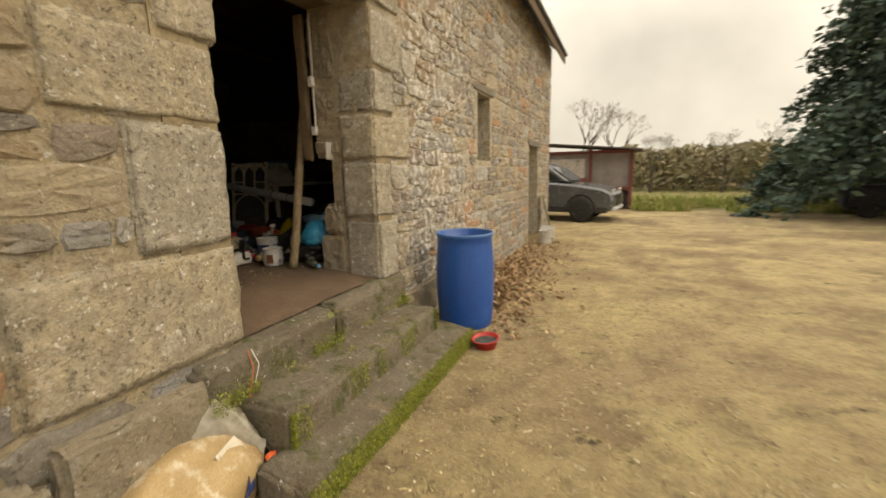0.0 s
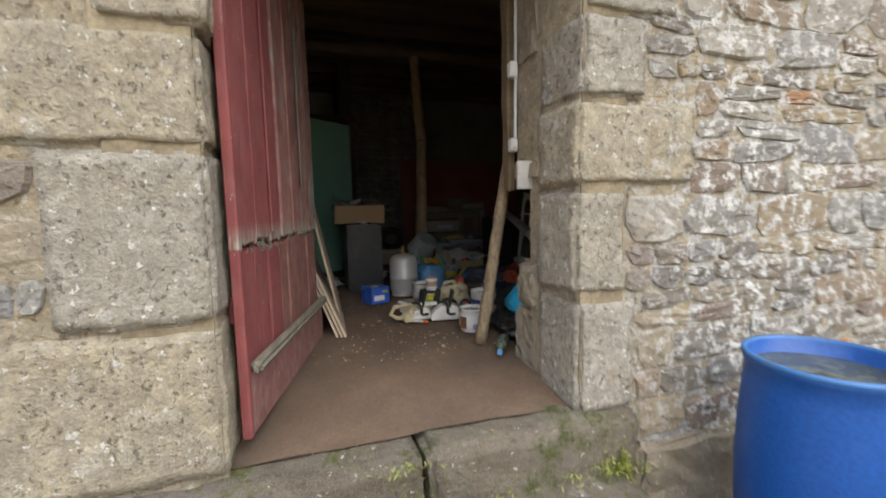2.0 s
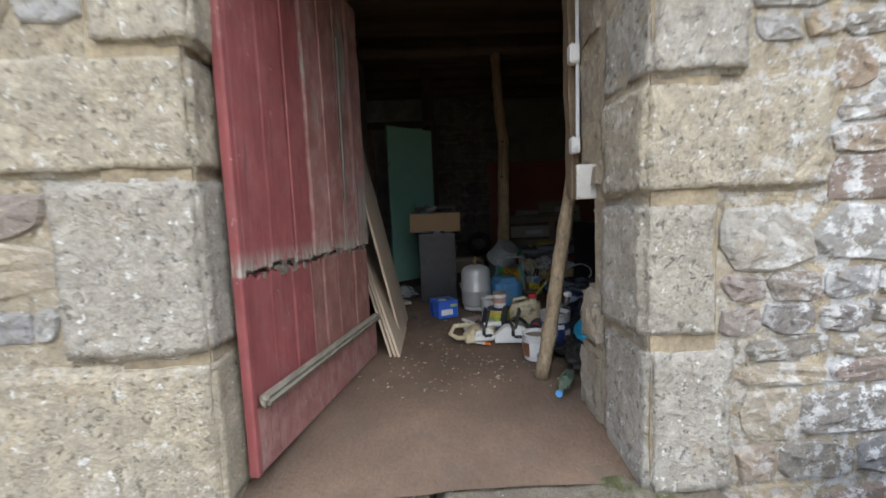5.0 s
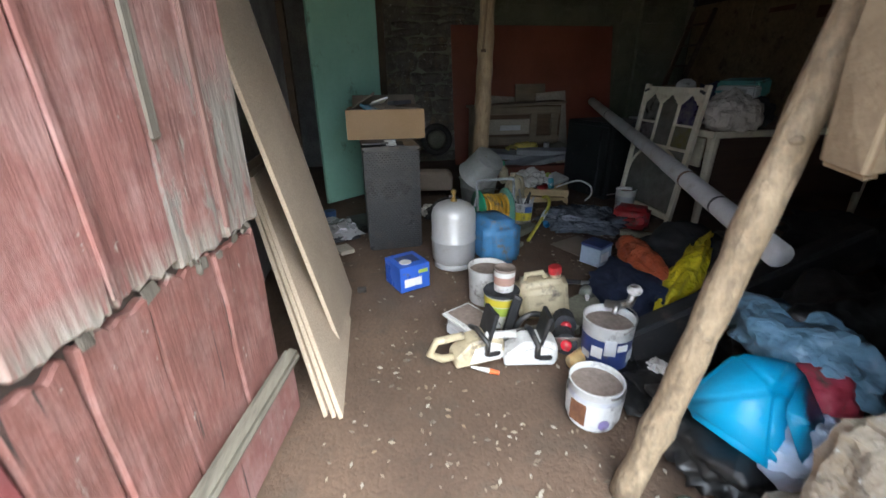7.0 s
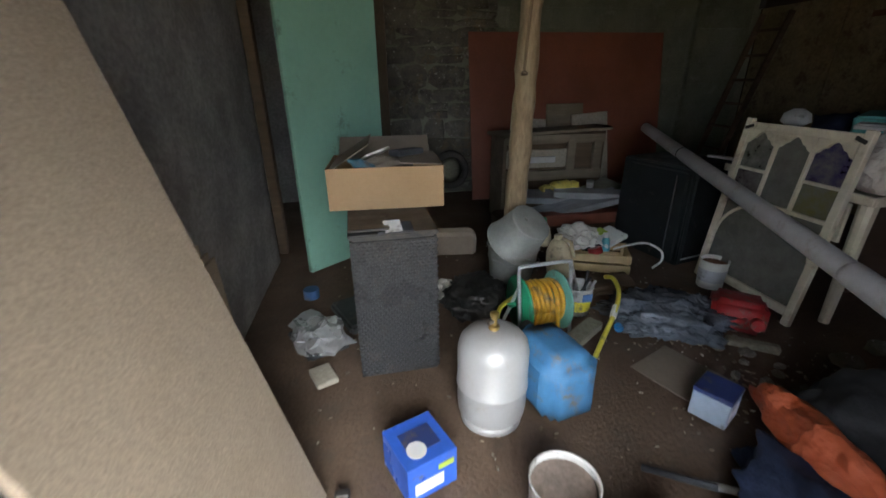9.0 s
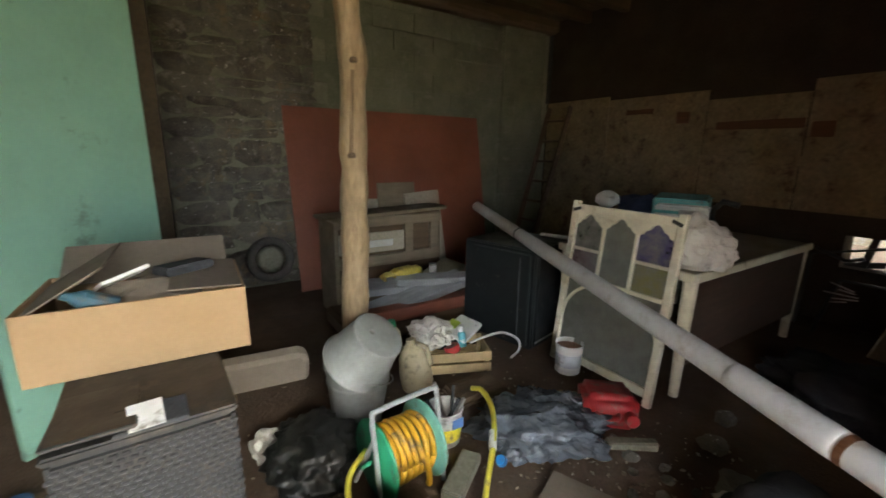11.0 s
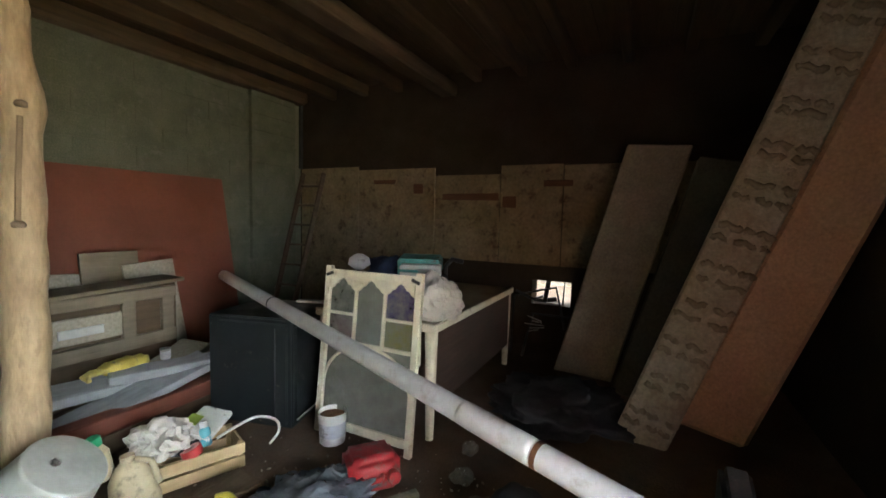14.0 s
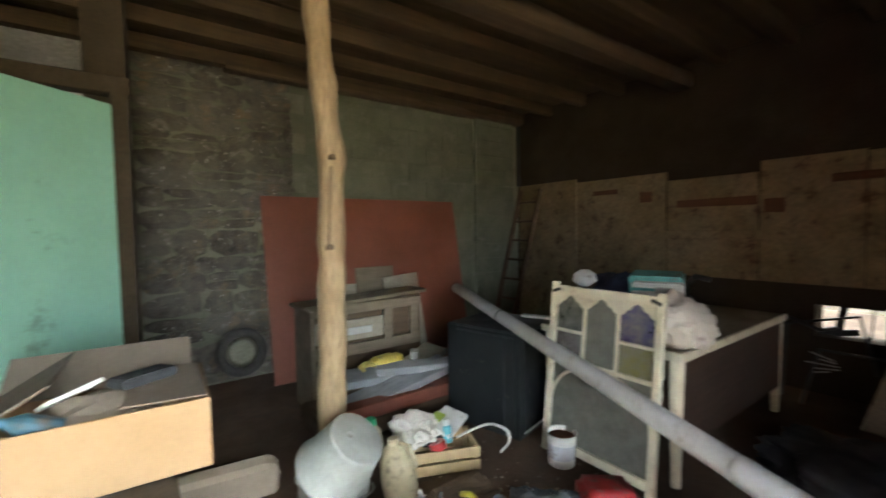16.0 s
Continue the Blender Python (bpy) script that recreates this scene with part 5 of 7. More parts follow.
part("body", lathe([(0.085, 0), (0.095, 0.02), (0.10, 0.10), (0.09, 0.20), (0.06, 0.26), (0.03, 0.29)], Matrix.Diagonal((1, 0.72, 1, 1)), 24), M_BEIGE, jug, smooth=True)
part("neck", lathe([(0.028, 0.285), (0.028, 0.315)], seg=16), M_BEIGE, jug)
part("handle", tube([(0.03, 0, 0.29), (0.09, 0, 0.27), (0.105, 0, 0.16)], 0.014, 8), M_BEIGE, jug, smooth=True)
bottle = thing("green_capped_bottle", "pale bottle with a green cap behind the jug", "bottle", pose(-3.86, 1.93, 0.20, 10, 0, 0))
part("body", lathe([(0.04, 0), (0.045, 0.02), (0.045, 0.12), (0.02, 0.17)], seg=18), M_BEIGE, bottle, smooth=True)
part("cap", lathe([(0.027, 0.165), (0.027, 0.20), (0.022, 0.205)], seg=16), M_GREEN, bottle)

crate = thing("wooden_crate", "small pale wooden crate heaped with odds and ends", "crate", pose(-3.87, 2.36, 0.0, 0, 0, -23))
for z in (0.0, 0.075):
    part("slat", box(0.012, 0.42, 0.062, pose(0.13, 0, z), 0.002), M_CRATE, crate)
    part("slat", box(0.012, 0.42, 0.062, pose(-0.13, 0, z), 0.002), M_CRATE, crate)
    for s in (-0.2, 0.2):
        part("slat", box(0.25, 0.012, 0.062, pose(0, s, z), 0.002), M_CRATE, crate)
for sx in (-0.112, 0.112):
    for sy in (-0.185, 0.185):
        part("corner_post", box(0.022, 0.022, 0.14, pose(sx, sy, 0), 0.002), M_CRATE, crate)
part("floor_slat", box(0.25, 0.40, 0.008, pose(0, 0, 0.002), 0.002), M_CRATE, crate)
tagged(part("crumpled_bag", lump(0.14, 0.14, 0.10, 0.35, 2.4, 5, pose(-3.98, 2.25, 0.13), 4, 0.3), M_WHITEBAG), "crumpled white plastic bag on the crate", "bag")
tagged(part("white_folder", box(0.17, 0.27, 0.035, pose(-3.95, 2.47, 0.17, 6, 14, 28), 0.008, 2, jit=0.004), M_PAPER), "white and green printed packet on the crate", "packet")
tagged(part("green_print_packet", box(0.07, 0.09, 0.004, pose(-3.98, 2.42, 0.222, 6, 14, 28), 0.001), M_LIME), "green leaf print on a packet", "packet")
spray2 = thing("aerosol_can", "clear and turquoise aerosol can on the crate", "spray can", pose(-3.84, 2.40, 0.12, 0, -12, 0))
part("body", lathe([(0.026, 0), (0.028, 0.01), (0.028, 0.085), (0.02, 0.10)], seg=16), plain("turquoise", (0.12, 0.45, 0.55), 0.35), spray2, smooth=True)
part("cap", lathe([(0.022, 0.10), (0.02, 0.135)], seg=14), M_GREYPVC, spray2)
tape = thing("tape_roll", "roll of red tape on the crate", "tape", pose(-3.80, 2.30, 0.125, 12, -16, 0))
part("roll", lathe([(0.048, 0), (0.05, 0.005), (0.05, 0.04), (0.046, 0.045)], seg=22), plain("red_tape", (0.62, 0.05, 0.05), 0.4), tape, smooth=True)
part("face", lathe([(0.044, 0.045), (0.002, 0.048)], seg=22), plain("pink_face", (0.66, 0.28, 0.25), 0.6), tape)
tagged(part("dark_glove", lump(0.10, 0.07, 0.04, 0.5, 4, 8, pose(-3.92, 2.30, 0.12, 0, 0, 30), 3, 0.4), M_CLOTH), "dark work glove on the crate", "glove")
tagged(part("white_cable", tube(flow([(-3.84, 2.46, 0.13), (-3.78, 2.54, 0.18), (-3.72, 2.63, 0.21), (-3.66, 2.71, 0.17), (-3.66, 2.73, 0.09), (-3.70, 2.70, 0.02)]), 0.008, 8), M_WHITE, smooth=True), "white cable curling out of the crate", "cable")
tagged(part("chopped_block", rough_block(-3.62, -3.40, 2.08, 2.42, 0.0, 0.06, 0.02, 0.02), M_BEAM), "chunk of brown firewood before the crate", "firewood")

pots = thing("filler_tub", "white and yellow filler tub full of tools", "tub", pose(-3.28, 1.90, 0, 0, 0, 0))
part("wall", lathe([(0.075, 0.0), (0.085, 0.17), (0.089, 0.172), (0.089, 0.178), (0.08, 0.176), (0.072, 0.02)], seg=26), M_WHITE, pots, smooth=True)
part("label_band", lathe([(0.0785, 0.03), (0.0825, 0.10)], seg=26, cap=False), M_YELLOW, pots)
part("print", box(0.004, 0.06, 0.05, pose(0.082, 0.02, 0.10), 0.001), plain("blue_print", (0.1, 0.2, 0.45), 0.4), pots)
for i in range(6):
    tagged(part("hand_tool", tube([(-3.28 + 0.03 * math.cos(i), 1.90 + 0.03 * math.sin(i), 0.05), (-3.28 + 0.09 * math.cos(i * 1.1 + 1), 1.90 + 0.09 * math.sin(i * 1.1 + 1), 0.22 + 0.02 * (i % 3))], 0.009, 7), M_CLOTH if i % 2 else M_METAL), "worn hand tool standing in the filler tub", "tool", "tools in the tub")
tagged(part("grey_brick", box(0.09, 0.26, 0.05, pose(-3.02, 1.82, 0, 0, 0, 35), 0.006, 2), M_SLAB2), "narrow dark grey slab on the floor", "slab")
tagged(part("grey_offcut", box(0.10, 0.20, 0.035, pose(-2.80, 1.62, 0, 0, 0, -50), 0.005), M_SLAB), "pale grey offcut on the floor", "offcut")
tagged(part("torn_card", box(0.36, 0.30, 0.006, pose(-2.62, 2.12, 0.006, 0, 1, 24), 0.002), M_CARD_IN), "flattened brown cardboard on the floor", "cardboard")
tagged(part("grey_bag", lump(0.22, 0.30, 0.10, 0.4, 2.4, 12, pose(-3.06, 2.32, 0, 0, 0, -20), 5, 0.34), M_BAG, smooth=True), "crumpled shiny grey plastic sack", "bag")
tagged(part("blue_scrap", lump(0.09, 0.06, 0.05, 0.4, 3, 15, pose(-3.26, 2.30, 0.02), 3, 0.3), plain("pale_blue_scrap", (0.3, 0.38, 0.5), 0.5)), "pale blue scrap of packaging", "scrap")
tagged(part("black_bag", lump(0.22, 0.20, 0.11, 0.3, 2.2, 17, pose(-3.45, 1.32, 0), 5, 0.24), M_BLACKBAG, smooth=True), "black plastic bag behind the hose reel", "bag")
tagged(part("white_scrap", lump(0.10, 0.07, 0.06, 0.4, 3, 18, pose(-3.62, 1.16, 0.0), 3, 0.4), M_WHITEBAG), "crumpled pale film behind the basket", "scrap")
tagged(part("curved_slab", prism([(-0.22, 0), (0.22, 0), (0.22, 0.16), (0.18, 0.21), (-0.22, 0.21)], 0.09, pose(-3.96, 1.22, 0.12, 20, 0, 84), bev=0.02), M_CARD_IN), "pale grey slab leaning behind the basket", "slab")
tagged(part("firewood_log", lathe([(0.11, 0), (0.12, 0.02), (0.12, 0.38), (0.11, 0.40)], pose(-4.1, 1.05, 0.11, 90, 0, 20), 14), M_BEAM), "dark log lying on the floor", "log")
tyre = thing("tyre_and_rim", "dusty round tyre leaning on the rubble wall", "wheel", pose(-5.9, 1.62, 0.34, 0, 80, 0))
tyre.scale = (0.8, 0.8, 0.8)
part("tyre", lathe([(0.20, -0.05), (0.25, -0.04), (0.27, 0), (0.25, 0.04), (0.20, 0.05), (0.17, 0.03), (0.17, -0.03), (0.20, -0.05)], seg=30, cap=False), surface("dusty_rubber", (0.06, 0.058, 0.055), (0.09, 0.08, 0.07), 0.9, 5, 40), tyre, smooth=True)
part("hub", lathe([(0.17, -0.01), (0.10, 0.02), (0.002, 0.025)], seg=26), M_SLAB2, tyre, smooth=True)

# red panel, bench with drawer front, grey boards, gloves
tagged(part("rust_red_board", slab_between((-5.80, 1.86, 0.0), (-5.80, 4.16, 0.0), (-6.12, 1.86, 1.76), 0.018, 0.003), M_REDPANEL), "large rust-red board leaning on the block wall", "panel")
for i, (yy, zz, w, h, mm) in enumerate(((2.45, 0.68, 0.50, 0.90, M_SLAB), (2.86, 0.68, 0.42, 1.05, M_BENCH), (3.2, 0.68, 0.42, 0.95, M_SLAB))):
    tagged(part("offcut_board", box(0.025, w, h, pose(-5.62 + 0.03 * i, yy, zz - 0.68 * (1 if i < 9 else 0), 4 * (i - 1), -8, 0), 0.004), mm), "grey offcut board leaning before the red panel", "board", "offcuts")
bench = thing("old_cupboard", "broken wooden cupboard with a panelled drawer front", "cupboard", pose(-5.2, 2.5, 0))
part("back_panel", box(0.03, 1.15, 0.80, pose(-0.05, 0.02, 0.0), 0.004), M_BEAM, bench)
part("top", box(0.30, 1.20, 0.03, pose(-0.10, 0.02, 0.80, 2, 0, 0), 0.006), M_BENCH, bench)
part("side", box(0.40, 0.035, 0.80, pose(0.06, -0.55, 0.0), 0.004), M_BENCH, bench)
part("rail", box(0.04, 1.10, 0.09, pose(0.0, 0.02, 0.70), 0.006), M_BENCH, bench)
part("rail", box(0.04, 1.10, 0.10, pose(0.0, 0.02, 0.34), 0.006), M_BENCH, bench)
for yy in (-0.50, 0.22, 0.50):
    part("stile", box(0.042, 0.09, 0.40, pose(0.001, yy, 0.38), 0.006), M_BENCH, bench)
part("drawer_panel", box(0.02, 0.62, 0.18, pose(0.01, -0.14, 0.47), 0.006), M_SLAB, bench, "pale dusty panel")
part("label_holder", box(0.012, 0.26, 0.06, pose(0.026, -0.08, 0.52), 0.003), M_GREYPVC, bench)
for i, (x, yy, z, l, w, a, mm) in enumerate(((-4.72, 2.35, 0.27, 0.85, 0.20, 4, M_GREYPLANK), (-4.58, 2.62, 0.32, 0.60, 0.12, -22, M_GREYPLANK), (-4.80, 2.86, 0.30, 0.40, 0.22, 30, M_SLAB2), (-4.55, 2.45, 0.22, 0.9, 0.22, 0, M_GREYPLANK))):
    tagged(part("grey_plank", box(w, l, 0.06, pose(x, yy, z, 6 * (i - 1), 10, a), 0.006), mm), "slate-grey plank in a stack of timber", "plank", "stacked planks")
tagged(part("red_brown_beam", box(0.12, 1.15, 0.10, pose(-4.45, 2.42, 0.13, -1, 0, 2), 0.008), timber("redwood", (0.24, 0.075, 0.045), (0.16, 0.05, 0.03), 1)), "dark red-brown beam under the stacked planks", "beam")
tagged(part("timber_baulk", box(0.55, 1.15, 0.14, pose(-4.68, 2.42, 0.0), 0.02, jit=0.012), M_BEAM), "low pile of dark timber under the planks", "timber")
glove = thing("work_gloves", "yellow rubber gloves lying on grey planks", "gloves", pose(-4.74, 2.38, 0.36))
part("palm", lump(0.07, 0.15, 0.05, 0.3, 3, 22, pose(0, 0.08, 0), 3, 0.2), plain("glove_yellow", (0.62, 0.50, 0.10), 0.6), glove, smooth=True)
for i in range(4):
    part("finger", tube([(0.01 * i, -0.02, 0.03), (0.02 * i - 0.01, -0.10 - 0.012 * i, 0.035), (0.03 * i - 0.01, -0.15, 0.01)], 0.015, 7), plain("glove_fingers", (0.60, 0.50, 0.14), 0.6), glove, smooth=True)
jar = thing("glass_jar", "small glass jar with a metal lid on the planks", "jar", pose(-4.75, 2.72, 0.35))
part("body", lathe([(0.03, 0), (0.033, 0.01), (0.033, 0.06)], seg=14), M_GREYPVC, jar)
part("lid", lathe([(0.035, 0.06), (0.035, 0.075)], seg=14), M_METAL, jar)

# black cabinet
cab = thing("black_cabinet", "black metal cabinet standing on the floor", "cabinet", pose(-4.10, 3.10, 0, 0, 0, 14))
M_CAB = plain("cabinet_black", (0.016, 0.020, 0.022), 0.42, amount=0.03)
part("body", box(0.62, 0.55, 0.72, I4, 0.01, 2), M_CAB, cab)
part("door", box(0.50, 0.02, 0.66, pose(0.03, -0.285, 0.03), 0.006, 2), M_CAB, cab)
part("trim", box(0.008, 0.012, 0.60, pose(0.20, -0.30, 0.06), 0.002), M_CLOTH, cab)
part("side_door", box(0.02, 0.50, 0.64, pose(0.315, 0, 0.03), 0.006, 2), M_CAB, cab)
part("edge_strip", box(0.010, 0.50, 0.010, pose(0.328, 0, 0.05), 0.002), M_GREYPVC, cab)
tagged(part("white_tool", box(0.05, 0.24, 0.02, pose(-3.95, 3.32, 0.735, 0, 0, -70), 0.006), M_WHITE), "white plastic strip on the black cabinet", "strip")

# gothic sash
sash = thing("window_sash", "old cream window sash with coloured glass leaning on the desk", "window sash", Matrix.Translation((-3.25, 2.985, 0.0)) @ pose(0, 0, 0, -6.2, 0, 0))
W, H, TH = 0.72, 1.04, 0.035
for x in (-W / 2 + 0.022, W / 2 - 0.022):
    part("stile", box(0.044, TH, H + 0.03, pose(x, 0, -0.0 if x < 0 else -0.0), 0.004), M_CREAM, sash)
for z, h in ((H - 0.035, 0.045), (0.05, 0.05), (0.585, 0.022)):
    part("rail", box(W - 0.09, TH, h, pose(0, 0, z), 0.003), M_CREAM, sash)
lights = ((-0.312, -0.118), (-0.098, 0.098), (0.118, 0.312))
for x in (-0.108, 0.108):
    part("mullion", box(0.020, TH * 0.9, 0.41, pose(x, 0, 0.60), 0.003), M_CREAM, sash)
for x in (-0.215, 0.215):
    part("bar", box(0.19, TH * 0.8, 0.018, pose(x, 0, 0.765), 0.003), M_CREAM, sash)
for a, b in lights:
    c, hw = (a + b) / 2, (b - a) / 2
    top = H - 0.03
    prof = [(-hw, top), (-hw, top - 0.085), (-hw + 0.02, top - 0.075), (-hw + 0.035, top - 0.055), (-hw * 0.45, top - 0.05), (-hw * 0.25, top - 0.025), (0, top - 0.012)]
    part("spandrel", prism([(c + x, z) for x, z in prof] + [(c, top)], TH * 0.8, pose(0, -TH * 0.4, 0)), M_CREAM, sash, "cusped gothic arch")
    part("spandrel", prism([(c - x, z) for x, z in prof] + [(c, top)], TH * 0.8, pose(0, -TH * 0.4, 0)), M_CREAM, sash, "cusped gothic arch")
GL = {"purple": glass("purple_glass", (0.07, 0.045, 0.20)), "olive": glass("olive_glass", (0.30, 0.28, 0.09)), "mauve": glass("mauve_glass", (0.12, 0.075, 0.085)), "smoke": glass("smoke_glass", (0.10, 0.105, 0.09)), "clear": glass("dusty_glass", (0.20, 0.21, 0.18))}
for a, b, z0, z1, g in ((-0.312, -0.118, 0.60, 0.765, "mauve"), (-0.312, -0.118, 0.78, 1.01, "smoke"), (-0.098, 0.098, 0.60, 1.01, "clear"), (0.118, 0.312, 0.60, 0.765, "olive"), (0.118, 0.312, 0.78, 1.01, "purple"), (-0.312, 0.312, 0.10, 0.59, "clear")):
    part("pane", box(b - a, 0.004, z1 - z0, pose((a + b) / 2, 0.004, z0)), GL[g], sash, g + " tinted pane")
for s in (-1, 1):
    pts = [Vector((s * (0.02 + 0.30 * math.sin(radians(q))), 0, 0.33 + 0.25 * math.cos(radians(q)))) for q in range(0, 91, 9)]
    part("arch_bar", tube(pts, 0.011, 8), M_CREAM, sash, smooth=True)
for s in (-1, 1):
    part("corner_iron", box(0.06, 0.004, 0.02, pose(s * 0.315, -TH / 2 - 0.003, H - 0.03, 0, s * 20, 0), 0.003), M_BLACK, sash)

# desk and things on it
desk = thing("desk", "white-legged desk with a dusty wooden top", "desk", pose(-3.32, 4.0, 0))
part("top", box(0.94, 1.62, 0.035, pose(0, 0, 0.705), 0.008, 2), surface("dusty_top", (0.30, 0.25, 0.18), (0.22, 0.18, 0.13), 0.7, 3, 50), desk)
part("edge", box(0.02, 1.62, 0.05, pose(0.465, 0, 0.695), 0.005), M_CREAM, desk, "cream painted edge")
part("edge", box(0.94, 0.02, 0.05, pose(0, -0.815, 0.695), 0.005), M_CREAM, desk, "cream painted edge")
for sx in (-0.42, 0.42):
    for sy in (-0.77, 0.77):
        part("leg", tube([(sx, sy, 0.70), (sx, sy, 0.45), (sx, sy, 0.0)], 0.03, 10, taper=[0.042, 0.036, 0.026]), M_CREAM, desk)
part("apron", box(0.02, 1.50, 0.50, pose(0.44, 0, 0.20), 0.004), timber("desk_side", (0.075, 0.042, 0.028), (0.05, 0.028, 0.02), 1), desk, "dark brown side panel")
dr = part("drawer_front", box(0.70, 0.02, 0.22, pose(0, -0.78, 0.46), 0.004), M_CREAM, desk)
part("knob", lathe([(0.012, 0), (0.018, 0.015), (0.014, 0.025)], pose(0, -0.79, 0.57, 90, 0, 0), 12), M_METAL, dr)
tagged(part("white_sack", lump(0.17, 0.19, 0.17, 0.3, 2, 31, pose(-2.98, 3.42, 0.74), 4, 0.3), M_WHITEBAG, smooth=True), "crumpled white sack on the desk", "bag")
radio = thing("teal_case", "teal and cream plastic case on the desk", "case", pose(-3.27, 3.74, 0.965, 8, 0, 20))
part("body", box(0.32, 0.20, 0.13, I4, 0.015, 2), M_TEAL, radio)
part("lid", box(0.30, 0.10, 0.09, pose(0.02, -0.11, 0.01), 0.012, 2), M_WHITE, radio)
part("grille", box(0.10, 0.006, 0.05, pose(0.06, -0.163, 0.03), 0.003), M_METAL, radio)
part("stripe", box(0.14, 0.006, 0.02, pose(-0.06, -0.163, 0.05), 0.003), M_TEAL, radio)
tagged(part("folded_coat", lump(0.26, 0.24, 0.22, 0.4, 2, 33, pose(-3.56, 3.82, 0.74), 4, 0.3), M_NAVY, smooth=True), "dark heap of clothes on the desk", "clothes")
tagged(part("rolled_coat", lump(0.24, 0.19, 0.155, 0.3, 2, 34, pose(-3.25, 3.76, 0.74), 4, 0.2), M_CLOTH, smooth=True), "dark bundle beside the teal case", "clothes")
lampw = thing("white_lamp", "small white cup-shaped lamp on the desk", "lamp", pose(-3.70, 3.55, 0.74))
part("stand", lathe([(0.05, 0), (0.05, 0.01), (0.012, 0.02), (0.012, 0.24)], seg=14), M_BLACK, lampw)
part("shade", lathe([(0.03, 0.24), (0.085, 0.28), (0.075, 0.33), (0.03, 0.36)], seg=22), M_WHITE, lampw, smooth=True)
tagged(part("curved_iron", tube([(-3.35, 4.35, 0.74), (-3.35, 4.35, 0.95), (-3.30, 4.38, 1.02), (-3.2, 4.4, 1.0)], 0.022, 8), M_BLACK, smooth=True), "black curved iron piece standing on the desk", "ironwork")

# long pipe lying across
P0, P1 = Vector((-5.02, 3.38, 0.845)), Vector((-1.20, 2.02, 0.56))
pipe = thing("long_pipe", "long grey plastic drain pipe lying across the clutter", "pipe")
D = (P1 - P0)
part("tube", tube([P0 + D * (i / 12) for i in range(13)], 0.045, 20), M_GREYPVC, pipe, smooth=True)
part("socket", tube([P0 + D * 0.70, P0 + D * 0.705, P0 + D * 0.775, P0 + D * 0.78], 0.05, 20, taper=[0.0455, 0.0472, 0.0472, 0.0455]), M_GREYPVC, pipe, smooth=True)
part("rust_ring", tube([P0 + D * 0.782, P0 + D * 0.787], 0.0462, 20), M_RUST, pipe)
part("joint", tube([P0 + D * 0.88, P0 + D * 0.884], 0.0462, 20), M_CLOTH, pipe)
part("joint", tube([P0 + D * 0.255, P0 + D * 0.259], 0.0462, 20), M_CLOTH, pipe)

# leaning slabs against the front wall
def leaning(name, label, bl, br, tl, mat, thick, y0, y1):
    a, b, c = Vector((bl[0], y0, bl[1])), Vector((br[0], y0, br[1])), Vector((tl[0], y1, tl[1]))
    return tagged(part(name, slab_between(a, b, c, -thick, 0.012), mat), label, "slab", "leaning slabs")


leaning("grey_slab", "long pale grey slab leaning in the corner", (-2.45, 0.0), (-1.95, -0.03), (-1.93, 2.07), M_LEAN, 0.05, 4.85, 5.0)
leaning("grey_slab", "long dark grey slab leaning behind another", (-1.93, 0.05), (-1.62, 0.0), (-1.42, 1.89), M_LEAN_DARK, 0.05, 4.45, 4.6)
lath = leaning("ribbed_slab", "pale slab with pairs of dark wavy ridges standing for shaded hollows, leaning", (-1.87, 0.02), (-1.56, 0.0), (-0.96, 2.66), M_LATH, 0.06, 3.78, 3.9)
rb = random.Random(4)
# dark ridges stand for shaded dents; the shade is in their colour
for i in range(22):
    f = 0.045 + (i // 2) * 0.088 + (0.026 if i % 2 else 0) + rb.uniform(-0.004, 0.004)
    base = Vector((-1.87, 3.778, 0.02)).lerp(Vector((-0.96, 3.898, 2.66)), f)
    x = rb.uniform(0.02, 0.06)
    while x < 0.27:
        w = min(rb.uniform(0.05, 0.14), 0.295 - x)
        pts = [base + Vector((x + w * k / 6, rb.uniform(-0.004, 0.0), 0.010 * math.sin(k * 1.4 + i) - 0.28 * (x + w * k / 6 - 0.14) + rb.uniform(-0.004, 0.004))) for k in range(7)]
        part("ridge", tube(pts, 0.012, 6, taper=[rb.uniform(0.010, 0.022) for _ in pts]), M_HOLLOW, lath, smooth=True)
        x += w + rb.uniform(0.01, 0.05)
tagged(part("terracotta_board", slab_between((-1.52, 3.86, 0.16), (-1.15, 3.86, 0.08), (-0.65, 3.98, 2.56), -0.06, 0.028), M_TERRA), "wide terracotta coloured board leaning on the front wall", "slab", "leaning slabs")

# right wall: dusty boarding, strips, bar, ladder, low opening with lattice
r2 = random.Random(9)
for x0, x1, z0, z1 in ((-6.2, -5.2, 0.0, 2.03), (-5.19, -4.06, 0.0, 1.985), (-4.05, -3.24, 0.9, 1.89), (-3.23, -2.55, 0.9, 1.985), (-2.54, -1.2, 0.9, 1.97)):
    part("boarding_panel", span(x0, x1, RIGHT_Y - 0.022, RIGHT_Y - 0.002, z0, z1, 0.003), M_OSB, wall_right)
for x0, x1, z, h in ((-3.95, -3.25, 1.60, 0.075), (-3.2, -3.05, 1.52, 0.12), (-4.95, -4.62, 1.80, 0.05), (-4.35, -4.22, 1.68, 0.11), (-2.75, -2.45, 1.75, 0.06)):
    part("dark_patch", span(x0, x1, RIGHT_Y - 0.028, RIGHT_Y - 0.023, z, z + h, 0.002, 1, None, 0.006), timber("red_brown_board", (0.15, 0.065, 0.03), (0.10, 0.045, 0.022), 0), wall_right)
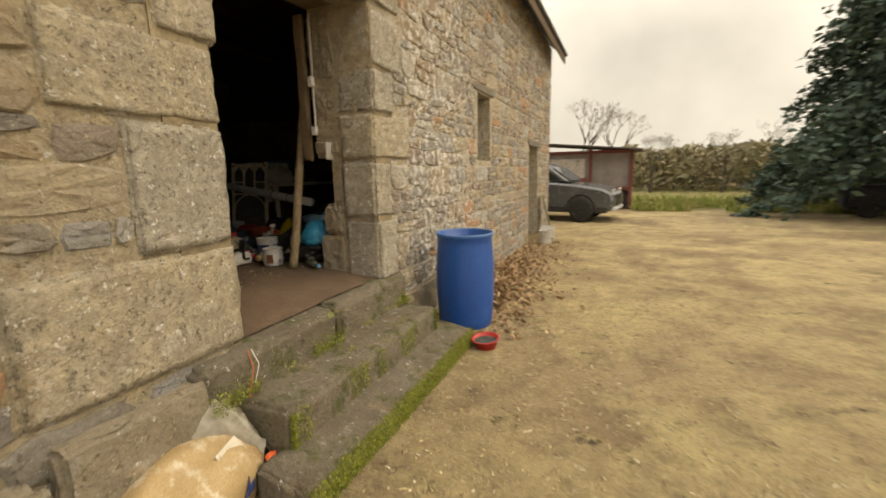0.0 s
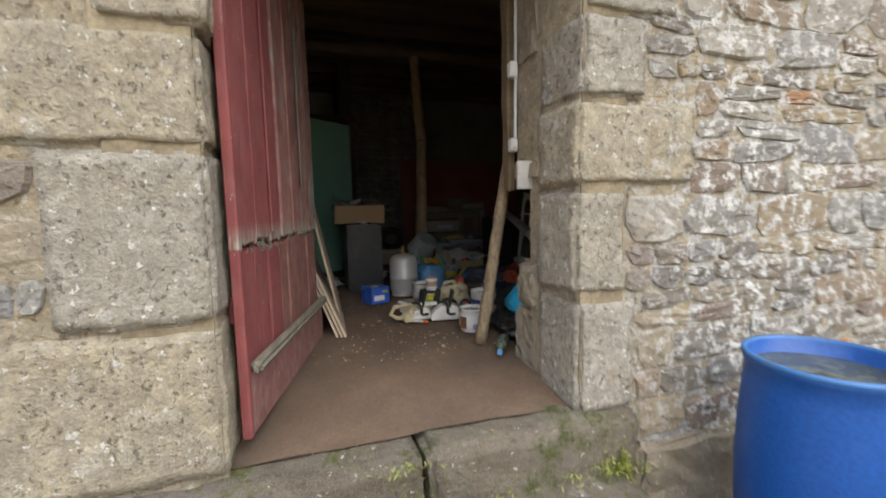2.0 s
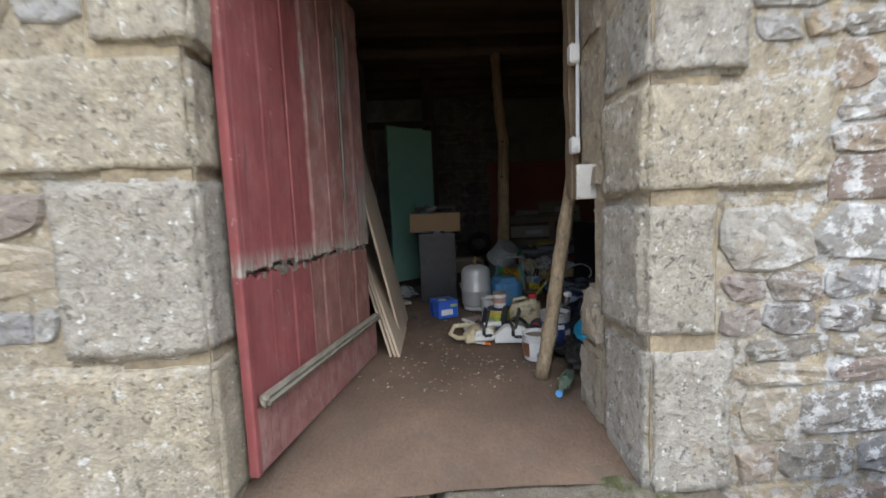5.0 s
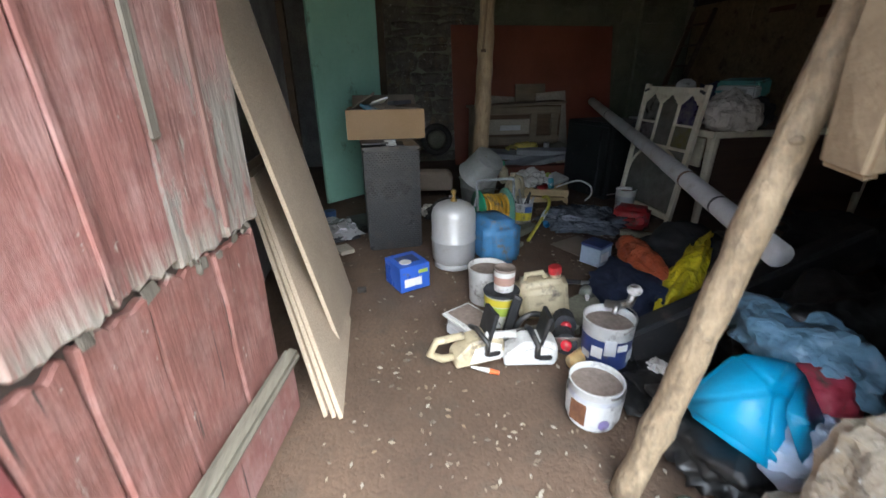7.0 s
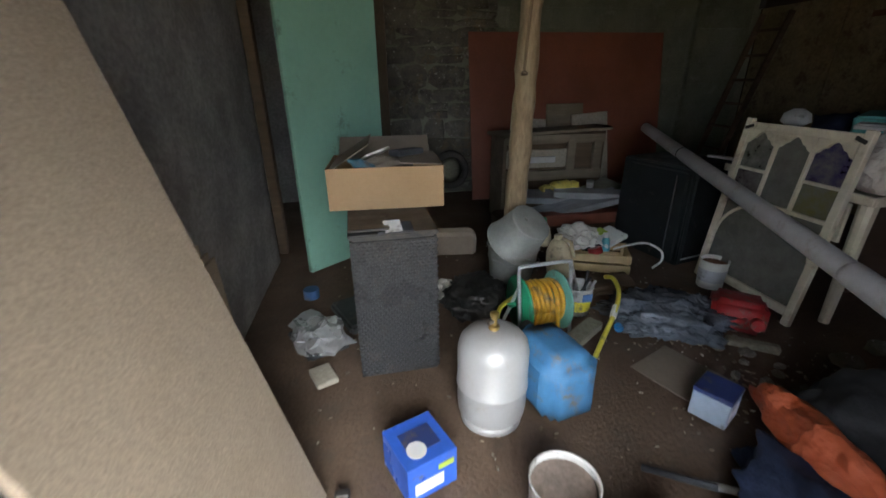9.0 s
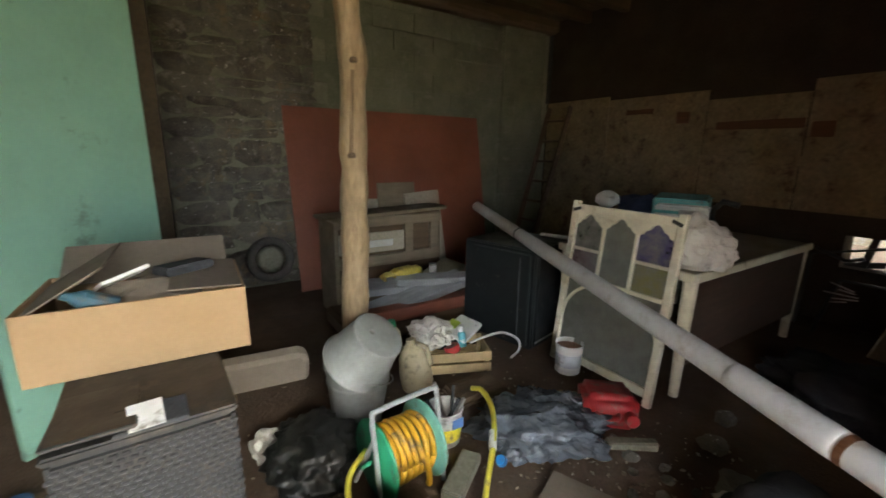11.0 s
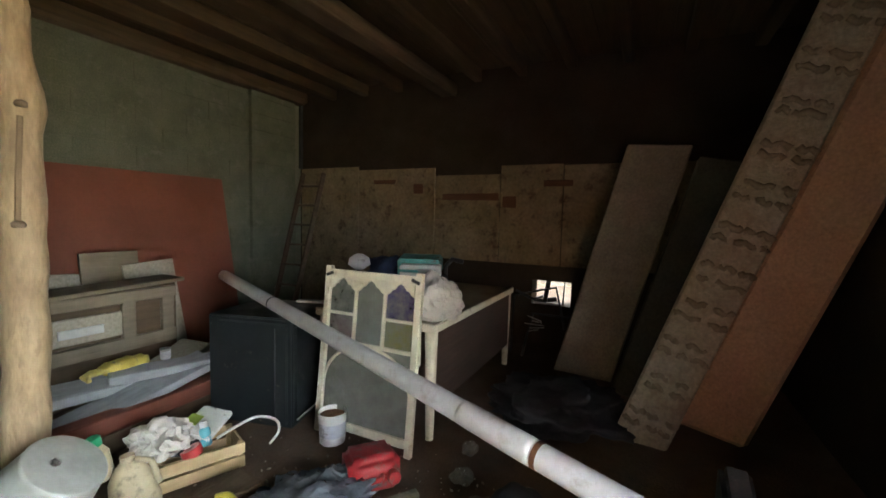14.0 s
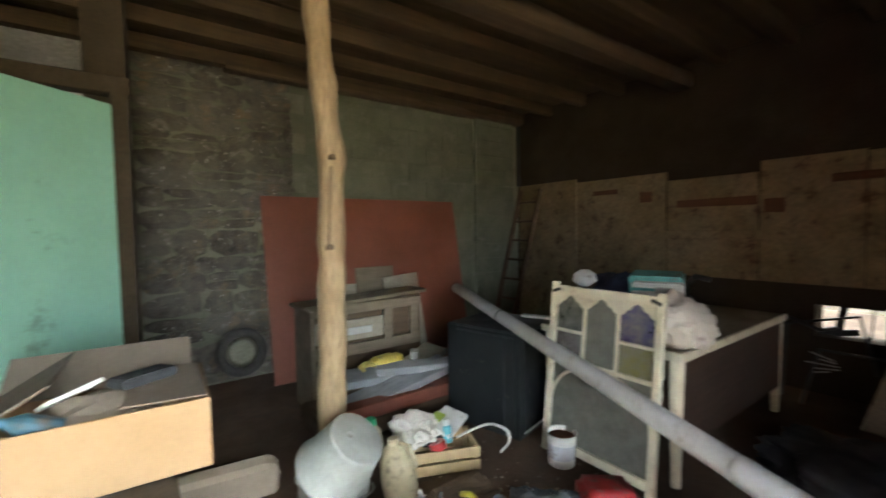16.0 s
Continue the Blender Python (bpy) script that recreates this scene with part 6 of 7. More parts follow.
part("batten", span(-4.05, -2.95, RIGHT_Y - 0.040, RIGHT_Y - 0.023, 1.28, 1.36, 0.004, 1, None, 0.004), M_OSB, wall_right)
tagged(part("iron_bar", span(-6.22, -6.18, RIGHT_Y - 0.06, RIGHT_Y - 0.01, 2.03, 3.0, 0.004), M_BLACK), "black upright iron bar in the corner", "bar")
ladder = thing("ladder", "short dark wooden ladder leaning in the corner", "ladder")
LA, LB = (Vector((-6.12, 4.85, 0.0)), Vector((-6.05, 5.36, 1.95))), (Vector((-5.78, 4.85, 0.0)), Vector((-5.70, 5.38, 1.95)))
for p, q in (LA, LB):
    part("rail", box(0.06, 0.035, (q - p).length, aim(p, q), 0.004), M_BEAM, ladder)
for i in range(7):
    f = 0.1 + i * 0.135
    part("rung", tube([LA[0].lerp(LA[1], f), LB[0].lerp(LB[1], f)], 0.016, 8), M_BEAM, ladder)
grate = thing("iron_grate", "dark bent iron grate across the bright low opening", "grate", pose(-2.63, RIGHT_Y + 0.12, 0.47))
for x, w, tilt in ((-0.09, 0.05, 9), (0.11, 0.014, 3)):
    part("bar", box(w, 0.016, 0.265, pose(x, 0, 0, 0, tilt, 0), 0.003), M_BLACK, grate)
part("cross_bar", box(0.26, 0.014, 0.05, pose(-0.08, 0.012, 0.0, 0, -12, 0), 0.003), M_BLACK, grate)

old_bike = thing("metal_frame_chair", "dark metal frame with silvery mesh before the opening", "metal frame", pose(-2.62, 5.2, 0))
for p in ([(-0.35, 0, 0.0), (-0.33, 0, 0.6), (0.1, 0, 0.72), (0.2, 0, 0.3)], [(-0.2, -0.1, 0), (-0.1, -0.1, 0.45), (0.3, -0.1, 0.45), (0.35, -0.1, 0)], [(-0.3, -0.05, 0.66), (-0.1, -0.1, 0.60), (0.0, -0.12, 0.64)]):
    part("frame_tube", tube(p, 0.014, 8), M_BLACK, old_bike, smooth=True)
for i in range(5):
    part("mesh_wire", box(0.10 + 0.05 * (i % 3), 0.006, 0.010, pose(-0.08 + 0.03 * (i % 2), -0.12, 0.28 + 0.03 * i, 0, 8 * (i - 2), 0), 0.002), M_METAL, old_bike)

# floor clutter in the dark
rr = random.Random(21)
for i, (x, yy, s) in enumerate(((-2.55, 2.95, 0.09), (-2.35, 2.72, 0.13), (-2.20, 2.90, 0.12), (-2.05, 2.65, 0.10), (-2.72, 2.55, 0.05), (-2.5, 2.45, 0.05), (-1.9, 2.95, 0.11), (-2.62, 3.22, 0.08), (-2.60, 2.62, 0.035), (-2.66, 2.48, 0.03), (-2.55, 2.56, 0.04), (-2.78, 2.44, 0.03), (-2.45, 2.60, 0.03), (-2.84, 2.60, 0.035), (-2.58, 2.36, 0.04), (-2.40, 2.50, 0.05), (-2.16, 2.42, 0.06), (-2.92, 2.66, 0.03))):
    tagged(part("field_stone", lump(s * 0.7, s * 0.56, s * 0.45, 0.4, 1.6, 40 + i, pose(x, yy, 0, 0, 0, rr.uniform(0, 180)), 3, 0.15), M_STONEGREY), "rough grey field stone on the floor", "stone", "loose stones")
tagged(part("tile_shard", box(0.24, 0.05, 0.04, pose(-2.76, 2.62, 0.0, 0, 0, 55), 0.008, jit=0.004), M_SLAB2), "pale stick on the dark floor", "stick")
tagged(part("aluminium_strip", box(0.30, 0.035, 0.012, pose(-2.25, 3.95, 0.10, 0, 4, 8), 0.003), M_METAL), "thin aluminium strip on the dark clutter", "strip")
tagged(part("dark_tarp", lump(0.45, 0.42, 0.12, 0.45, 2.4, 51, pose(-2.25, 4.0, 0), 5, 0.24), M_CLOTH, smooth=True), "dark tarpaulin heap on the floor", "tarpaulin")
tagged(part("aluminium_strip", box(0.15, 0.03, 0.02, pose(-1.66, 2.98, 0.13, 0, -6, 20), 0.003), M_METAL), "short shiny metal strip on the floor", "strip")
cratep = thing("plastic_crate", "dirty white slotted plastic crate on the floor", "crate", pose(-1.45, 2.92, 0.0, 0, 0, 14))
part("rim", box(0.5, 0.03, 0.03, pose(0, -0.15, 0.17), 0.005), M_WHITEBAG, cratep)
part("wall", box(0.5, 0.012, 0.05, pose(0, -0.15, 0.02), 0.003), M_WHITEBAG, cratep)
for i in range(12):
    part("slat", box(0.018, 0.010, 0.11, pose(-0.23 + i * 0.042, -0.15, 0.065), 0.002), M_WHITEBAG, cratep)
part("tray", box(0.5, 0.30, 0.02, pose(0, 0, 0.0), 0.005), M_CLOTH, cratep)
tagged(part("rag", lump(0.10, 0.07, 0.05, 0.4, 3, 55, pose(-2.28, 2.62, 0.0), 3, 0.3), M_WHITEBAG), "pale rag on the floor", "rag")

# heap of bags and tools by the jamb
tagged(part("grey_stone_slab", box(0.22, 0.34, 0.05, pose(-1.80, 1.68, 0.0, 0, 0, 24), 0.01, 2, jit=0.004), M_SLAB2), "smooth dark grey slab on the floor", "slab")
box2 = thing("small_carton", "small pale blue and white carton on the floor", "box", pose(-2.40, 2.08, 0, 0, 0, 30))
part("body", box(0.14, 0.14, 0.12, I4, 0.004), plain("pale_carton", (0.42, 0.5, 0.6), 0.5), box2)
part("label", box(0.004, 0.09, 0.06, pose(0.071, -0.01, 0.03), 0.001), M_PAPER, box2)
part("lid", box(0.145, 0.145, 0.02, pose(0, 0, 0.12), 0.003), M_DARKBLUE, box2)
cup = thing("paper_cup", "white, red and blue drink cup lying in the clutter", "cup", pose(-1.95, 2.32, 0.12, 70, 0, 40))
part("cup", lathe([(0.035, 0), (0.05, 0.11)], seg=18), M_PAPER, cup, smooth=True)
part("band", lathe([(0.041, 0.03), (0.047, 0.075)], Matrix.Diagonal((1.02, 1.02, 1, 1)), 18, cap=False), M_REDP, cup)
flask = thing("glass_flask", "small clear bottle with a white tip lying on the floor", "bottle", pose(-1.98, 1.80, 0.04, 80, 0, 60))
part("body", lathe([(0.04, 0), (0.045, 0.02), (0.045, 0.08), (0.015, 0.11)], seg=18), GL["clear"], flask, smooth=True)
part("tip", lathe([(0.012, 0.11), (0.008, 0.17)], seg=10), M_WHITE, flask)
for i in range(4):
    tagged(part("hand_tool", tube([(-2.2 + 0.06 * i, 1.62 + 0.10 * i, 0.02), (-2.06 + 0.03 * i, 1.80 + 0.07 * i, 0.05)], 0.012, 8), M_METAL if i % 2 else M_CLOTH), "worn hand tool lying on the floor", "tool", "tools on the floor")
tagged(part("orange_bag", lump(0.07, 0.29, 0.10, 0.3, 1.6, 61, pose(-2.05, 2.13, 0.10, 0, 20, 78), 4, 0.2), M_ORANGE, smooth=True), "folded orange tarpaulin on a navy bag", "tarpaulin")
tagged(part("navy_bag", lump(0.20, 0.32, 0.11, 0.3, 2, 62, pose(-1.86, 2.00, 0, 0, 0, 70), 5, 0.24), M_NAVY, smooth=True), "navy blue cloth bag on the floor", "bag")
tagged(part("dark_coat", lump(0.28, 0.30, 0.20, 0.3, 1.6, 63, pose(-2.05, 2.46, 0), 5, 0.14), M_BLACKCLOTH, smooth=True), "charcoal coat heaped over bags", "coat")
tagged(part("yellow_bag", lump(0.07, 0.34, 0.09, 0.4, 2.0, 64, pose(-1.80, 2.24, 0.13, 18, 0, 36), 4, 0.25), M_YBAG, smooth=True), "bright yellow plastic bag in the heap", "bag")
tagged(part("green_net", lump(0.14, 0.12, 0.12, 0.3, 2, 65, pose(-1.85, 2.70, 0.08), 3, 0.2), plain("dull_green", (0.05, 0.10, 0.08), 0.7), smooth=True), "dull green netting in the heap", "net")
tagged(part("sooty_beam", box(0.20, 0.10, 1.15, aim((-1.42, 1.66, 0.07), (-1.42, 2.62, 0.42)), 0.02, 2, jit=0.006), M_BLACK), "dark sooty beam lying on the heap", "beam")
tagged(part("black_sheet", lump(0.34, 0.30, 0.035, 0.5, 2.0, 75, pose(-1.20, 1.84, 0, 0, 0, 20), 5, 0.3), M_BLACKBAG, smooth=True), "black plastic sheet lying flat beside the paint cans", "sheet")
tagged(part("black_bag", lump(0.34, 0.42, 0.30, 0.3, 2, 66, pose(-1.02, 2.25, 0), 5, 0.24), M_BLACKBAG, smooth=True), "black rubbish bag beside the doorway", "bag")
tagged(part("black_bag", lump(0.24, 0.26, 0.15, 0.3, 2, 67, pose(-0.92, 1.76, 0), 5, 0.24), M_BLACKBAG, smooth=True), "slack black rubbish bag behind the pole", "bag")
cyan = thing("cyan_bag", "bright cyan folded plastic bag on the heap beside the doorway", "bag", pose(-0.90, 1.68, 0.22, 0, 0, 20))




def folded(points, bev):
    """A stiff folded film: the hull of a few corners, with soft folds."""
    b = bmesh.new()
    for p in points:
        b.verts.new(p)
    bmesh.ops.convex_hull(b, input=b.verts[:])
    bmesh.ops.bevel(b, geom=b.edges[:], offset=bev, segments=3, affect="EDGES")
    return b


part("film", folded([(0.15, -0.17, 0.02), (0.17, -0.05, -0.10), (0.15, 0.15, -0.04), (0.10, 0.17, 0.10), (0.07, 0.06, 0.20), (0.09, -0.08, 0.18), (-0.12, -0.14, 0.0), (-0.12, 0.14, 0.05), (-0.05, 0.0, 0.18), (0.0, 0.0, -0.12)], 0.018), M_CYAN, cyan, smooth=True)
part("folded_flap", folded([(0.09, 0.04, 0.20), (0.12, -0.13, 0.16), (0.19, -0.12, 0.03), (0.19, 0.05, 0.05), (0.12, 0.0, 0.12)], 0.010), M_CYAN, cyan, smooth=True)
tagged(part("white_blue_pack", lump(0.13, 0.15, 0.11, 0.3, 2, 69, pose(-0.76, 1.76, 0.14), 4, 0.3), crumpled("pack_blue", (0.42, 0.52, 0.66), 0.4), smooth=True), "white and blue plastic packaging", "packaging")
tagged(part("red_pack", lump(0.09, 0.09, 0.08, 0.3, 2, 70, pose(-0.84, 1.84, 0.26), 4, 0.3), plain("pack_red", (0.5, 0.06, 0.10), 0.4), smooth=True), "red and white crisp packet on the heap", "packet")
tagged(part("blue_film", lump(0.20, 0.13, 0.10, 0.4, 2, 71, pose(-0.98, 1.95, 0.30), 4, 0.35), crumpled("film_blue", (0.16, 0.30, 0.42), 0.32), smooth=True), "pale blue plastic film on the black bag", "film")
gb = thing("green_bottle", "green glass bottle lying at the foot of the pole", "bottle", pose(-0.78, 1.45, 0.04, 90, 0, 60))
part("body", lathe([(0.034, 0), (0.036, 0.01), (0.036, 0.14), (0.014, 0.20), (0.014, 0.24)], seg=18), glass("bottle_green", (0.03, 0.12, 0.05)), gb, smooth=True)
part("cap", lathe([(0.016, 0.235), (0.016, 0.255)], seg=12), plain("cap_blue", (0.1, 0.3, 0.6), 0.4), gb)

tagged(part("white_scrap", lump(0.045, 0.035, 0.03, 0.5, 3, 76, pose(-1.30, 1.74, 0.035), 3, 0.4), M_WHITEBAG), "torn white paper scrap on the black sheet", "scrap")

# trays by the green door
tray = thing("silver_tray", "crumpled silver foil tray on the floor by the green door", "tray", pose(-3.20, 0.40, 0.02, 0, 0, 30))
part("pan", box(0.30, 0.22, 0.03, I4, 0.01, 2, jit=0.006), M_CLOTH, tray)
part("foil", lump(0.17, 0.13, 0.06, 0.5, 3, 72, pose(0, 0, 0.02), 3, 0.5), plain("foil", (0.6, 0.61, 0.63), 0.3, 0.6), tray)
tagged(part("black_tray", box(0.34, 0.26, 0.06, pose(-3.45, 0.62, 0, 0, 0, 24), 0.015, 2), M_BLACK), "black plastic tray on the floor", "tray")
tagged(part("grey_tile", box(0.14, 0.10, 0.03, pose(-2.92, 0.45, 0, 0, 0, 24), 0.005), M_SLAB), "small grey tile on the floor", "tile")
tagged(part("plastic_pot", lathe([(0.05, 0), (0.05, 0.06)], pose(-3.75, 0.30, 0, 0, 0, 0), 18), plain("navy_cap", (0.05, 0.12, 0.28), 0.5)), "dull blue plastic pot by the partition", "pot")
tagged(part("brass_hinge", box(0.03, 0.05, 0.03, pose(-2.28, 0.57, 0), 0.004), plain("hinge_black", (0.04, 0.035, 0.03), 0.5)), "small dark metal piece by the leaning boards", "metal piece")

# crumbs and chips on the floor
r3 = random.Random(31)
v_, f_ = [], []
for i in range(980):
    if i < 170:
        x, yy = -0.75 - abs(r3.gauss(0, 0.6)), r3.gauss(0.95, 0.35)
    else:
        x, yy = (r3.uniform(-4.5, -0.7), r3.uniform(0.45, 3.0)) if i % 3 else (r3.gauss(-2.7, 0.3), r3.gauss(2.45, 0.25))
    if yy < 0.25 or yy > 3.2:
        continue
    s, a = r3.uniform(0.003, 0.0085), r3.uniform(0, 6.28)
    c0 = Vector((x, yy, -0.004 + r3.uniform(0, 0.006)))
    q = [c0 + Vector((s * math.cos(a + k * 1.57) * (1.6 if k % 2 else 0.8), s * math.sin(a + k * 1.57) * (1.6 if k % 2 else 0.8), 0.0)) for k in range(4)]
    n0 = len(v_)
    v_ += q + [p + Vector((0, 0, s * r3.uniform(0.3, 0.8))) for p in q]
    f_ += [[n0 + 4, n0 + 5, n0 + 6, n0 + 7]] + [[n0 + k, n0 + (k + 1) % 4, n0 + 4 + (k + 1) % 4, n0 + 4 + k] for k in range(4)]
me = bpy.data.meshes.new("wood_chips")
me.from_pydata(v_, [], f_)
me.materials.append(masonry("chips", [(0.44, 0.36, 0.25), (0.26, 0.18, 0.11), (0.12, 0.09, 0.06), (0.50, 0.44, 0.35), (0.20, 0.145, 0.09)], island=True, speck=0.1))
tagged(new("wood_chips", me), "pale chips and crumbs scattered on the earth floor", "chips", kind="stuff")

# ---- the yard ----
barrel = thing("water_barrel", "tall blue plastic barrel full of water beside the steps", "barrel", pose(0.48, 2.31, GROUND - 0.005))
M_BARREL = surface("barrel_blue", (0.004, 0.092, 0.40), (0.004, 0.078, 0.35), 0.42, 1.5, 60, relief=0.03, dirt=(0.02, 0.10, 0.36), dirt_amount=0.25)
part("body", lathe([(0.255, 0.0), (0.268, 0.02), (0.278, 0.10), (0.292, 0.30), (0.297, 0.49), (0.292, 0.68), (0.280, 0.86), (0.276, 0.93), (0.284, 0.94), (0.284, 0.965), (0.276, 0.972), (0.268, 0.965), (0.268, 0.86)], seg=48), M_BARREL, barrel, smooth=True)
part("rim", lathe([(0.284, 0.955), (0.290, 0.962), (0.288, 0.978), (0.270, 0.978), (0.270, 0.955)], seg=48, cap=False), plain("rim_blue", (0.04, 0.16, 0.42), 0.5), barrel, "pale scuffed rim", smooth=True)
wm, wn2, wl2, wb = mat_base("still_water")
wl2.new(mix(wn2, wl2, noise_fac(wn2, wl2, coords(wn2, wl2), 14, 0.45, 0.6), (0.05, 0.06, 0.05), (0.10, 0.11, 0.09)), wb.inputs["Base Color"])
wb.inputs["Roughness"].default_value = 0.06
part("water", lathe([(0.269, 0.90), (0.002, 0.901)], seg=48, cap=False), wm, barrel, "murky rainwater with floating bits")
bowl = thing("red_bowl", "small red plastic bowl with dirty water beside the barrel", "bowl", pose(0.87, 1.78, GROUND - 0.01, 4, -3, 0))
part("shell", lathe([(0.075, 0), (0.085, 0.004), (0.115, 0.10), (0.128, 0.105), (0.128, 0.112), (0.112, 0.112), (0.082, 0.012), (0.001, 0.01)], seg=30, cap=False), plain("bowl_red", (0.50, 0.03, 0.03), 0.45), bowl, smooth=True)
part("water", lathe([(0.105, 0.085), (0.001, 0.086)], seg=28, cap=False), wm, bowl)
part("handle", box(0.05, 0.04, 0.008, pose(-0.13, 0.0, 0.10), 0.003), plain("bowl_red_lug", (0.50, 0.03, 0.03), 0.45), bowl)
tubw = thing("white_tub", "square white plastic tub by the far doorway", "tub", pose(0.36, 8.1, GROUND - 0.01, 0, 0, 12))
for nm, sx, sy, x0, y0 in (("side", 0.30, 0.012, 0, -0.15), ("side", 0.30, 0.012, 0, 0.15), ("side", 0.012, 0.30, -0.15, 0), ("side", 0.012, 0.30, 0.15, 0)):
    part(nm, box(sx, sy, 0.30, pose(x0, y0, 0), 0.004), M_WHITE, tubw)
part("base", box(0.29, 0.29, 0.012, I4, 0.003), M_WHITE, tubw)

sack = thing("feed_sack", "plump tan woven feed sack lying against the step", "sack", pose(0.15, -0.50, GROUND - 0.02, 0, 0, 20))
M_SACK = surface("woven_sack", (0.50, 0.36, 0.20), (0.44, 0.31, 0.16), 0.55, 4, 130, relief=0.12, dirt=(0.56, 0.50, 0.40), dirt_amount=0.35)
b = lump(0.27, 0.36, 0.24, 0.16, 1.5, 81, I4, 5, 0.06)
part("bag", b, M_SACK, sack, smooth=True)
part("print_patch", prism([(-0.05, 0), (0.03, 0.0), (0.045, 0.05), (0.005, 0.03), (0.0, 0.09), (-0.02, 0.03)], 0.006, pose(0.27, 0.02, 0.12, 0, 0, 90), bev=0.001), M_DARKBLUE, sack, "dark blue print")
part("print_patch", box(0.006, 0.16, 0.09, pose(0.20, 0.06, 0.27, 0, -42, 0), 0.002), plain("sack_white", (0.62, 0.57, 0.48), 0.6), sack, "pale printed patch")
film = thing("plastic_bag", "torn clear plastic bag draped over the feed sack", "bag", pose(0.10, -0.30, -0.50, 0, 0, 0))
fb = bmesh.new()
gv2 = [[None] * 15 for _ in range(15)]
for i in range(15):
    for j in range(15):
        u, w2 = i / 14 - 0.5, j / 14 - 0.5
        x, yy = u * 0.40, w2 * (0.42 - 0.30 * (i / 14))
        z = 0.34 - 1.0 * abs(u + 0.15) * 0.55 - abs(w2) * 0.25 + 0.05 * noise.noise(Vector((u * 7, w2 * 7, 2))) + 0.02 * noise.noise(Vector((u * 19, w2 * 19, 5)))
        gv2[i][j] = fb.verts.new((x, yy + 0.22 * max(u, 0), z))
        if i and j:
            fb.faces.new((gv2[i - 1][j - 1], gv2[i][j - 1], gv2[i][j], gv2[i - 1][j]))
got = bmesh.ops.solidify(fb, geom=fb.faces[:], thickness=0.003)
fm, fn_, fl_, fb_ = mat_base("clear_film")
fl_.new(mix(fn_, fl_, noise_fac(fn_, fl_, coords(fn_, fl_), 20), (0.62, 0.60, 0.54), (0.42, 0.38, 0.30)), fb_.inputs["Base Color"])
fb_.inputs["Roughness"].default_value, fb_.inputs["Transmission Weight"].default_value = 0.3, 0.25
part("film", fb, fm, film, smooth=True)
twine = thing("baling_twine", "orange baling twine hanging beside the door sill", "twine", pose(0.055, -0.02, -0.06))
part("strand", tube([(0.05, -0.06, -0.02), (0.075, -0.055, -0.12), (0.07, -0.09, -0.25), (0.09, -0.12, -0.38), (0.14, -0.14, -0.50)], 0.004, 6), plain("orange_twine", (0.55, 0.17, 0.08), 0.7), twine)
part("strand", tube([(0.055, -0.04, -0.02), (0.09, -0.03, -0.10), (0.085, -0.06, -0.2)], 0.003, 6), M_WHITE, twine)
part("tuft", lump(0.02, 0.035, 0.015, 0.5, 4, 82, pose(0.30, -0.20, -0.50), 2), plain("orange_tuft", (0.75, 0.13, 0.04), 0.6), twine)

# mossy footing slabs at the wall's base
for i, (y0, y1, x1, z1) in enumerate(((-3.0, -1.75, 0.16, -0.30), (-1.72, -0.95, 0.12, -0.22), (-0.93, -0.20, 0.10, -0.14), (1.78, 2.6, 0.05, -0.30))):
    part("footing_stone", rough_block(-0.1, x1, y0, y1, -0.9, z1, 0.03, 0.03, 6, i + 50), M_JAMB, wall)

# parked car behind the barn's end
car = thing("parked_car", "dark grey crossover car parked behind the barn", "car", pose(-0.55, 12.6, GROUND, 0, 0, -8))
car.scale = (1.06, 1.06, 1.12)
M_CAR = plain("car_paint", (0.15, 0.16, 0.175), 0.22, 0.5, relief=0.0, amount=0.1)
M_CARGLASS = plain("car_glass", (0.02, 0.025, 0.03), 0.08, relief=0.0, amount=0.02)
M_TYRE = plain("tyre", (0.02, 0.02, 0.02), 0.85)
M_RIM = plain("alloy", (0.35, 0.35, 0.36), 0.35, 0.8)
prof = [(-2.25, 0.45), (-2.28, 0.75), (-2.20, 1.02), (-1.2, 1.08), (0.55, 1.06), (1.30, 1.00), (1.95, 0.90), (2.20, 0.78), (2.27, 0.55), (2.20, 0.32), (1.85, 0.26), (-1.95, 0.26)]
part("body", prism(prof, 1.80, pose(0, -0.90, 0), bev=0.06), M_CAR, car)
b = prism([(-2.05, 1.03), (-1.75, 1.50), (-1.1, 1.66), (-0.1, 1.66), (0.45, 1.48), (1.05, 1.06)], 1.52, pose(0, -0.76, 0), bev=0.05)
part("cabin", b, M_CAR, car)
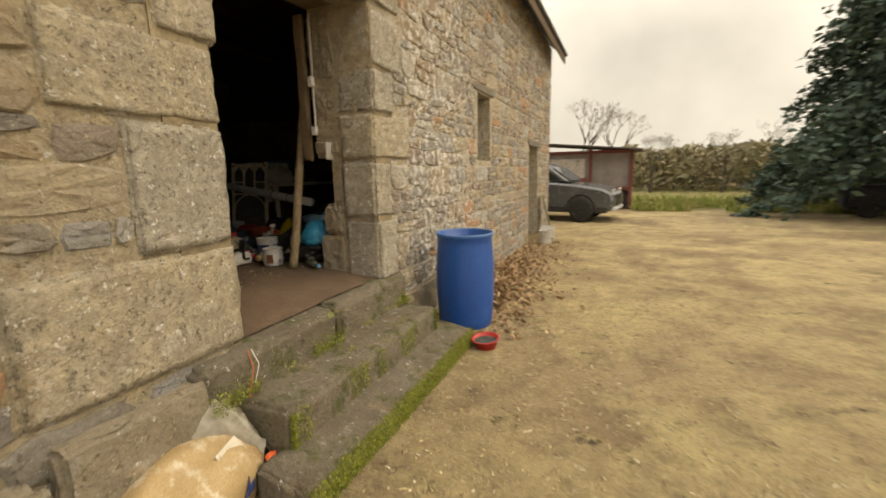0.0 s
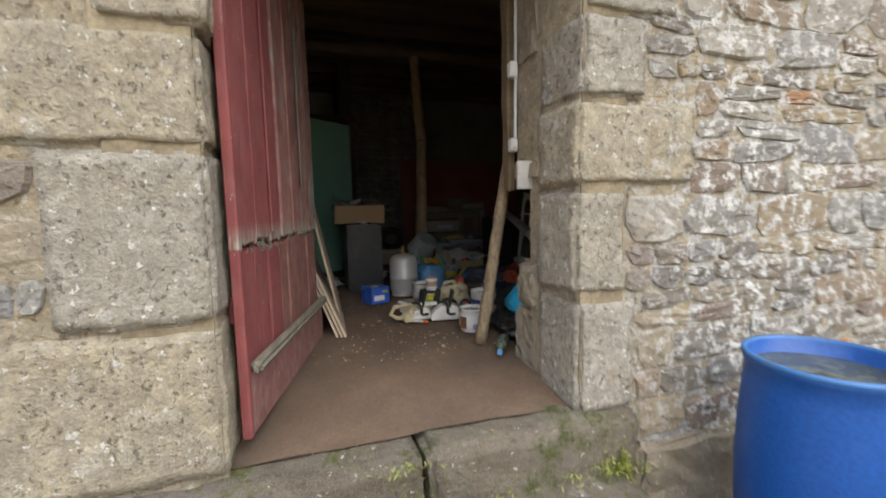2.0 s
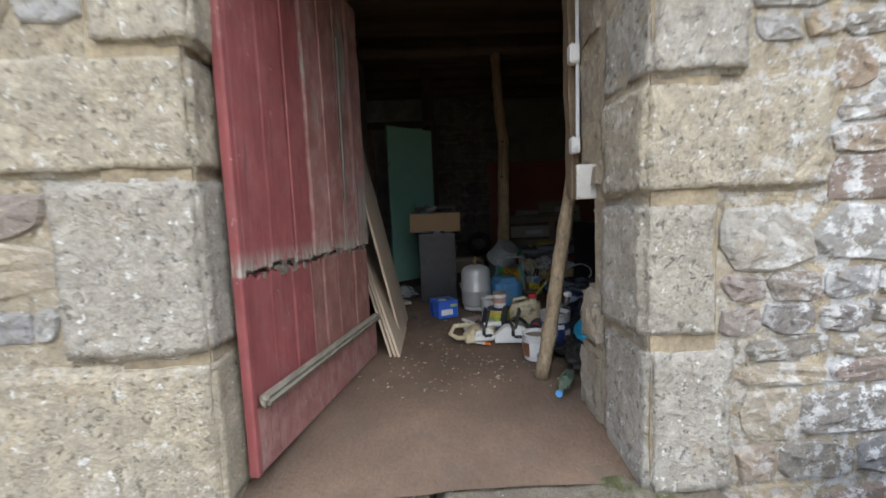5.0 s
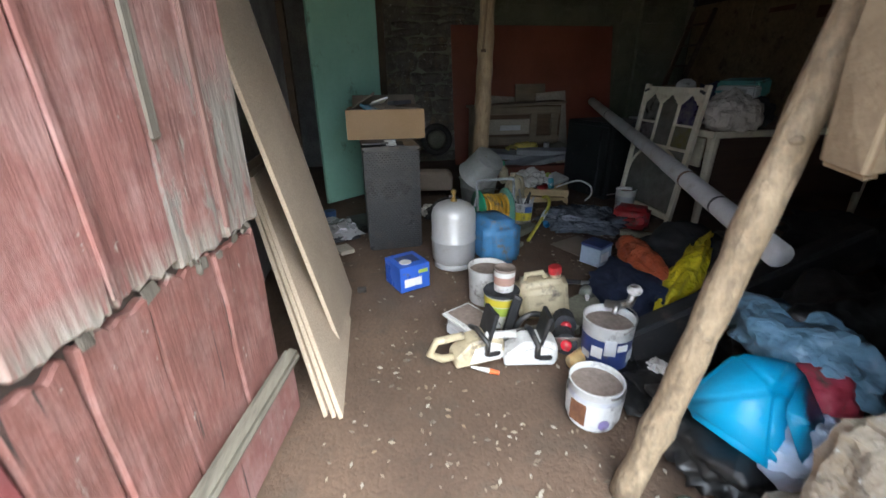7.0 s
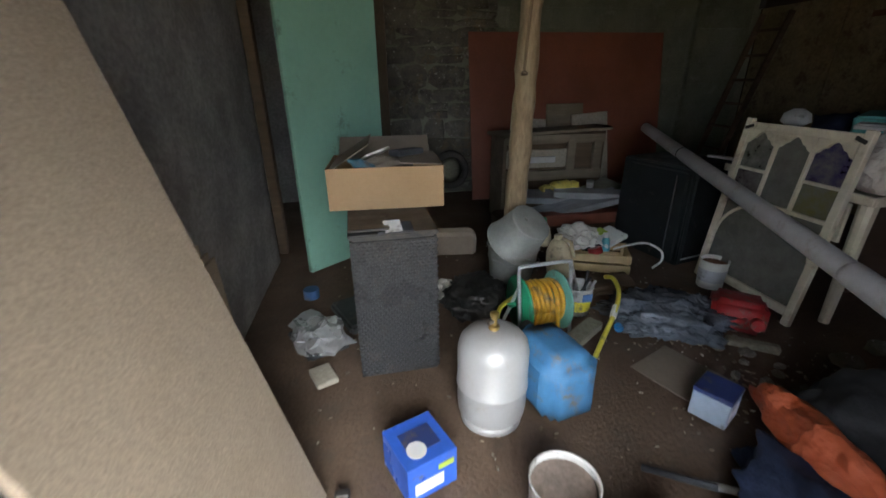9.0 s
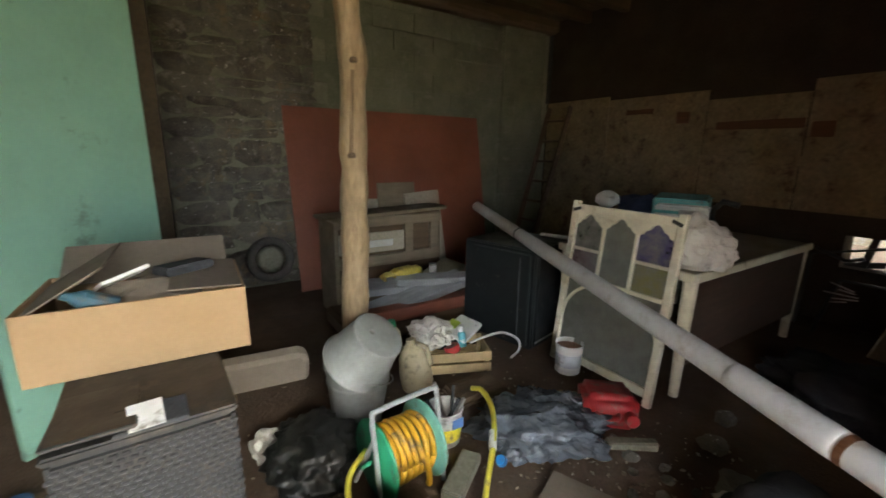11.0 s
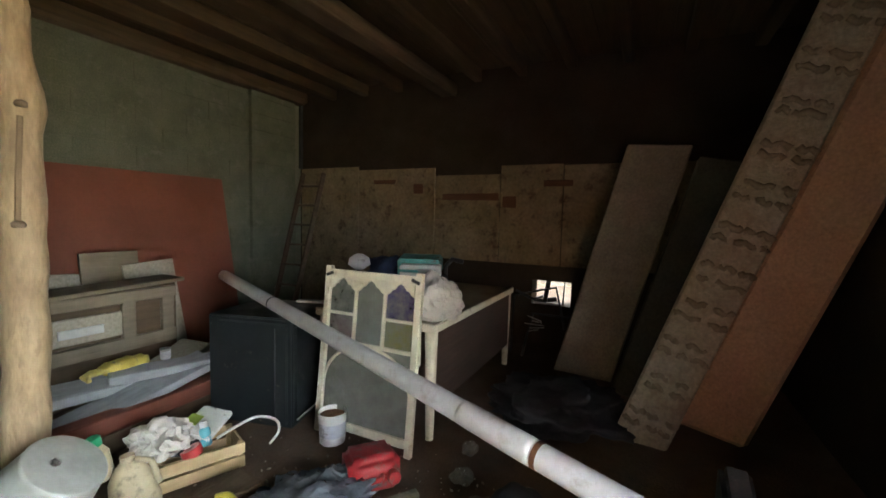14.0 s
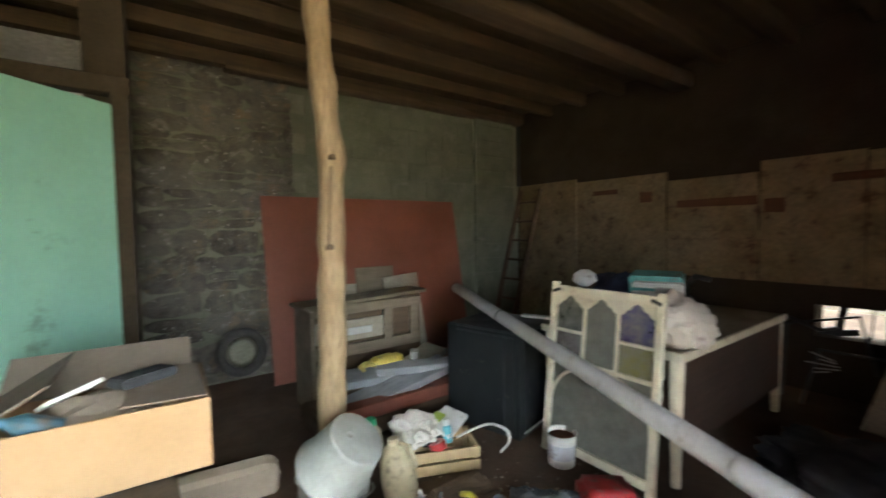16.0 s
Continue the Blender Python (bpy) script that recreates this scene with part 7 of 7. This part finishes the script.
for s in (-1, 1):
    part("side_window", prism([(-1.75, 1.12), (-1.5, 1.46), (-1.05, 1.58), (-0.15, 1.58), (0.32, 1.42), (0.78, 1.12)], 0.012, pose(0, s * 0.765 - 0.006, 0)), M_CARGLASS, car)
    part("cladding", box(4.3, 0.03, 0.16, pose(-0.05, s * 0.905, 0.26), 0.01), M_BLACK, car)
    part("mirror", box(0.12, 0.16, 0.11, pose(0.42, s * 0.98, 1.08), 0.03, 2), M_CAR, car)
    part("headlight", box(0.10, 0.36, 0.10, pose(2.14, s * 0.66, 0.66), 0.02, 2), M_METAL, car, "clear headlight")
    part("day_light", box(0.06, 0.30, 0.05, pose(2.19, s * 0.58, 0.82), 0.015, 2), plain("lamp_white", (0.8, 0.8, 0.8), 0.2), car)
    for x in (1.40, -1.35):
        wheel = part("wheel", lathe([(0.24, -0.11), (0.33, -0.10), (0.345, -0.05), (0.345, 0.05), (0.33, 0.10), (0.24, 0.11)], pose(x, s * 0.84, 0.345, 90, 0, 0), 32), M_TYRE, car, smooth=True)
        part("rim", lathe([(0.24, -0.06), (0.235, -0.02), (0.20, -0.02), (0.20, -0.06)], pose(x, s * (0.84 + 0.06), 0.345, 90, 0, 0), 30, cap=False), M_RIM, wheel)
        for k in range(5):
            part("spoke", box(0.045, 0.03, 0.22, pose(x, s * (0.84 + 0.09), 0.345) @ pose(0, 0, 0, 0, 72 * k, 0), 0.008), M_RIM, wheel)
        part("arch", tube(arc((x, s * 0.90, 0.345), 0.40, 0, 180, 14, "xz"), 0.035, 8), M_BLACK, car)
# paler than the side glass: sky reflection put into the base colour
part("windscreen", prism([(0.50, 1.45), (1.02, 1.09), (1.035, 1.10), (0.515, 1.465)], 1.36, pose(0.012, -0.68, 0.012)), plain("screen", (0.16, 0.18, 0.20), 0.08, relief=0.0), car)
part("grille", box(0.06, 0.95, 0.30, pose(2.235, 0, 0.42), 0.02, 2), M_BLACK, car)
part("bumper", box(0.10, 1.6, 0.10, pose(2.23, 0, 0.30), 0.03, 2), M_GREYPVC, car)

# red shed
shed = thing("red_shed", "low red-framed shed with pale panels and a flat metal roof", "shed", pose(0.55, 16.9, GROUND - 0.02))
M_SHEDRED = timber("shed_red", (0.24, 0.06, 0.05), (0.16, 0.045, 0.04), 2, 0.7)
M_SHEDPAN = surface("shed_panel", (0.33, 0.29, 0.28), (0.26, 0.22, 0.21), 0.8, 2, 30)
part("wall", box(3.3, 1.7, 1.55, pose(0, 0.06, 0.75), 0.01), M_SHEDPAN, shed)
# near-black lower box: the shade below the panels, put into its colour
part("wall", box(3.3, 1.6, 0.75, pose(0, 0.10, 0), 0.01), plain("shed_shadow", (0.05, 0.04, 0.04), 0.8), shed)
for x in (-1.6, 0.15, 1.62):
    part("frame_post", box(0.12, 0.10, 2.35, pose(x, -0.86, 0), 0.01), M_SHEDRED, shed)
for z in (0.78, 2.18):
    part("frame_rail", box(3.3, 0.08, 0.12, pose(0, -0.86, z), 0.01), M_SHEDRED, shed)
part("pale_panel", box(1.35, 0.02, 0.75, pose(-0.75, -0.84, 1.25), 0.005), plain("pale_sheet", (0.55, 0.50, 0.47), 0.7), shed)
part("red_panel", box(1.5, 0.02, 0.34, pose(-0.75, -0.835, 0.92), 0.005), M_SHEDRED, shed)
part("roof", box(3.9, 2.5, 0.06, pose(0.05, -0.1, 2.42, 0, 5.4, 0), 0.01), surface("tin_roof", (0.07, 0.06, 0.06), (0.10, 0.08, 0.07), 0.7, 4, 40), shed)
for i in range(7):
    part("grate_bar", box(0.02, 0.02, 0.40, pose(0.5 + 0.12 * i, -0.88, 0.42), 0.003), M_METAL, shed)
part("grate_rail", box(0.85, 0.02, 0.03, pose(0.86, -0.88, 0.78), 0.003), M_METAL, shed)

# plants: leaves as many small blades
def blades(pts, rnd, lo, hi, droop=0.0, width=0.3):
    """Small leaf blades at points: two triangles each, turned at random."""
    vs, fs = [], []
    for p in pts:
        a, e, l = rnd.uniform(0, 6.283), rnd.uniform(-0.6, 0.9) - droop, rnd.uniform(lo, hi)
        d = Vector((math.cos(a) * math.cos(e), math.sin(a) * math.cos(e), math.sin(e)))
        s = d.cross(Vector((rnd.uniform(-1, 1), rnd.uniform(-1, 1), rnd.uniform(-1, 1)))).normalized() * l * width
        n0 = len(vs)
        p = Vector(p)
        vs += [p, p + d * l * 0.5 + s, p + d * l, p + d * l * 0.5 - s]
        fs += [[n0, n0 + 1, n0 + 2], [n0, n0 + 2, n0 + 3]]
    return vs, fs


def mesh_of(name, vs, fs, mat):
    me = bpy.data.meshes.new(name)
    me.from_pydata(vs, [], fs)
    me.materials.append(mat)
    return new(name, me)


# needle greens lightened and greyed: the haze over the crown is in the colour
LEAF = leafy("hazed_conifer_leaf", [(0.038, 0.072, 0.058), (0.058, 0.102, 0.074), (0.03, 0.058, 0.05), (0.075, 0.12, 0.075)])
BARK = surface("bark", (0.09, 0.07, 0.055), (0.06, 0.048, 0.04), 0.95, 6, 40, relief=0.6)
con = thing("conifer", "big dark green conifer with drooping uneven boughs", "tree", pose(9.7, 14.8, GROUND - 0.05))
rc = random.Random(17)
part("trunk", tube([(0, 0, 0), (0.03, 0.02, 3), (0.0, 0.05, 7), (0, 0, 11)], 0.2, 10, taper=[0.30, 0.22, 0.12, 0.02]), BARK, con)
pts, limbs = [], bmesh.new()
for i in range(150):
    z = 0.75 + 9.8 * (i / 150) ** 1.1
    rad = (4.5 * (1 - z / 12.5) + 0.25) * rc.uniform(0.7, 1.08)
    a = i * 2.399 + rc.uniform(-0.3, 0.3)
    d = Vector((math.cos(a), math.sin(a), 0))
    p0, p1, p2 = Vector((0, 0, z)), d * rad * 0.55 + Vector((0, 0, z + 0.12 * rad)), d * rad + Vector((0, 0, z - 0.20 * rad))
    if i % 2 == 0:
        tube([p0, p1, p2], 0.02, 5, limbs, [0.045, 0.03, 0.008])
    for k in range(330):
        f = rc.uniform(0.25, 1.0) ** 0.7
        q = p0.lerp(p1, f * 2) if f < 0.5 else p1.lerp(p2, f * 2 - 1)
        sp = 0.36 * (1.15 - f) + 0.08
        pts.append(q + Vector((rc.gauss(0, sp), rc.gauss(0, sp), rc.gauss(-0.12, 0.13))))
vs, fs = blades(pts, rc, 0.14, 0.34, 0.45, 0.24)
part("limb", limbs, BARK, con)
crown = mesh_of("crown", vs, fs, LEAF)
crown.parent = con

tarp = thing("covered_trailer", "dark trailer under black sheeting below the conifer", "trailer", pose(9.2, 14.8, GROUND - 0.02, 0, 0, -12))
part("load", box(2.3, 1.3, 0.75, pose(0, 0, 0.22), 0.12, 3, jit=0.03), M_CLOTH, tarp)
for s in (-0.6, 0.6):
    part("wheel", lathe([(0.18, -0.08), (0.26, -0.07), (0.26, 0.07), (0.18, 0.08)], pose(s, -0.62, 0.26, 90, 0, 0), 22), M_TYRE, tarp)

# twig grey made paler to carry the fog over the distant trees
TWIG = surface("hazed_twig", (0.26, 0.235, 0.215), (0.20, 0.18, 0.165), 0.95, 6, 40, relief=0)


def bare_tree(m, height, rnd, label):
    t = thing("bare_tree", label, "tree", m, "bare trees")
    tb = bmesh.new()
    twig_v, twig_f = [], []

    def grow(p, d, l, rad, depth):
        q = p + d * l
        if depth < 3:
            tube([p, (p + q) / 2 + Vector((rnd.uniform(-1, 1), rnd.uniform(-1, 1), 0)) * l * 0.05, q], rad, 5, tb, [rad, rad * 0.85, rad * 0.65])
        else:
            s = d.orthogonal().normalized() * max(rad, 0.008)
            n0 = len(twig_v)
            twig_v.extend([p - s, p + s, q])
            twig_f.append([n0, n0 + 1, n0 + 2])
        if depth < 6:
            for _ in range(3):
                nd = (d + Vector((rnd.uniform(-1, 1), rnd.uniform(-1, 1), rnd.uniform(-0.15, 0.6))) * 0.62).normalized()
                grow(q, nd, l * rnd.uniform(0.6, 0.82), rad * 0.6, depth + 1)

    grow(Vector((0, 0, 0)), Vector((0, 0, 1)), height * 0.30, height * 0.018, 0)
    part("trunk", tb, BARK, t)
    tw = mesh_of("twig_crown", twig_v, twig_f, TWIG)
    tw.parent = t
    return t


rt = random.Random(23)
bare_tree(pose(-1.2, 34, GROUND), 7.4, rt, "tall bare winter tree behind the shed")
bare_tree(pose(1.2, 36, GROUND), 7.0, rt, "tall bare winter tree behind the shed")

# far hedge, scrub and woods
# brown hedge tones with distance haze mixed into them
SCRUB = leafy("scrub", [(0.21, 0.18, 0.11), (0.17, 0.155, 0.10), (0.27, 0.21, 0.12), (0.155, 0.16, 0.085), (0.28, 0.23, 0.14)])
rh = random.Random(29)
pts = []
for i in range(30000):
    x = rh.uniform(1.5, 40)
    y3 = 31 + rh.uniform(-2, 9)
    top = 2.7 + 0.6 * noise.noise(Vector((x * 0.35, 0, 3))) + 0.5 * noise.noise(Vector((x * 1.1, 2, 3)))
    pts.append((x, y3, GROUND + top * rh.random() ** 0.8))
vs, fs = blades(pts, rh, 0.2, 0.6, -0.5, 0.24)
tagged(mesh_of("hedge", vs, fs, SCRUB), "brown winter hedge and leafless scrub beyond the field", "hedge", kind="stuff")
for i in range(14):
    x = 3 + i * 1.9 + rt.uniform(-0.6, 0.6)
    if i % 2 == 0:
        bare_tree(pose(x, 30 + rt.uniform(-2, 3), GROUND), rt.uniform(3.0, 4.2), rt, "small bare tree in the winter hedge")
GRASS = leafy("grass", [(0.17, 0.23, 0.045), (0.24, 0.28, 0.06), (0.36, 0.31, 0.13), (0.13, 0.18, 0.04)])
pts = []
for i in range(16000):
    x, y3 = rh.uniform(2.3, 16), 15.2 + abs(rh.gauss(0, 3.2))
    if noise.noise(Vector((x * 0.5, y3 * 0.5, 7))) > -0.15 - (0.2 if y3 > 17 else 0):
        pts.append((x, y3, GROUND - 0.01))
vs, fs = blades(pts, rh, 0.10, 0.38, -0.9, 0.10)
tagged(mesh_of("rough_grass", vs, fs, GRASS), "rough strip of green and straw-coloured grass", "grass", kind="stuff")
house = thing("far_house", "pale low house half hidden behind far scrub", "house", pose(10.5, 40, GROUND))
part("wall", box(4.5, 4, 2.2, I4, 0.02), plain("house_white", (0.62, 0.62, 0.60), 0.8), house)
part("roof", prism([(-2.5, 2.2), (2.5, 2.2), (0.0, 3.4)], 4.4, pose(0, -2.2, 0)), plain("house_roof", (0.12, 0.11, 0.11), 0.8), house)
for x in (-1.2, 0.8):
    part("window", box(0.8, 0.06, 0.9, pose(x, -2.02, 0.9), 0.02), M_CARGLASS, house)

# leaf litter along the wall, straw and pebbles in the yard, moss and weeds on the steps
rl = random.Random(37)
pts = []
for i in range(3600):
    y3 = 2.0 + abs(rl.gauss(0, 2.4))
    x = 0.10 + abs(rl.gauss(0, 0.42))
    if (x - 0.48) ** 2 + (y3 - 2.31) ** 2 < 0.1 or y3 > 8:
        continue
    pts.append((x, y3, GROUND + 0.012 + 0.02 * rl.random() + 0.03 * max(0, 0.6 - x)))
vs, fs = blades(pts, rl, 0.035, 0.085, 0.0, 0.36)
LITTER = leafy("dead_leaf", [(0.34, 0.20, 0.11), (0.24, 0.14, 0.08), (0.44, 0.30, 0.17), (0.17, 0.10, 0.06), (0.50, 0.38, 0.24)])
tagged(mesh_of("leaf_litter", vs, fs, LITTER), "brown dead leaves drifted along the barn wall", "leaves", kind="stuff")
vs, fs = [], []
for i in range(6500):
    x, y3 = 0.75 + abs(rl.gauss(0, 2.2)), rl.gauss(1.5, 3.2)
    l, a, w2 = rl.uniform(0.005, 0.022), rl.uniform(0, 6.28), rl.uniform(0.002, 0.006)
    if i % 4 == 0:
        l, w2 = rl.uniform(0.005, 0.012), rl.uniform(0.004, 0.010)
    d, s = Vector((math.cos(a), math.sin(a), 0)) * l, Vector((-math.sin(a), math.cos(a), 0)) * w2
    near = 1 / (1 + (math.hypot(x - 1.5, y3 - 1) / 14) ** 2)
    z = GROUND + near * (0.035 * noise.noise(Vector((x * 0.6, y3 * 0.6, 0))) + 0.014 * noise.noise(Vector((x * 2.2, y3 * 2.2, 4))))
    c0 = Vector((x, y3, z + 0.003))
    n0 = len(vs)
    vs += [c0 - d - s, c0 + d - s, c0 + d + s, c0 - d + s, c0 + Vector((0, 0, w2 * 1.4))]
    fs += [[n0, n0 + 1, n0 + 4], [n0 + 1, n0 + 2, n0 + 4], [n0 + 2, n0 + 3, n0 + 4], [n0 + 3, n0, n0 + 4]]
STRAW = leafy("straw", [(0.52, 0.42, 0.23), (0.38, 0.29, 0.16), (0.20, 0.14, 0.09), (0.60, 0.53, 0.38), (0.28, 0.20, 0.12), (0.48, 0.38, 0.20)])
tagged(mesh_of("straw_chips", vs, fs, STRAW), "straw, twigs and pebbles strewn over the yard", "straw", kind="stuff")
MOSS = leafy("moss", [(0.17, 0.20, 0.025), (0.25, 0.28, 0.035), (0.12, 0.14, 0.025), (0.30, 0.31, 0.06)])
pts = []
for i in range(42000):
    y3 = rl.uniform(-0.34, 1.85)
    t3 = rl.random()
    if t3 < 0.62 and noise.noise(Vector((y3 * 2.2, 3, 1))) > -0.35:
        z3 = rl.uniform(GROUND, -0.575)
        pts.append((0.725 + rl.gauss(0, 0.010) - (0.045 * rl.random() ** 2 if z3 > -0.61 else 0), y3, z3))
    elif 0.62 <= t3 < 0.84 and noise.noise(Vector((y3 * 3.1, 9, 1))) > 0.05:
        z3 = rl.uniform(-0.54, -0.345)
        pts.append((0.455 + rl.gauss(0, 0.010), max(-0.15, min(y3, 1.6)), z3))
    elif t3 >= 0.84 and noise.noise(Vector((y3 * 2.7, 5, 1))) > 0.05:
        pts.append((0.11 + abs(rl.gauss(0, 0.03)), min(y3, 1.62), -0.325 + abs(rl.gauss(0, 0.05))))
vs, fs = blades(pts, rl, 0.006, 0.015, -0.2, 0.3)
tagged(mesh_of("moss", vs, fs, MOSS), "bright green moss along the step edges", "moss", kind="stuff")
pts = []
for x, y3, z in ((0.12, 0.62, -0.12), (0.16, 1.0, -0.31), (0.14, 1.35, -0.30), (0.16, 1.55, -0.28), (0.30, 0.55, -0.33), (0.36, 1.15, -0.33), (0.14, 0.2, -0.30), (0.12, 1.72, -0.35), (0.42, 0.85, -0.34)):
    pts += [(x + rl.gauss(0, 0.035), y3 + rl.gauss(0, 0.05), z + rl.uniform(0, 0.02)) for _ in range(60)]
vs, fs = blades(pts, rl, 0.010, 0.032, -0.6, 0.16)
tagged(mesh_of("weeds", vs, fs, GRASS), "small green weeds growing from the joints of the steps", "weeds", kind="stuff")

# ---- back wall pieces: concrete blocks and rubble ----
def block_shape(k):
    return rough_block(-0.04, 0.0, -0.2500, 0.2500, -0.0997, 0.0997, 0.003, 0.0012, 1, k)


BLOCKS = shapes_of(6, block_shape, "block", M_BLOCK)
for me in BLOCKS:
    for p in me.polygons:
        p.use_smooth = False
rbk = random.Random(41)
for row in range(15):
    for col in range(8):
        y3 = 2.35 + col * 0.502 + (0.251 if row % 2 else 0)
        if y3 > 5.3:
            continue
        ob = new("block", BLOCKS[rbk.randrange(6)])
        ob.parent = wall_back
        ob.matrix_basis = pose(-6.232 + rbk.uniform(-0.002, 0.003), y3, 0.1 + row * 0.202)
INNER = shapes_of(8, stone_shape, "stone", M_INNER)
for me in INNER:
    me.materials[0] = masonry("dark_inner_stone", [(0.05, 0.044, 0.034), (0.035, 0.031, 0.026), (0.08, 0.072, 0.06), (0.042, 0.036, 0.028)])  if me is INNER[0] else INNER[0].materials[0]
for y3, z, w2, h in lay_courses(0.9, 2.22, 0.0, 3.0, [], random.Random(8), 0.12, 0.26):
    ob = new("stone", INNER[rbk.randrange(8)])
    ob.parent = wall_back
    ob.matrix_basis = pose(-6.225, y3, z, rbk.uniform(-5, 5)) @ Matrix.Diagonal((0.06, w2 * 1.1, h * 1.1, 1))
for row in range(15):
    ob = new("block", BLOCKS[rbk.randrange(6)])
    ob.parent = wall_back
    ob.matrix_basis = pose(-6.17 + rbk.uniform(-0.003, 0.003), 4.98, 0.1 + row * 0.202) @ Matrix.Diagonal((1.6, 1.42, 1, 1))
tagged(part("wall_plate", rough_block(-6.24, -6.10, 1.6, 5.45, 2.90, 2.99, 0.01, 0.01, 8), M_BEAM), "dark timber plate along the top of the block wall", "beam", kind="structure")

# white pail by the far doorway
tin("white_pail", "white plastic pail on the ground beside the far doorway", 0.14, 0.28, pose(0.42, 7.5, GROUND), M_WHITE, None, None, (0.3, 0.6), True, None, 20)

# ---- pieces of the front wall ----
laid = []
rub = random.Random(3)
for y, z, w, h in lay_courses(-3.2, 10.38, GROUND - 0.1, 3.9, HOLES, rub, 0.075, 0.23):
    w, h = w * rub.uniform(0.94, 1.03), h * rub.uniform(0.90, 1.03)
    ring = []
    for i in range(11):
        a = 2 * math.pi * (i + rub.uniform(-0.36, 0.36)) / 11
        c, s = math.cos(a), math.sin(a)
        q = 0.5 * rub.uniform(0.90, 1.07) / (abs(c) ** 7 + abs(s) ** 7) ** (1 / 7)
        ring.append((y + q * c * w + 0.10 * h * s * math.sin(y * 9), z + q * s * h + 0.05 * w * c * math.sin(z * 23 + y * 5)))
    laid.append((y, z, ring))
laid.sort(key=lambda s: (s[0] - 0.7) ** 2 + ((s[1] - 1.2) * 1.1) ** 2)
stone_rng = random.Random(5)
far_v, far_f2 = [], []
for k, (y, z, outline) in enumerate(laid):
    vs, fs = stone_from([(p[0] - y, p[1] - z) for p in outline], stone_rng, 0.026, 0.001 + stone_rng.uniform(-0.003, 0.007))
    if k < 300:
        me = bpy.data.meshes.new("stone")
        me.from_pydata(vs, [], fs)
        me.materials.append(M_RUBBLE)
        ob = new("stone", me)
        ob.parent = wall
        ob.matrix_basis = pose(0, y, z)
    else:
        base = len(far_v)
        far_v.extend(v + Vector((0, y, z)) for v in vs)
        far_f2.extend([base + i for i in f] for f in fs)
far_me = bpy.data.meshes.new("far_stones")
far_me.from_pydata(far_v, [], far_f2)
far_me.materials.append(M_RUBBLE_FAR)
far_ob = new("far_stones", far_me)
far_ob.parent = wall
far_ob["kind"] = "stuff"
